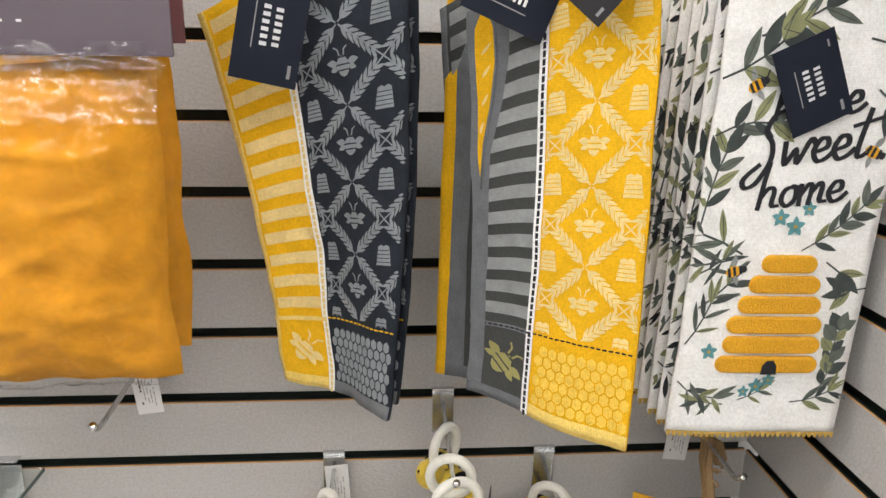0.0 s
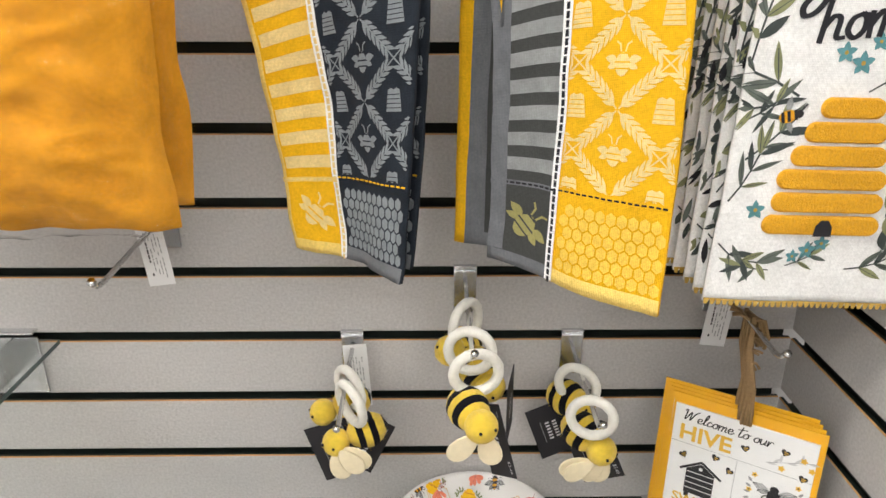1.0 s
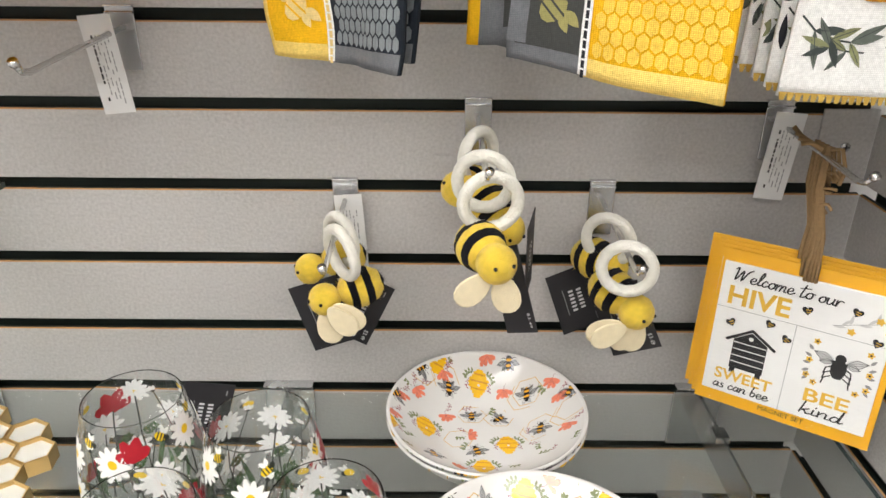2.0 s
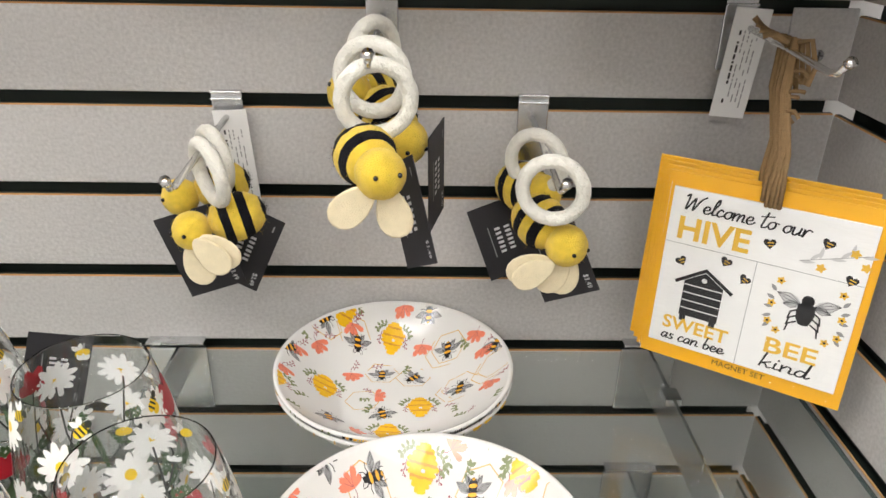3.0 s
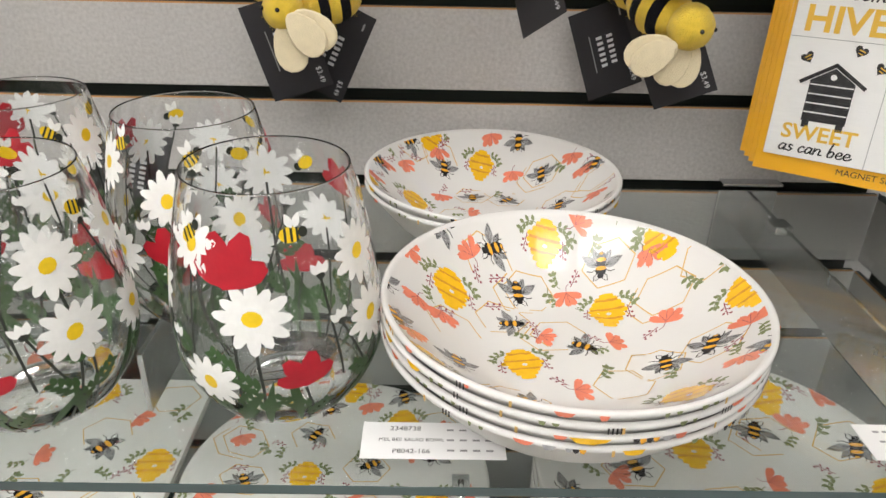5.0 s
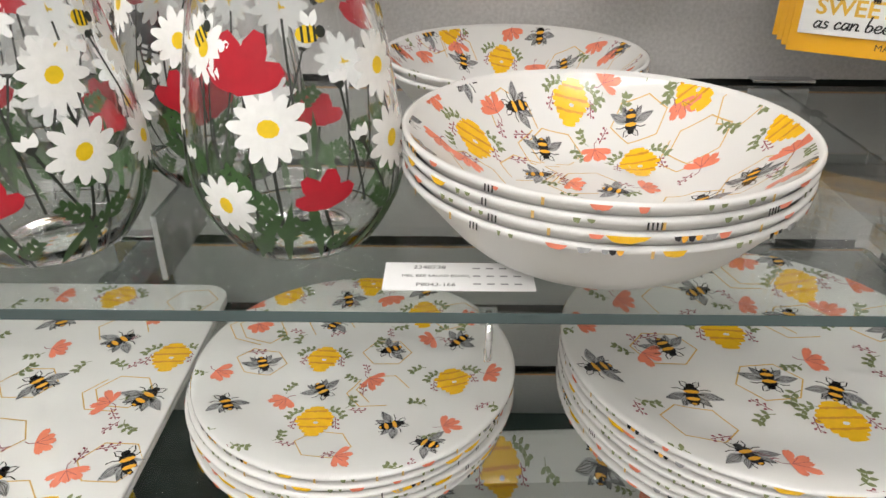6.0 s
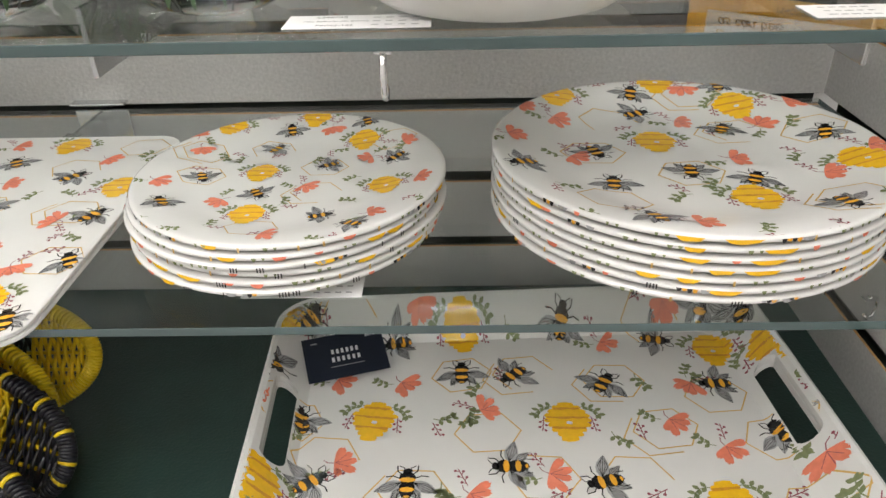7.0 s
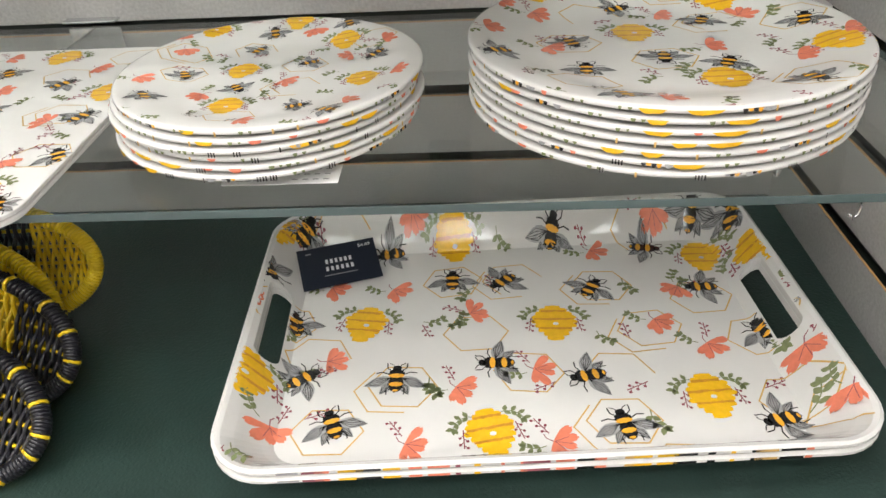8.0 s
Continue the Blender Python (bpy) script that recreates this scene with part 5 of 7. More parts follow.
def felt_bee(hook_at, ring_turn, ring_lean, head_at, body_at, wings, tag=None, price="$3.49", drop=0.0165, glance=0.0, size=1.0):
    """A bee of felt on a wrapped ring. The ring hangs round the hook rod at hook_at."""
    b = thing("felt_bee_keyring", hook_at, "yellow and black felt bee keyring on a white wrapped ring", "keyring", "felt bees on hooks")
    inv = Vector(hook_at)
    m = Matrix.Rotation(radians(ring_turn), 4, "Z") @ Matrix.Rotation(radians(ring_lean), 4, "X")
    centre = Vector((0, 0, -drop))
    pts = [centre + m @ Vector((0.0205 * math.cos(2 * math.pi * k / 40), 0, 0.0215 * math.sin(2 * math.pi * k / 40))) for k in range(40)]
    bar("ring", pts, 0.0050, "felt_white", b, "white wool wrapped ring", sides=10, closed=True, wobble=0.035)
    fuzz("ring_fuzz", *tube(pts, 0.0050, 10, True), None, ["felt_white"], b, 320, 0.0030, 5)
    head, body = Vector(head_at) - inv, Vector(body_at) - inv
    axis = (head - body).normalized()
    turn = axis.to_track_quat("X", "Z").to_matrix().to_4x4()
    mb = Matrix.Translation(body) @ turn
    v, f = ball((0.0225 * size, 0.0194 * size, 0.0192 * size), mb, 32, 36, 0.035)
    idx = []
    for i in range(36):
        t = math.cos(math.pi * (i + 0.5) / 36)
        dark = 0.26 < t < 0.60 or -0.42 < t < -0.06 or t < -0.86
        idx += [1 if dark else 0] * 32
    link_mesh("body", v, f, ["felt_yellow", "felt_black"], b, "striped felt body", index=idx)
    fuzz("body_fuzz", v, f, idx, ["felt_yellow", "felt_black"], b, 700, 0.0042, 3)
    v, f = ball((0.0150 * size, 0.0153 * size, 0.0153 * size), Matrix.Translation(head) @ turn, 28, 22, 0.03)
    link_mesh("head", v, f, ["felt_yellow"], b, "yellow felt head")
    fuzz("head_fuzz", v, f, None, ["felt_yellow"], b, 260, 0.0026, 4)
    for side in (1, -1):
        e = Matrix.Translation(head) @ Matrix.Rotation(radians(glance), 4, "Z") @ turn @ Matrix.Translation((0.0128 * size, 0.0072 * side * size, 0.0038))
        v, f = ball((0.0016, 0.0016, 0.0016), e, 8, 6)
        link_mesh("eye", v, f, ["bead"], b, "small black bead")
    for rx, ry, rz, ox, oy, oz in wings:
        v, f = wing_mesh(0.033, 0.0265)
        w = link_mesh("wing", v, f, ["felt_cream"], b, "cream felt wing", smooth=False)
        w.matrix_basis = Matrix.Translation(head + Vector((ox, oy, oz))) @ pose(0, 0, 0, rx, ry, rz)
    low = centre + m @ Vector((0, 0, -0.021))
    bar("thread", [low, (low + body) / 2 + Vector((0, 0, 0.004)), body + Vector((0, 0, 0.014))], 0.0008, "twine", b, sides=5)
    if tag:
        tx, ty, tz, rx, ry, rz = tag
        hang_tag(Matrix.Translation(Vector((tx, ty, tz)) - inv) @ pose(0, 0, 0, rx, ry, rz), 0.045, 0.069, "card_dark", price, "dark card tag with pale lettering", b)
    return b


Z0, ZM = groove(0) - 0.0175, groove(-1) - 0.0175
felt_bee((0.0820, -0.140, ZM), 6, 8, (0.0855, -0.170, 1.2250), (0.0750, -0.145, 1.2275), ((90, 138, 8, -0.0040, -0.004, -0.0070), (90, 76, -8, 0.0035, -0.001, -0.0075)), (0.1018, -0.136, 1.1856, 0, -29, -61), drop=0.0265)
felt_bee((0.078, -0.112, ZM), -8, 4, (0.098, -0.104, 1.224), (0.086, -0.088, 1.236), (), (0.119, -0.098, 1.198, 0, -3, 76), drop=0.020)
felt_bee((0.076, -0.066, ZM), 50, 0, (0.060, -0.080, 1.250), (0.073, -0.060, 1.244), (), drop=0.0145)
felt_bee((-0.0385, -0.088, Z0), -52, 8, (-0.0545, -0.0935, 1.1530), (-0.0245, -0.0820, 1.1595), ((90, 48, -6, 0.0050, -0.0130, -0.001), (90, 38, -4, 0.0085, -0.0105, 0.0), (90, 74, 0, -0.001, -0.0070, -0.008)), (-0.0601, -0.065, 1.1223, 0, -17, 4), drop=0.0165, glance=36, size=0.92)
felt_bee((-0.0425, -0.060, Z0), -50, 4, (-0.0720, -0.0573, 1.1640), (-0.0430, -0.0470, 1.1700), (), (-0.0316, -0.0470, 1.1185, 0, 25, -6), drop=0.0165, size=0.92)
felt_bee((0.1970, -0.114, Z0), -16, 6, (0.2120, -0.1050, 1.1490), (0.1950, -0.0840, 1.1585), ((90, 150, 4, -0.0090, -0.0070, -0.0100), (90, 159, 4, -0.0115, -0.0045, -0.0090), (90, 118, 0, 0.0010, 0.0010, -0.0090), (90, 98, 0, 0.0035, 0.0020, -0.0080)), (0.2119, -0.0755, 1.1251, 0, -25, -19), drop=0.0170)
felt_bee((0.1940, -0.056, Z0), -30, 4, (0.200, -0.054, 1.1680), (0.187, -0.038, 1.1680), (), (0.1776, -0.0230, 1.1163, 0, -20, 8), drop=0.0170)


# ---- magnet sets on twine ----
def magnet_set(at, front):
    p = thing("magnet_set", at, "bee magnet set on orange card in clear wrap on twine", "magnet set", "magnet sets on the hook")
    w, h = 0.146, 0.149
    bm = bmesh.new()
    box(bm, (-w / 2, 0.0, -h / 2 - 0.002), (w / 2, 0.0016, h / 2), 0.0004)
    for f in bm.faces:
        f.material_index = 1 if f.normal.y > 0.5 else 0
    part("backing_card", bm, ["card_orange", "kraft"], p)
    link = part("magnet_panel", boxed((-0.0675, -0.0026, -0.0635), (0.0675, -0.0004, 0.0635), 0.0006), "panel_white", p, "white magnet panel with black and gold printing")
    art = Artwork(0.00012)
    if front:
        script(art, "Welcome to our", -0.0585, 0.0475, 0.0058, 0.086, 0.0011, "ink_black", 2, -1)
        art.words("HIVE", -0.0345, 0.0325, 0.0240, "ink_gold", 1, 0.0, 0.051, 0, 0.0006)
        art.words("SWEET", -0.0340, -0.0450, 0.0150, "ink_gold", 1, 0.0, 0.049, 0, 0.0003)
        script(art, "as can bee", -0.0580, -0.0590, 0.0048, 0.048, 0.0010, "ink_black", 2)
        art.words("BEE", 0.0335, -0.0405, 0.0175, "ink_gold", 1, 0.0, 0.035, 0, 0.0003)
        script(art, "kind", 0.0160, -0.0580, 0.0056, 0.034, 0.0012, "ink_black", 2)
        art.words("MAGNET SET", 0.002, -0.0690, 0.0062, "ink_black", 1, 0.0, 0.038)
        art.frame_at(-0.0335, -0.0165, 0, 0.92)
        art.poly([(-0.0155, -0.021), (0.0155, -0.021), (0.0155, 0.010), (0, 0.020), (-0.0155, 0.010)], "ink_black", 1)
        for y in (-0.014, -0.007, 0.0, 0.007):
            art.bars(0, y, 0.030, 0.0010, "panel_white", 2)
        art.line([(-0.022, 0.008), (0, 0.0225), (0.022, 0.008)], 0.0028, "ink_black", 2)
        art.blob(0, 0.0135, 0.0022, 0.0022, 0, "panel_white", 3, 10)
        for fx in (-0.012, 0.012):
            art.bars(fx, -0.0235, 0.005, 0.005, "ink_black", 1)
        art.frame_at(0.037, -0.0085, 0, 0.95)
        art.blob(0, 0, 0.0065, 0.0105, 0, "ink_black", 2, 12, 0.05)
        art.blob(0, 0.010, 0.0045, 0.0045, 0, "ink_black", 2, 10)
        for side in (1, -1):
            for length, width, lean in ((0.019, 0.0090, 72), (0.013, 0.0065, 100)):
                art.leaf(side * 0.004, 0.006, length, width, 90 - side * lean, "ink_mist", 1)
                a = radians(90 - side * lean)
                for off_axis in (-0.45, -0.15, 0.15, 0.45):
                    art.line([(side * 0.004, 0.006), (side * 0.004 + length * 0.55 * math.cos(a) - off_axis * width * math.sin(a), 0.006 + length * 0.55 * math.sin(a) + off_axis * width * math.cos(a)), (side * 0.004 + length * 0.97 * math.cos(a), 0.006 + length * 0.97 * math.sin(a))], 0.00035, "ink_black", 1.5)
            for dy in (0.002, -0.003, -0.008):
                art.line([(side * 0.005, dy), (side * 0.010, dy - 0.003), (side * 0.011, dy - 0.009)], 0.0012, "ink_black", 2)
            for k in range(5):
                art.leaf(side * 0.0225, 0.012 - 0.0065 * k, 0.0065, 0.0030, 90 - side * (40 + 25 * k), "ink_grey", 1)
            for dx, dy in ((0.021, 0.021), (0.024, -0.013), (0.017, -0.019), (0.024, 0.002)):
                for a in range(5):
                    art.leaf(side * dx, dy, 0.0034, 0.0024, 72 * a, "ink_gold", 1.5)
                art.blob(side * dx, dy, 0.0010, 0.0010, 0, "ink_black", 2, 6)
        for x, y, t in ((0.0043, 0.0363, 10), (-0.053, 0.0075, 35), (-0.0214, 0.0150, -20), (-0.0065, 0.0050, -30), (0.0400, 0.0450, -15), (0.059, 0.0230, -15)):
            art.frame_at(x, y, t)
            heart = []
            for k in range(16):
                q = 2 * math.pi * k / 16
                heart.append((0.00027 * 16 * math.sin(q) ** 3, 0.00027 * (13 * math.cos(q) - 5 * math.cos(2 * q) - 2 * math.cos(3 * q) - math.cos(4 * q))))
            art.poly(heart, "ink_black", 1)
            for dy, bw in ((0.0005, 0.0042), (-0.0016, 0.0030)):
                art.bars(0.0006, dy, bw, 0.0008, "ink_gold", 2)
        art.frame_at(0.043, 0.036)
        for k in range(7):
            art.leaf(-0.018 + 0.006 * k, -0.007 + 0.0020 * k, 0.010, 0.0026, 5 + 40 * (k % 3), "ink_mist", 1)
            art.line([(-0.018 + 0.006 * k, -0.007 + 0.0020 * k), (-0.012 + 0.006 * k, -0.005 + 0.0020 * k)], 0.0004, "ink_grey", 1.2)
        for dx, dy in ((-0.004, -0.009), (0.014, 0.006), (0.022, -0.002)):
            for a in range(5):
                art.leaf(dx, dy, 0.0036, 0.0026, 72 * a, "ink_gold", 1.5)
        art.frame_at(0, 0)
        art.bars(-0.001, -0.021, 0.0004, 0.084, "ink_grey", 1)
        art.bars(0.0, 0.0208, 0.134, 0.0004, "ink_grey", 1)
    art.lay("printing", lambda x, y, up: (x, -0.0027 - up if y > -0.066 else -0.0001 - up, y), p, 0.2)
    verts, faces = [], []
    nx, ny = 22, 24
    for j in range(ny + 1):
        for i in range(nx + 1):
            x, y = -w / 2 - 0.001 + (w + 0.002) * i / nx, -h / 2 - 0.001 + (h + 0.002) * j / ny
            edge = min(1, 6 * min(i / nx, 1 - i / nx, j / ny, 1 - j / ny))
            verts.append((x, -0.0008 - 0.0030 * edge - 0.0006 * noise.noise(Vector((x * 60, y * 60, at.translation.x * 50))), y))
    for j in range(ny):
        for i in range(nx):
            a = j * (nx + 1) + i
            faces.append((a, a + 1, a + nx + 2, a + nx + 1))
    fl = link_mesh("wrap", verts, faces, ["film_soft"], p, "clear plastic wrap")
    fl.visible_shadow = False
    return p


MAG_TURN = -34.5
for i in range(4):
    m = pose(0.3505 - 0.0012 * i, -0.1095 + 0.0052 * i, 1.1190 + 0.0022 * i, -4, -0.6 + 0.3 * i, MAG_TURN + 0.7 * i)
    ms = magnet_set(m, i == 0)
    top = m.inverted()
    hook_pt = top @ Vector((0.3485, -0.094 + 0.006 * i, groove(-1) - 0.0165))
    for s in ((-0.0035, -0.0005, 0.0022, 0.0048) if i < 2 else (-0.001, 0.002)):
        bar("twine_loop", [(s, -0.004, 0.062), (s, -0.006, 0.078), Vector((s * 0.6, -0.004, 0.100)), hook_pt + Vector((s * 0.5, -0.001, -0.030)), hook_pt + Vector((s * 0.3, 0, 0.004))],
            0.0013 + 0.0003 * abs(s * 100 % 1), "twine", ms, "rough jute twine", sides=7, wobble=0.45)
    for q in range(3 if i < 2 else 0):
        base = hook_pt + Vector((0.003, -0.002, -0.016 - 0.013 * q - 0.005 * i))
        bar("twine_end", [base, base + Vector((0.006, -0.002, 0.001)), base + Vector((0.010, -0.003, -0.003 + 0.004 * (q % 2)))], 0.0013, "twine", ms, sides=6, wobble=0.35)
    bar("twine_bow", [hook_pt + Vector((-0.004, -0.002, 0.001)), hook_pt + Vector((-0.012, -0.006, 0.006)), hook_pt + Vector((-0.019, -0.008, 0.004 + 0.003 * i))], 0.0018, "twine", ms, sides=6, wobble=0.3)
    bar("twine_bow", [hook_pt + Vector((0.002, -0.002, 0.002)), hook_pt + Vector((0.010, -0.006, 0.004 - 0.002 * i)), hook_pt + Vector((0.016, -0.006, -0.012 - 0.006 * i)), hook_pt + Vector((0.013, -0.005, -0.024))], 0.0016, "twine", ms, sides=6, wobble=0.3)

# a plain joint plate in the corner with its screw
cp = tagged(part("corner_plate", boxed((0.388, -0.0030, 1.2305), (SIDE - 0.0015, -0.0008, 1.300), 0.0006), "slat"), "pale grey joint plate in the corner of the slat wall", "plate")
v, f = lathe([(0, 0.0016), (0.0035, 0.0014), (0.0046, 0.0004), (0.0046, -0.0005), (0, -0.0005)], 20)
sc = link_mesh("screw", v, f, ["steel"], cp, "cross-head steel screw")
sc.matrix_basis = pose(0.414, -0.0034, 1.265, 90, 0, 0)
link_mesh("cross_slot", *(lambda bm: ([tuple(q.co) for q in bm.verts], [tuple(q.index for q in fc.verts) for fc in bm.faces]))((lambda bm: (box(bm, (-0.0028, -0.0005, 0.0012), (0.0028, 0.0005, 0.0018)), box(bm, (-0.0005, -0.0028, 0.0012), (0.0005, 0.0028, 0.0018)), bm.verts.index_update(), bm)[-1])(bmesh.new())), ["ink_black"], sc, smooth=False)


# ---- kitchen towels ----
class Drape:
    """A hanging sheet between a lower and an upper line of three points, split at share u_mid; the surface is given by metres across and up."""

    def __init__(self, low, high, width, height, u_mid=0.42, ripple=0.003, seed=0, bow=0.0):
        self.low, self.high = [Vector(p) for p in low], [Vector(p) for p in high]
        self.w, self.h, self.u, self.ripple, self.seed, self.bow = width, height, u_mid, ripple, seed, bow

    def along(self, line, u):
        a, b, c = line
        if u < self.u:
            p = a.lerp(b, u / self.u)
        else:
            p = b.lerp(c, (u - self.u) / (1 - self.u))
        q = a.lerp(c, u)
        k = math.exp(-((u - self.u) / 0.10) ** 2) * 0.25
        return p.lerp(q, k)

    def at(self, x, y, up=0.0):
        u, v = x / self.w, y / self.h
        p = self.along(self.low, u).lerp(self.along(self.high, u), v)
        e = 0.01
        du = self.along(self.low, u + e).lerp(self.along(self.high, u + e), v) - self.along(self.low, u - e).lerp(self.along(self.high, u - e), v)
        n = du.cross(Vector((0, 0, 1))).normalized()
        if n.y > 0:
            n = -n
        wave = self.ripple * (math.sin(u * 7 + v * 2.2 + self.seed) * (1 - 0.5 * v) + 0.6 * noise.noise(Vector((u * 3, v * 5, self.seed * 3.1))))
        wave += self.ripple * 0.55 * noise.noise(Vector((u * 9, v * 13, self.seed * 5.3)))
        sway = Vector((1, 0, 0)) * (self.bow * 4 * v * (1 - v) + 0.0016 * noise.noise(Vector((u * 2, v * 7, self.seed * 1.7))))
        return p + n * (wave + up) + sway

    def sheet(self, name, parent, mats, pick, thick=0.004, nx=30, ny=60, label="", edge_mat=0):
        verts, faces, idx = [], [], []
        for s in (0.0, -thick):
            for j in range(ny + 1):
                for i in range(nx + 1):
                    verts.append(self.at(self.w * i / nx, self.h * j / ny, s))
        n = (nx + 1) * (ny + 1)
        for j in range(ny):
            for i in range(nx):
                a = j * (nx + 1) + i
                k = pick((i + 0.5) / nx * self.w, (j + 0.5) / ny * self.h)
                faces.append((a, a + 1, a + nx + 2, a + nx + 1)), idx.append(k)
                faces.append((n + a + nx + 1, n + a + nx + 2, n + a + 1, n + a)), idx.append(k)
        rim = [i for i in range(nx + 1)] + [j * (nx + 1) + nx for j in range(1, ny + 1)] + [ny * (nx + 1) + i for i in range(nx - 1, -1, -1)] + [j * (nx + 1) for j in range(ny - 1, 0, -1)]
        for k in range(len(rim)):
            a, b = rim[k], rim[(k + 1) % len(rim)]
            faces.append((b, a, a + n, b + n)), idx.append(edge_mat if nx <= k < nx + ny else 0)
        return link_mesh(name, verts, faces, mats, parent, label, index=idx)


def woven_bee(art, x, y, size, light, dark, turn=0):
    art.frame_at(x, y, turn, size)
    art.blob(0, -0.001, 0.0062, 0.0085, 0, light, 1, 12)
    for dy in (-0.004, 0.0005):
        art.bars(0, dy, 0.012, 0.0011, dark, 2)
    for s in (1, -1):
        art.leaf(s * 0.005, 0.002, 0.011, 0.0062, 90 - s * 84, light, 1)
        art.leaf(s * 0.005, -0.001, 0.009, 0.0050, 90 - s * 108, light, 1)
        art.line([(s * 0.002, 0.008), (s * 0.003, 0.0125), (s * 0.006, 0.0145)], 0.0013, light, 1)
    art.bars(0, 0.0065, 0.010, 0.0010, dark, 2)


def woven_branch(art, x0, y0, x1, y1, light, gap):
    """A leafy branch from (x0, y0) to (x1, y1), leaving out a share gap at its start."""
    art.frame_at(0, 0)
    a = math.degrees(math.atan2(y1 - y0, x1 - x0))
    n, d = 6, math.hypot(x1 - x0, y1 - y0)
    art.line([(x0 + (x1 - x0) * gap, y0 + (y1 - y0) * gap), (x1, y1)], 0.0013, light, 1)
    for k in range(n):
        u = gap + (0.80 - gap) * (k + 0.5) / n
        for s in (29, -29):
            art.leaf(x0 + (x1 - x0) * u, y0 + (y1 - y0) * u, d * 0.24, 0.0034, a + s, light, 1)
    art.leaf(x0 + (x1 - x0) * 0.05, y0 + (y1 - y0) * 0.05, d * 0.26, 0.0036, a, light, 1)


def woven_hive(art, x, y, light, dark):
    art.frame_at(x, y)
    art.poly([(-0.0062, -0.009), (0.0062, -0.009), (0.0036, 0.008), (0, 0.0095), (-0.0036, 0.008)], light, 1)
    for k in range(4):
        art.bars(0, -0.006 + 0.0035 * k, 0.011 - 0.0012 * k, 0.0007, dark, 2)


def jacquard(art, x0, x1, y0, y1, period, start, light, dark, reach):
    """Leafy lattice with bees at its meshes and hives beside its knots; reach: half the lattice's width as a share of the panel's."""
    mid, half = (x0 + x1) / 2 - 0.003, (x1 - x0) / 2
    step = half * reach
    y = start - period
    while y < y1:
        node = y + period / 2
        for col in (-2, 0, 2):
            woven_bee(art, mid + col * step, y, 1.0, light, dark)
            for sx in (-1, 1):
                for sy in (-1, 1):
                    woven_branch(art, mid + col * step, node, mid + (col + sx) * step, node + sy * period * 0.5, light, 0.03)
                woven_hive(art, mid + (col + sx * 0.92) * step, node + 0.001, light, dark)
        y += period


def honeycomb(art, x0, x1, y0, y1, r, mat, fill=0.86):
    row, y = 0, y0 + r
    while y < y1 - r * 0.6:
        x = x0 + r * (0.9 + (row % 2) * 0.87)
        while x < x1 - r * 0.5:
            art.frame_at(x, y)
            art.poly([(r * fill * math.cos(math.pi / 6 + math.pi * k / 3), r * fill * 1.12 * math.sin(math.pi / 6 + math.pi * k / 3)) for k in range(6)], mat, 1)
            x += r * 1.75
        row, y = row + 1, y + r * 1.66


def dashes(art, a, b, width, base, dash, step=0.0055):
    """A woven tape with stitched dashes from a to b."""
    art.frame_at(0, 0)
    art.line([a, b], width, base, 1.5)
    d = math.dist(a, b)
    k = 0
    while (k + 0.6) * step < d:
        u, v = k * step / d, (k + 0.55) * step / d
        art.line([(a[0] + (b[0] - a[0]) * u, a[1] + (b[1] - a[1]) * u), (a[0] + (b[0] - a[0]) * v, a[1] + (b[1] - a[1]) * v)], width * 0.38, dash, 2.5)
        k += 1


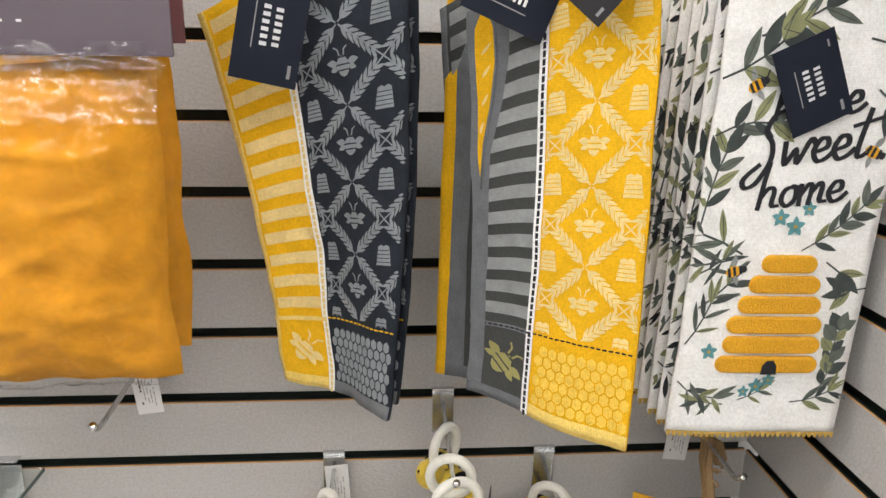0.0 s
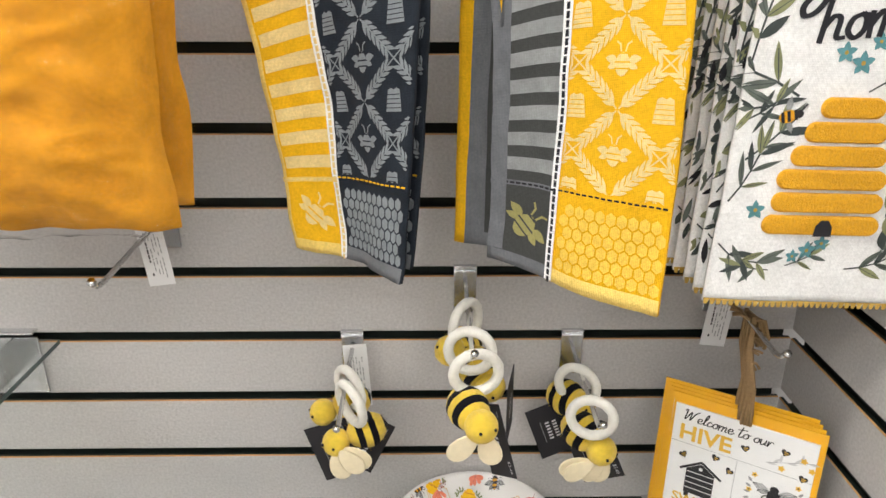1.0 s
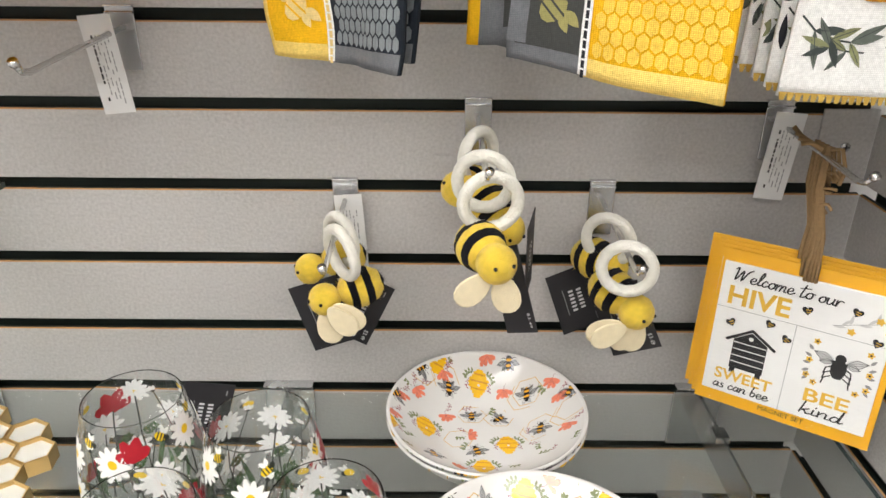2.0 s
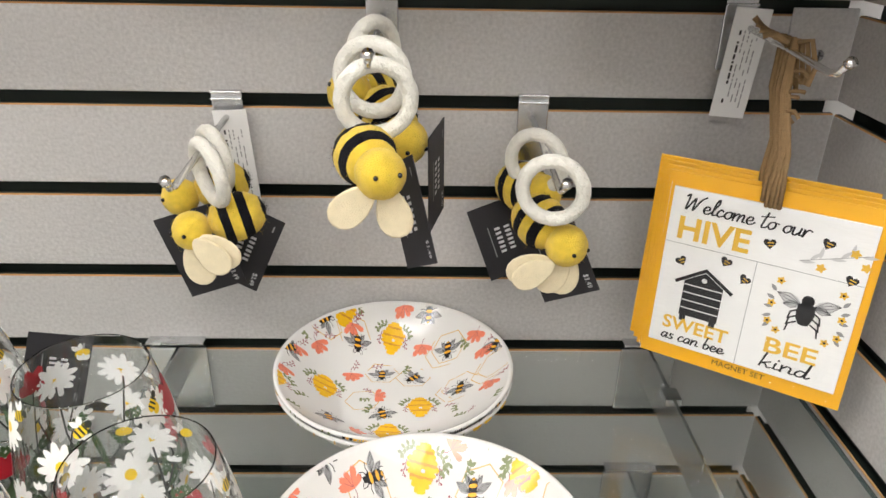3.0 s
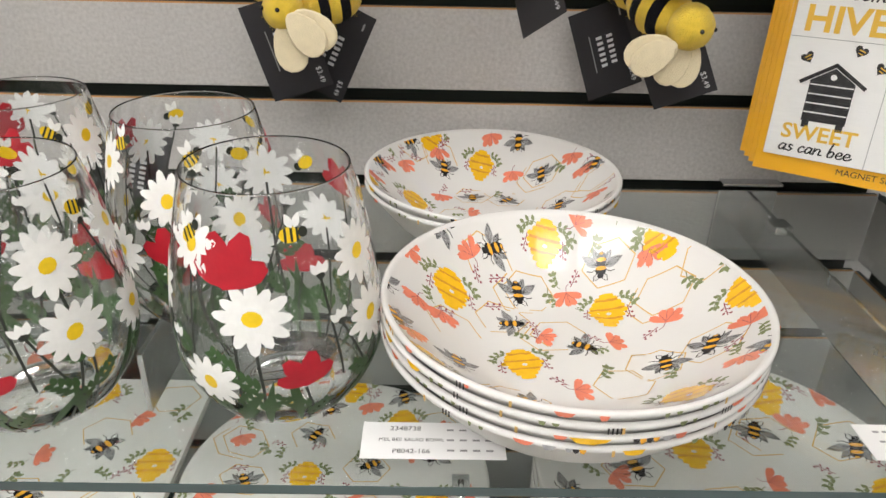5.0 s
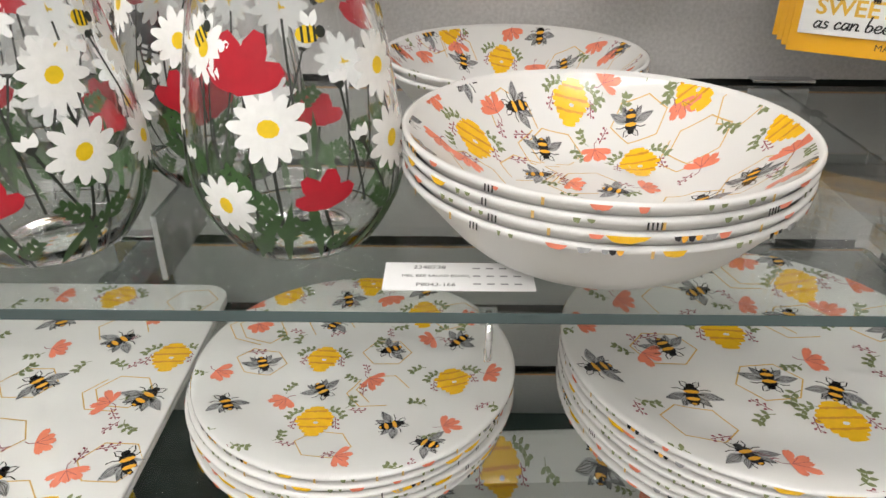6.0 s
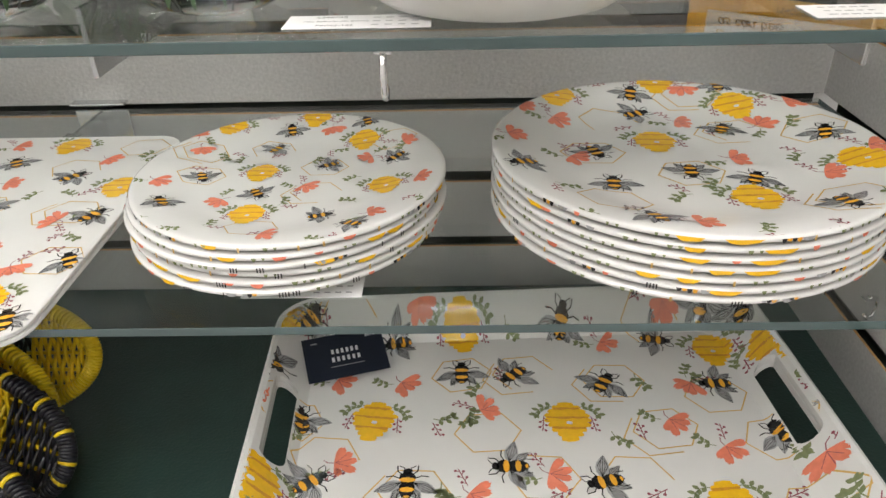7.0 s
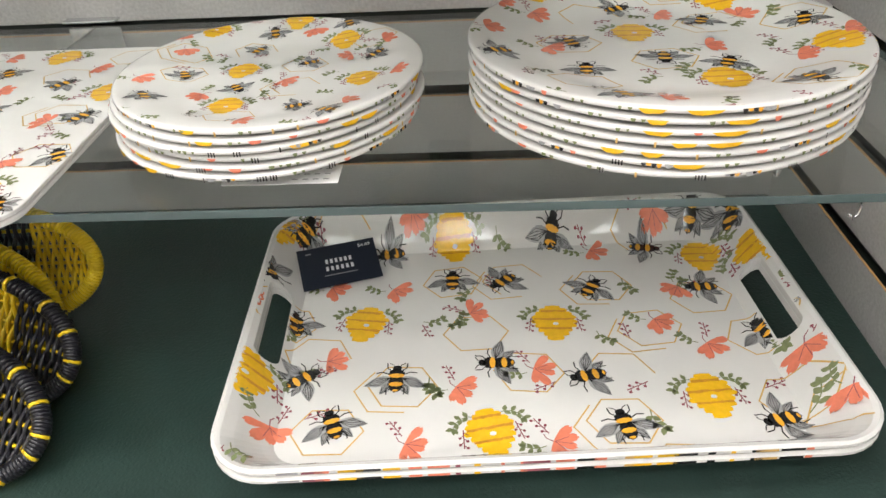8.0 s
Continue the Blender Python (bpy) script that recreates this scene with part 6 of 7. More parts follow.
def kitchen_towel(drape, colours, label, first, tape, stripe_start):
    t = thing("kitchen_towel", drape.at(drape.w / 2, 0), label, "towel", "hanging kitchen towels")
    off = -Vector(t.location)
    left, left_stripe, right, right_light, hem, left_hem, tape_base, tape_dash = colours
    mats = [left, right, hem, left_hem]
    mid = drape.u * drape.w

    def pick(x, y):
        if y < 0.013:
            return 2 if x > mid else 3
        if x < 0.007 and x < mid:
            return 3
        return 0 if x < mid else 1
    body = drape.sheet("cloth", t, mats, pick, edge_mat=1)
    body.location = off
    art = Artwork(0.00030)
    y = stripe_start
    while y < drape.h:
        art.frame_at(0, 0)
        art.bars((mid + 0.007) / 2, y, mid - 0.008, 0.0122, left_stripe, 1)
        y += 0.0242 if first else 0.0228
    woven_bee(art, (mid + 0.006) / 2, 0.044, 1.5, left_stripe if first else "c_olive", left, -42)
    dashes(art, (0.001, stripe_start - 0.018), (mid, stripe_start - 0.018), 0.0048, left_hem, tape_dash if not first else left_stripe)
    weave = Artwork(0.00030)
    edge, squeeze = mid + 0.006, 0.70 if first else 0.90
    wide = (drape.w - 0.002 - edge) / squeeze
    jacquard(weave, edge, edge + wide, 0.09, drape.h, 0.066, 0.118, right_light, right, 0.72 if first else 0.80)
    comb = Artwork(0.00030)
    honeycomb(comb, edge, edge + wide, 0.014, 0.078, 0.0058, right_light if first else "c_butter")
    tagged(comb.lay("woven_honeycomb", lambda x, y2, up: drape.at(edge + (x - edge) * squeeze, y2, up + 0.0003) + off, t, 0.006, lambda x, y2: edge - 0.001 < x < edge + wide), kind="stuff")
    weave.lay("woven_lattice", lambda x, y2, up: drape.at(edge + (x - edge) * squeeze, y2, up + 0.0003) + off, t, 0.006, lambda x, y2: edge - 0.001 < x < edge + wide and 0.087 < y2 < drape.h, "bees, hives and leafy lattice")
    dashes(art, (mid + 0.004, 0.083), (drape.w - 0.001, 0.083), 0.004, right, tape)
    dashes(art, (mid, 0.0), (mid, drape.h), 0.0074, tape_base, tape_dash, 0.0066)
    if not first and tape_dash == "w_ink" and drape.seed == 3:
        art.frame_at(0, 0)
        art.poly([(0.0005, 0.387), (0.029, 0.387), (0.0325, 0.365), (0.0310, 0.335), (0.0255, 0.295), (0.0175, 0.255), (0.0145, 0.215), (0.0005, 0.215)], "c_grey", 3)
        art.poly([(0.0005, 0.216), (0.0146, 0.216), (0.0140, 0.014), (0.0005, 0.014)], "c_grey", 3)
        art.poly([(0.0065, 0.370), (0.0105, 0.379), (0.0165, 0.377), (0.0205, 0.362), (0.0205, 0.335), (0.0165, 0.300), (0.0115, 0.265), (0.0085, 0.225), (0.0065, 0.260), (0.0055, 0.310), (0.0055, 0.350)], "c_yellow", 4)
        for lx, ly, a in ((0.010, 0.345, 40), (0.010, 0.325, 52), (0.009, 0.300, 62), (0.008, 0.275, 75)):
            art.leaf(lx, ly, 0.011, 0.0032, a, "c_cream", 5)
        rim = ((0.0080, 0.222), (0.0120, 0.264), (0.0172, 0.299), (0.0213, 0.334), (0.0213, 0.363), (0.0170, 0.379), (0.0105, 0.381), (0.0060, 0.371), (0.0048, 0.350), (0.0048, 0.310), (0.0060, 0.260), (0.0074, 0.222))
        bar("folded_hem", [drape.at(x, y2, 0.0018) + off for x, y2 in rim[:7]], 0.0013, "c_grey", t, "grey twill hem round the open fold", sides=8, wobble=0.1)
    ob = art.lay("woven_pattern", lambda x, y2, up: drape.at(x, y2, up + 0.0003) + off, t, 0.006, lambda x, y2: 0 < x < drape.w and 0 < y2 < drape.h, "woven stripes, bees and honeycomb")
    bar("hanging_loop", [drape.at(drape.w * 0.42, drape.h - 0.002) + off, drape.at(drape.w * 0.45, drape.h + 0.012, -0.004) + off, drape.at(drape.w * 0.48, drape.h - 0.002) + off], 0.0015, "c_white", t)
    return t


GREY_SET = ("c_yellow", "c_cream", "c_charcoal", "c_mist", "c_grey", "c_pale", "c_white", "c_cream")
GOLD_SET = ("c_slate", "c_silver", "c_yellow", "c_cream", "c_pale", "c_grey", "c_white", "w_ink")
LOW1 = ((-0.0825, -0.068, 1.355), (-0.0388, -0.092, 1.3535), (0.0185, -0.158, 1.357))
HIGH1 = ((-0.1395, -0.082, 1.696), (-0.081, -0.092, 1.728), (0.030, -0.160, 1.760))
for i in (1, 0):
    o = Vector((0.006, 0.020, 0.004)) * i
    d = Drape([Vector(p) + o for p in LOW1], [Vector(p) + o for p in HIGH1], 0.150, 0.405, 0.43, 0.0036, 1 + i, 0.008)
    kitchen_towel(d, GREY_SET, "yellow striped and charcoal woven kitchen towel, hanging folded", True, "c_yellow", 0.098)
LOW2 = ((0.0915, -0.112, 1.362), (0.1384, -0.151, 1.3555), (0.2137, -0.208, 1.3495))
HIGH2 = ((0.080, -0.132, 1.700), (0.141, -0.152, 1.735), (0.213, -0.190, 1.748))
for i in (1, 0):
    o = Vector((-0.018, 0.046, 0.004)) * i
    d = Drape([Vector(p) + o for p in LOW2], [Vector(p) + o for p in HIGH2], 0.158, 0.388, 0.38, 0.0032, 3 + i, 0.004)
    kitchen_towel(d, GOLD_SET, "grey striped and yellow woven kitchen towel with bees, hanging folded", False, "w_ink", 0.100)
back_low = ((0.0635, -0.082, 1.366), (0.0735, -0.088, 1.366), (0.105, -0.118, 1.372))
back_high = ((0.070, -0.082, 1.740), (0.080, -0.088, 1.740), (0.108, -0.118, 1.740))
d = Drape(back_low, back_high, 0.055, 0.374, 0.22, 0.0012, 7)
t = thing("kitchen_towel", d.at(0.027, 0), "grey and yellow woven kitchen towel hanging behind another", "towel", "hanging kitchen towels")
d.sheet("cloth", t, ["c_yellow", "c_grey", "c_slate"], lambda x, y: 0 if x < 0.012 else 1 if x < 0.033 or y < 0.015 else 2, 0.006, 14, 30).location = -Vector(t.location)
hang_tag(pose(-0.071, -0.141, 1.687, 6, 12, 8), 0.052, 0.088, "card_navy", "", "navy swing tag with pale lettering on a towel")
hang_tag(pose(0.112, -0.166, 1.714, 6, -68, 4), 0.050, 0.070, "card_navy", "", "navy swing tag with pale lettering on a towel")
hang_tag(pose(0.170, -0.197, 1.727, 6, 40, -14), 0.046, 0.060, "card_dark", "", "dark swing tag with pale lettering on a towel")


# ---- printed tea towels ----
def leafy(art, x, y, turn, size, mats, n=4, bend=10, seed=0, broad=0.30):
    """A twig with paired leaves of painterly, uneven shapes; each leaf carries a darker midrib."""
    art.frame_at(0, 0)
    a, px, py = turn, x, y
    rnd = random.Random(int(x * 9000 + y * 7000) + seed)
    for i in range(n):
        qx, qy = px + size * 0.30 * math.cos(radians(a)), py + size * 0.30 * math.sin(radians(a))
        art.line([(px, py), (qx, qy)], size * 0.030, "w_dark", 1)
        for s in (46, -46):
            tilt, long = a + s * rnd.uniform(0.6, 1.1), size * rnd.uniform(0.42, 0.62)
            art.leaf(qx, qy, long, long * broad * rnd.uniform(0.8, 1.15), tilt, mats[(i + (s > 0) + seed) % len(mats)], 1 + 0.2 * (i % 3))
            art.line([(qx, qy), (qx + long * 0.8 * math.cos(radians(tilt)), qy + long * 0.8 * math.sin(radians(tilt)))], size * 0.012, "w_dark", 2)
        px, py, a = qx, qy, a + bend
    art.leaf(px, py, size * 0.55, size * 0.55 * broad, a, mats[seed % len(mats)], 1.2)


def tea_flower(art, x, y, size):
    art.frame_at(x, y)
    for k in range(5):
        art.leaf(0, 0, size, size * 0.62, 72 * k + 20, "w_teal", 2)
    art.blob(0, 0, size * 0.2, size * 0.2, 0, "w_gold", 3, 7)


def embroidered_bee(art, x, y, size, turn):
    art.frame_at(x, y, turn, size)
    art.leaf(0.000, 0.003, 0.010, 0.0048, 70, "c_silver", 2)
    art.leaf(0.000, -0.003, 0.009, 0.0040, -80, "c_silver", 2)
    art.blob(0, 0, 0.0062, 0.0042, 0, "terry", 3, 10)
    for k in (-0.0035, 0.0005, 0.0050):
        art.bars(k, 0, 0.0021, 0.0070, "w_ink", 4)
    art.blob(0.0075, 0, 0.0026, 0.0028, 0, "w_ink", 4, 8)
    art.line([(0.008, 0.001), (0.0125, 0.005)], 0.0012, "w_ink", 4)


def tea_towel(o, front, seed):
    low = [Vector(p) + o for p in ((0.261, -0.176, 1.3495), (0.338, -0.179, 1.346), (0.4165, -0.176, 1.343))]
    high = [Vector(p) + o for p in ((0.275, -0.175, 1.728), (0.350, -0.177, 1.728), (0.429, -0.175, 1.728))]
    d = Drape(low, high, 0.156, 0.380, 0.5, 0.0012, seed)
    t = thing("tea_towel", d.at(0.078, 0), "white cotton tea towel with leaf wreath and hive, hanging stack", "towel", "stacked tea towels")
    off = -Vector(t.location)
    d.sheet("cloth", t, ["c_white"], lambda x, y: 0, 0.003, 20, 40).location = off
    art = Artwork(0.00025)
    W = ("w_leaf", "w_dark", "w_olive")
    wreath = Artwork(0.00025)
    for x, y, a, s, n, b, k, wide in ((0.004, 0.050, -42, 0.040, 3, 18, 0, 0.26), (0.046, 0.030, 178, 0.036, 2, -8, 1, 0.24), (0.060, 0.034, 20, 0.034, 2, 8, 1, 0.24), (0.110, 0.032, 8, 0.038, 3, 10, 1, 0.26),
                                      (0.004, 0.085, 58, 0.046, 3, 6, 1, 0.20), (0.012, 0.118, 40, 0.050, 2, 8, 0, 0.22), (0.042, 0.166, 152, 0.064, 2, 8, 1, 0.20), (0.040, 0.163, 196, 0.050, 2, -6, 0, 0.20),
                                      (0.003, 0.190, 84, 0.050, 4, -4, 2, 0.34), (0.004, 0.262, 28, 0.052, 3, -14, 0, 0.34), (0.002, 0.306, 24, 0.060, 3, 8, 1, 0.36), (0.030, 0.338, 18, 0.058, 3, 6, 2, 0.34),
                                      (0.094, 0.170, 32, 0.040, 5, 4, 2, 0.36), (0.118, 0.160, -34, 0.050, 1, -10, 2, 0.34), (0.156, 0.138, 190, 0.046, 1, 4, 2, 0.36), (0.130, 0.040, 62, 0.036, 2, 12, 0, 0.50),
                                      (0.138, 0.062, 92, 0.032, 4, -4, 0, 0.62), (0.118, 0.338, -12, 0.056, 3, -10, 0, 0.40), (0.132, 0.300, -40, 0.046, 2, -8, 2, 0.40), (0.004, 0.146, 30, 0.044, 2, 8, 0, 0.20)):
        if front or x < 0.05:
            leafy(wreath, x, y, a, s, W[k:] + W[:k], n, b, k, wide)
    wreath.lay("printed_pattern", lambda x, y, up: d.at(x, y, up + 0.0003) + off, t, 0.02, lambda x, y: 0.001 < x < 0.155 and 0.003 < y < 0.379 and (front or x < 0.06), "painted grey-green and olive leaves")
    if not front:
        rnd = random.Random(int(seed * 10) + 3)
        for _ in range(26):
            art.leaf(rnd.uniform(-0.004, 0.008), rnd.uniform(0.02, 0.36), rnd.uniform(0.012, 0.024), rnd.uniform(0.004, 0.007), rnd.uniform(20, 100), rnd.choice(("w_dark", "w_leaf", "w_olive", "w_ink")), 2.2)
    if front:
        motifs = []
        for x, y, s in ((0.075, 0.047, 0.008), (0.064, 0.042, 0.006), (0.086, 0.053, 0.007), (0.070, 0.197, 0.008), (0.084, 0.190, 0.009), (0.094, 0.205, 0.007), (0.026, 0.079, 0.008)):
            motifs.append(("printed_flower", Artwork(0.00025)))
            tea_flower(motifs[-1][1], x, y, s)
        for x, y, a in ((0.030, 0.301, 30), (0.137, 0.252, -20), (0.037, 0.151, 15)):
            motifs.append(("embroidered_bee", Artwork(0.00025)))
            embroidered_bee(motifs[-1][1], x, y, 1.15, a)
        for name, piece in motifs:
            piece.lay(name, lambda x, y, up: d.at(x, y, up + 0.0003) + off, t, 0.02, lambda x, y: 0.001 < x < 0.155)
        art.frame_at(0, 0)
        script(art, "home", 0.0500, 0.276, 0.0165, 0.072, 0.0036, "w_ink", 3, 6)
        script(art, "Sweet", 0.0370, 0.236, 0.0185, 0.098, 0.0038, "w_ink", 3, 8)
        script(art, "home", 0.0480, 0.204, 0.0165, 0.074, 0.0036, "w_ink", 3, 7)
    print_ob = art.lay("lettering" if front else "printed_edge", lambda x, y, up: d.at(x, y, up + 0.0003) + off, t, 0.02, lambda x, y: 0.001 < x < 0.155 and 0.003 < y < 0.379 and (front or x < 0.06), "black cursive lettering" if front else "grey-green leaf print")
    if print_ob and not front:
        tagged(print_ob, kind="stuff")
    if front:
        for k in range(6):
            half = (0.0470, 0.0440, 0.0420, 0.0365, 0.0315, 0.0245)[k]
            cx = (0.084, 0.0855, 0.085, 0.0865, 0.088, 0.0895)[k] - 0.004
            cy = 0.068 + 0.0180 * k
            verts, faces = [], []
            n = 40
            for lvl, s in ((0.0, 1.0), (0.0022, 0.96), (0.0034, 0.80)):
                for q in range(n):
                    a = 2 * math.pi * q / n
                    px = (half - 0.008) * (1 if math.cos(a) > 0 else -1) + 0.008 * math.cos(a) * s
                    py = 0.0078 * math.sin(a) * s
                    verts.append(d.at(cx + px, cy + py, lvl) + off)
            for lvl in range(2):
                for q in range(n):
                    r = (q + 1) % n
                    faces.append((lvl * n + q, lvl * n + r, lvl * n + n + r, lvl * n + n + q))
            faces.append(tuple(2 * n + q for q in range(n)))
            link_mesh("hive_band", verts, faces, ["terry"], t, "raised golden terry band", smooth=False)
        art = Artwork(0.0003)
        art.frame_at(0.0815, 0.0655)
        art.poly([(-0.0075, -0.005), (0.0075, -0.005), (0.0068, 0.003), (0.003, 0.008), (-0.003, 0.008), (-0.0068, 0.003)], "w_ink", 1)
        art.lay("hive_door", lambda x, y, up: d.at(x, y, up + 0.0056) + off, t, 0.02)
    art = Artwork(0.0004)
    for k in range(32):
        x = 0.0025 + 0.0049 * k
        art.frame_at(x, 0)
        art.poly([(-0.0026, 0.0032), (-0.0012, -0.0022), (0.0012, -0.0022), (0.0026, 0.0032)], "w_gold", 1)
    art.lay("edging", lambda x, y, up: d.at(min(0.156, max(0, x)), y, up + 0.0004) + off, t, 0.02, None, "golden scalloped edging")
    return t


for i in range(7, -1, -1):
    tea_towel(Vector((-0.0042 * i, 0.0125 * i, 0.0035 * i)), i == 0, i * 1.3)
hang_tag(pose(0.3425, -0.1845, 1.6515, 4, -25, 0), 0.050, 0.070, "card_navy", "", "navy swing tag with pale lettering on the tea towels")
bar_hold = thing("plastic_clip", (0.350, -0.174, 1.728), "small white plastic clip holding the tea towels", "clip")
part("strap", boxed((-0.006, -0.012, -0.010), (0.006, 0.095, 0.060), 0.002), "white_metal", bar_hold)


# ---- packed cushion covers ----
def pillow(at, w, h, thick, label, seed):
    p = thing("packed_cushion_cover", at, label, "cushion cover", "packed cushion covers")
    nx, ny = 64, 64

    def bulge(i, j, grow=0.0):
        u, v = 2 * i / nx - 1, 2 * j / ny - 1
        k = (max(0, 1 - abs(u) ** 3.5) * max(0, 1 - abs(v) ** 3.5)) ** 0.55
        wr = noise.noise(Vector((u * 2.2 + seed, v * 1.6, 1.3))) * 0.008 + noise.noise(Vector((u * 6 + seed, v * 4, 4.1))) * 0.0045 + noise.noise(Vector((u * 3 - v * 9, v * 12 + seed, 7.7))) * 0.0030 * max(0, -v) ** 1.5
        wr += 0.004 * (1 - abs(noise.noise(Vector((u * 2.1 + v * 1.5, v * 2.6 - u, seed + 2)))) * 2.2) ** 3 * (0.4 + 0.6 * (v < 0)) if grow == 0 else 0
        fold = 0.003 * math.exp(-((v + 0.80 + 0.07 * math.sin(u * 9 + seed)) / 0.06) ** 2) + 0.003 * math.exp(-((u - 0.86) / 0.05) ** 2)
        low = max(0.0, -v - 0.25) ** 1.3
        ridge = (1 - abs(noise.noise(Vector((u * 5.5 + 0.8 * v + seed, v * 2.0, 3.3)))) * 2.6)
        wr += 0.0105 * low * max(0.0, ridge) ** 2 - 0.004 * low
        wr += 0.0045 * max(0.0, 1 - abs(noise.noise(Vector((u * 1.6 + seed, v * 3.4 + 0.5 * u, 8.8)))) * 3.2) ** 2
        return k * (thick / 2 + wr + grow) - fold * k
    for name, mat, grow, scale, lab in (("cover", "linen", 0.0, 1.0, "amber linen cloth"), ("bag", "film_soft", 0.004, 1.045, "clear plastic bag")):
        verts, faces = [], []
        for side in ((-1, 1) if mat == "linen" else (-1,)):
            for j in range(ny + 1):
                for i in range(nx + 1):
                    sag = 0.005 * noise.noise(Vector((i * 0.085, j * 0.07, seed))) if grow == 0 else 0.002 * noise.noise(Vector((i * 0.42, j * 0.42, seed)))
                    x, z = (i / nx - 0.5) * w * scale + sag, (j / ny - 0.5) * h * scale + sag - 0.006 * (max(0.0, 1 - 2 * j / ny) ** 3) * (noise.noise(Vector((i * 0.16, 2.0, seed))) + 0.6 * (i / nx) ** 6)
                    y = side * (bulge(i, j, grow) + (0.002 * noise.noise(Vector((i * 0.35, j * 0.5, seed * 2))) if grow else 0))
                    verts.append((x, y, z))
        n = (nx + 1) * (ny + 1)
        for j in range(ny):
            for i in range(nx):
                a = j * (nx + 1) + i
                faces.append((a, a + 1, a + nx + 2, a + nx + 1))
                if mat == "linen":
                    faces.append((n + a + nx + 1, n + a + nx + 2, n + a + 1, n + a))
        ob = link_mesh(name, verts, faces, [mat], p, lab)
        if mat == "film_soft":
            ob.visible_shadow = False
    return p


def bag_neck(p, w, z0, z1, y):
    """The gathered, shiny top of the bag and the folded card over it."""
    verts, faces = [], []
    nx, ny = 120, 24
    for j in range(ny + 1):
        for i in range(nx + 1):
            x = -w / 2 + w * i / nx
            k = j / ny
            verts.append((x, y + (1 - k) * -0.018 - 0.011 * abs(noise.noise(Vector((i * 0.22 + j * 0.1, j * 0.16, 3.0)))) - 0.006 * noise.noise(Vector((i * 0.09 + j * 0.2, j * 0.4, 9.0))), z0 + (z1 - z0) * k))
    for j in range(ny):
        for i in range(nx):
            a = j * (nx + 1) + i
            faces.append((a, a + 1, a + nx + 2, a + nx + 1))
    ob = link_mesh("bag_neck", verts, faces, ["film"], p, "gathered shiny plastic")
    ob.visible_shadow = False


front_pack = pillow(pose(-0.3120, -0.178, 1.535, 1, 0, 2), 0.320, 0.246, 0.085, "amber linen cushion cover packed in a clear plastic bag", 2.0)
bag_neck(front_pack, 0.344, 0.086, 0.140, -0.026)
part("header_card", boxed((-0.160, -0.0295, 0.130), (0.183, -0.0275, 0.262), 0.0006), "card_purple", front_pack, "grey purple folded header card")
art = Artwork(0.0002)
for k in range(4):
    art.bars(0.02 + 0.012 * k + (0.03 if k > 1 else 0), 0.152, 0.0035, 0.0018, "ink_white", 1)
art.lay("header_lettering", lambda x, y, up: (x, -0.0297 - up, y), front_pack, 0.1)
rear_pack = pillow(pose(-0.3070, -0.112, 1.5420, 0, 0, 1), 0.300, 0.254, 0.060, "amber linen cushion cover packed in a bag behind another", 5.0)
part("header_card", boxed((-0.160, -0.0210, 0.131), (0.168, -0.0190, 0.262), 0.0006), "card_maroon", rear_pack, "maroon folded header card")


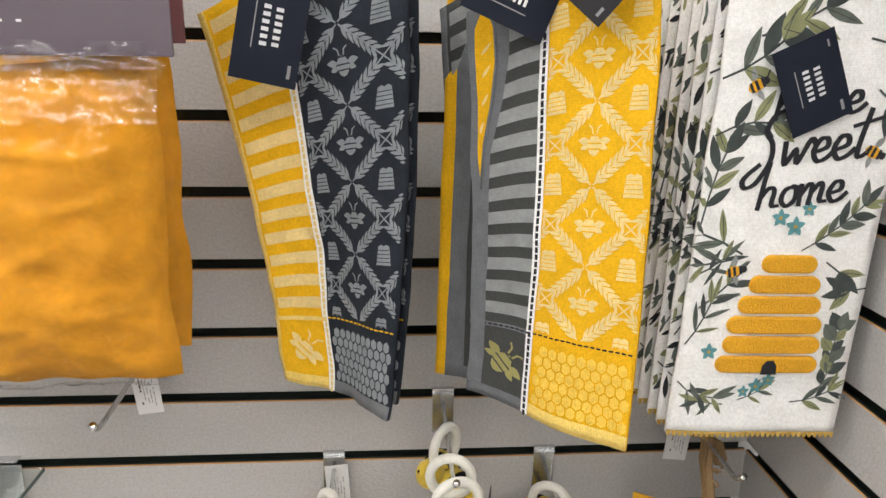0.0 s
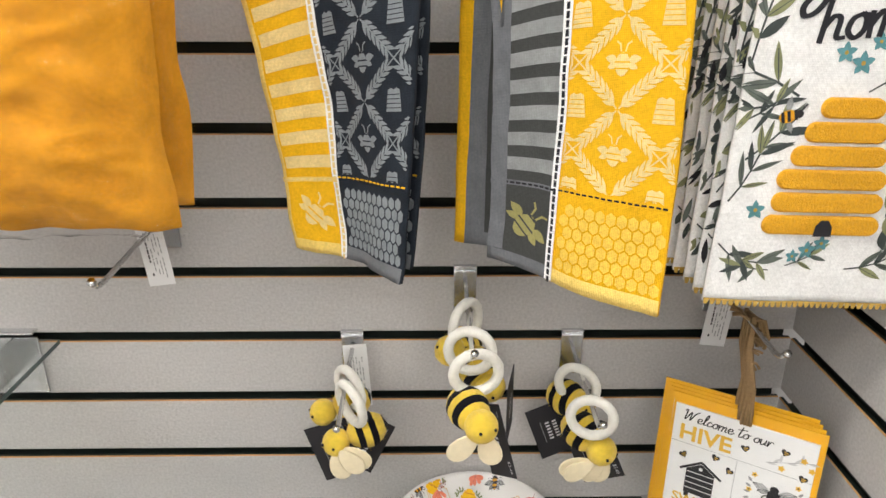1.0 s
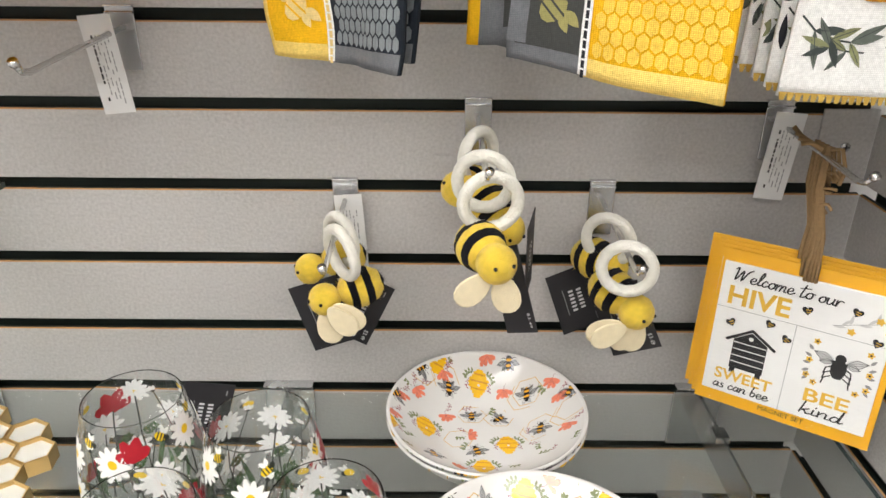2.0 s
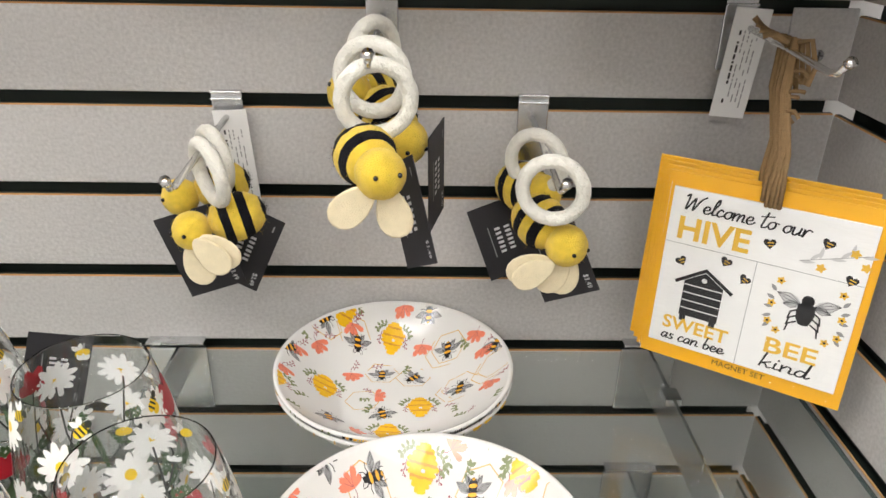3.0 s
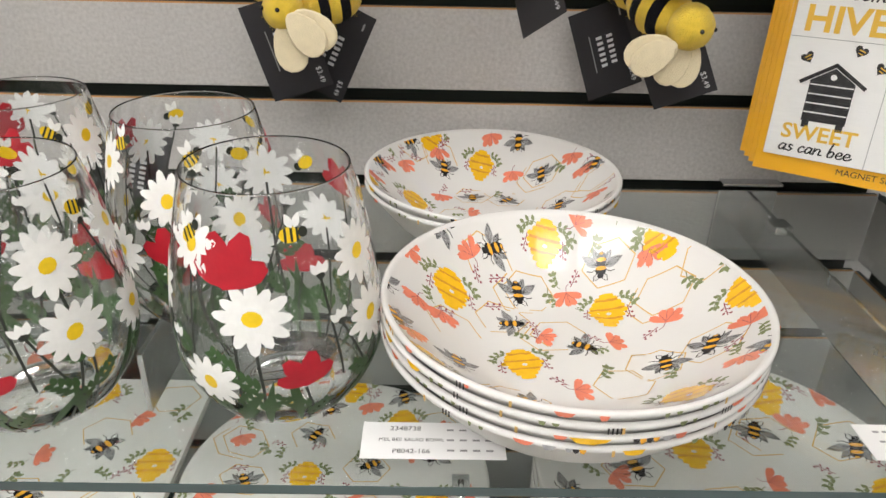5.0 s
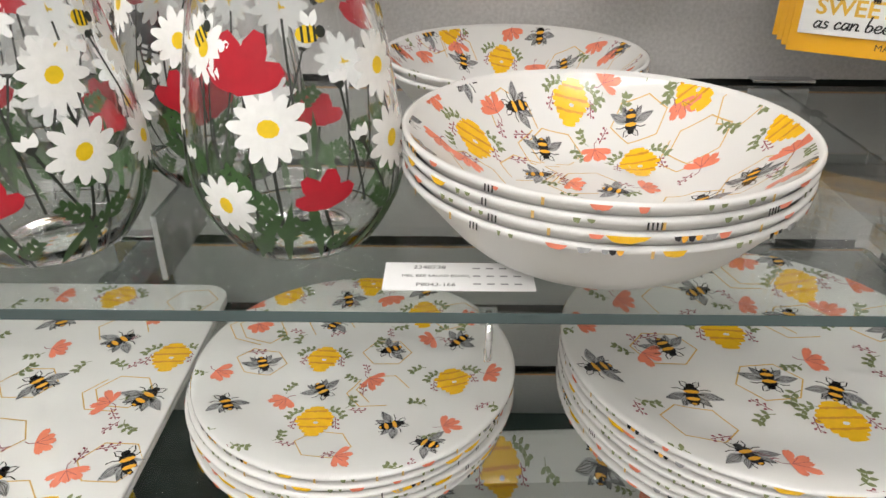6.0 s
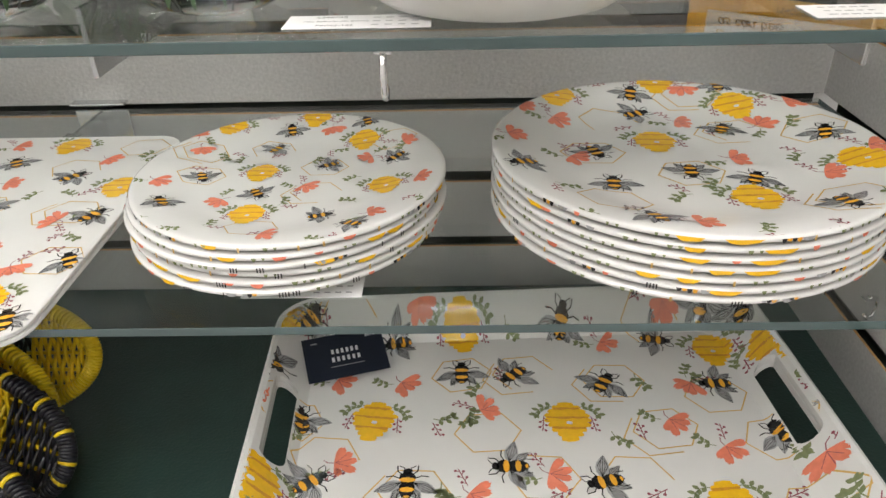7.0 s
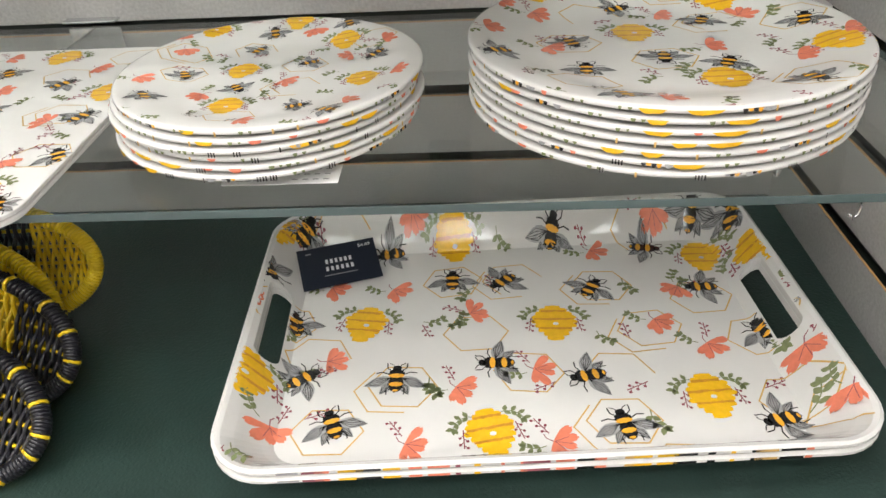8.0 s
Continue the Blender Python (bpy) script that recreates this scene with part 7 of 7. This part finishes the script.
# ---- woven baskets on the deck ----
def woven_basket(at, label, w, d, sink, zones, rim_mat, wrap_mat):
    """A shallow oval basket of woven cord: cords along its length over cross ribs, their colour changing along it, and a wrapped rim."""
    b = thing("woven_basket", at, label, "basket", "woven baskets")
    store = {"cane_yellow": ([], []), "cane_black": ([], [])}

    def add(mat, v, f):
        vs, fs = store[mat]
        o = len(vs)
        vs.extend(v)
        fs.extend(tuple(o + i for i in q) for q in f)

    def floor_at(x, y):
        return -sink * max(0.0, 1 - (x / w) ** 4 - (y / d) ** 4) ** 0.7

    def colour(x, y):
        wavy = x / w + y
        for limit, mat in zones:
            if wavy < limit:
                return mat
        return zones[-1][1]
    ribs = 7
    gap = 2 * d / ribs
    step = 0.0036
    count = int(w * 0.985 / step)
    for col in range(-count, count + 1):
        x = col * step
        half = d * math.sqrt(max(0.0, 1 - (x / w) ** 2)) * 0.985
        if half < 0.006:
            continue
        n = max(6, int(2 * half / (gap / 5)))
        pts = []
        for k in range(n + 1):
            y = -half + 2 * half * k / n
            pts.append((x + 0.0006 * math.sin(y * 210 + col), y, floor_at(x, y) + 0.0026 * math.cos(math.pi * y / gap + math.pi * col)))
        add(colour(x, 0.004 * math.sin(col * 1.3)), *tube(pts, 0.0019, 6))
    for k in range(ribs):
        y = d * (-1 + 2 * (k + 0.5) / ribs)
        half = w * math.sqrt(max(0.0, 1 - (y / d) ** 2)) * 0.98
        pts = [(half * (-1 + 2 * i / 14), y, floor_at(half * (-1 + 2 * i / 14), y)) for i in range(15)]
        add("cane_yellow", *tube(pts, 0.0018, 5))
    for mat, name in (("cane_yellow", "yellow_weave"), ("cane_black", "black_weave")):
        if store[mat][0]:
            tagged(link_mesh(name, *store[mat], [mat], b), kind="stuff")
    core = [(w * math.cos(2 * math.pi * k / 72), d * math.sin(2 * math.pi * k / 72), 0) for k in range(72)]
    bar("rim", core, 0.0046, rim_mat, b, "rim wrapped in cord", closed=True)
    wraps = {"main": ([], []), "accent": ([], [])}
    for k in range(150):
        a = 2 * math.pi * k / 150
        c = Vector((w * math.cos(a), d * math.sin(a), 0))
        out = Vector((math.cos(a) / w, math.sin(a) / d, 0)).normalized()
        along = Vector((-out.y, out.x, 0))
        ring = [c + out * (0.0054 * math.cos(t * math.pi / 4)) + Vector((0, 0, 0.0054 * math.sin(t * math.pi / 4))) + along * 0.0012 * math.sin(t * math.pi / 4) for t in range(8)]
        kind = "accent" if wrap_mat != rim_mat and k % 9 == 0 else "main"
        v, f = tube(ring, 0.0019, 5, True)
        if kind == "accent":
            link_mesh("rim_band", v, f, [wrap_mat], b)
            continue
        vs, fs = wraps[kind]
        o = len(vs)
        vs.extend(v)
        fs.extend(tuple(o + i for i in q) for q in f)
    for kind, mat in (("main", rim_mat), ("accent", wrap_mat)):
        if wraps[kind][0]:
            link_mesh("rim_wrapping", *wraps[kind], [mat], b)
    return b


BEE_ZONES = ((-0.4, "cane_yellow"), (0.46, "cane_black"), (2, "cane_yellow"))
DARK_END = ((-0.3, "cane_black"), (0.36, "cane_yellow"), (2, "cane_black"))
woven_basket(pose(-0.322, -0.196, DECK + 0.062, 66, 0, 2), "shallow oval yellow and black woven basket propped upright", 0.106, 0.052, 0.010, BEE_ZONES, "cane_yellow", "cane_yellow")
woven_basket(pose(-0.345, -0.232, DECK + 0.060, 60, 10, -6), "shallow oval yellow woven basket propped behind another", 0.112, 0.056, 0.014, BEE_ZONES, "cane_yellow", "cane_yellow")
woven_basket(pose(-0.305, -0.275, DECK + 0.052, 54, 8, -8), "oval woven basket with a black wrapped rim", 0.106, 0.056, 0.026, DARK_END, "cane_black", "cane_yellow")
woven_basket(pose(-0.300, -0.340, DECK + 0.046, 46, 8, -10), "oval woven basket with a black wrapped rim", 0.108, 0.056, 0.026, DARK_END, "cane_black", "cane_yellow")
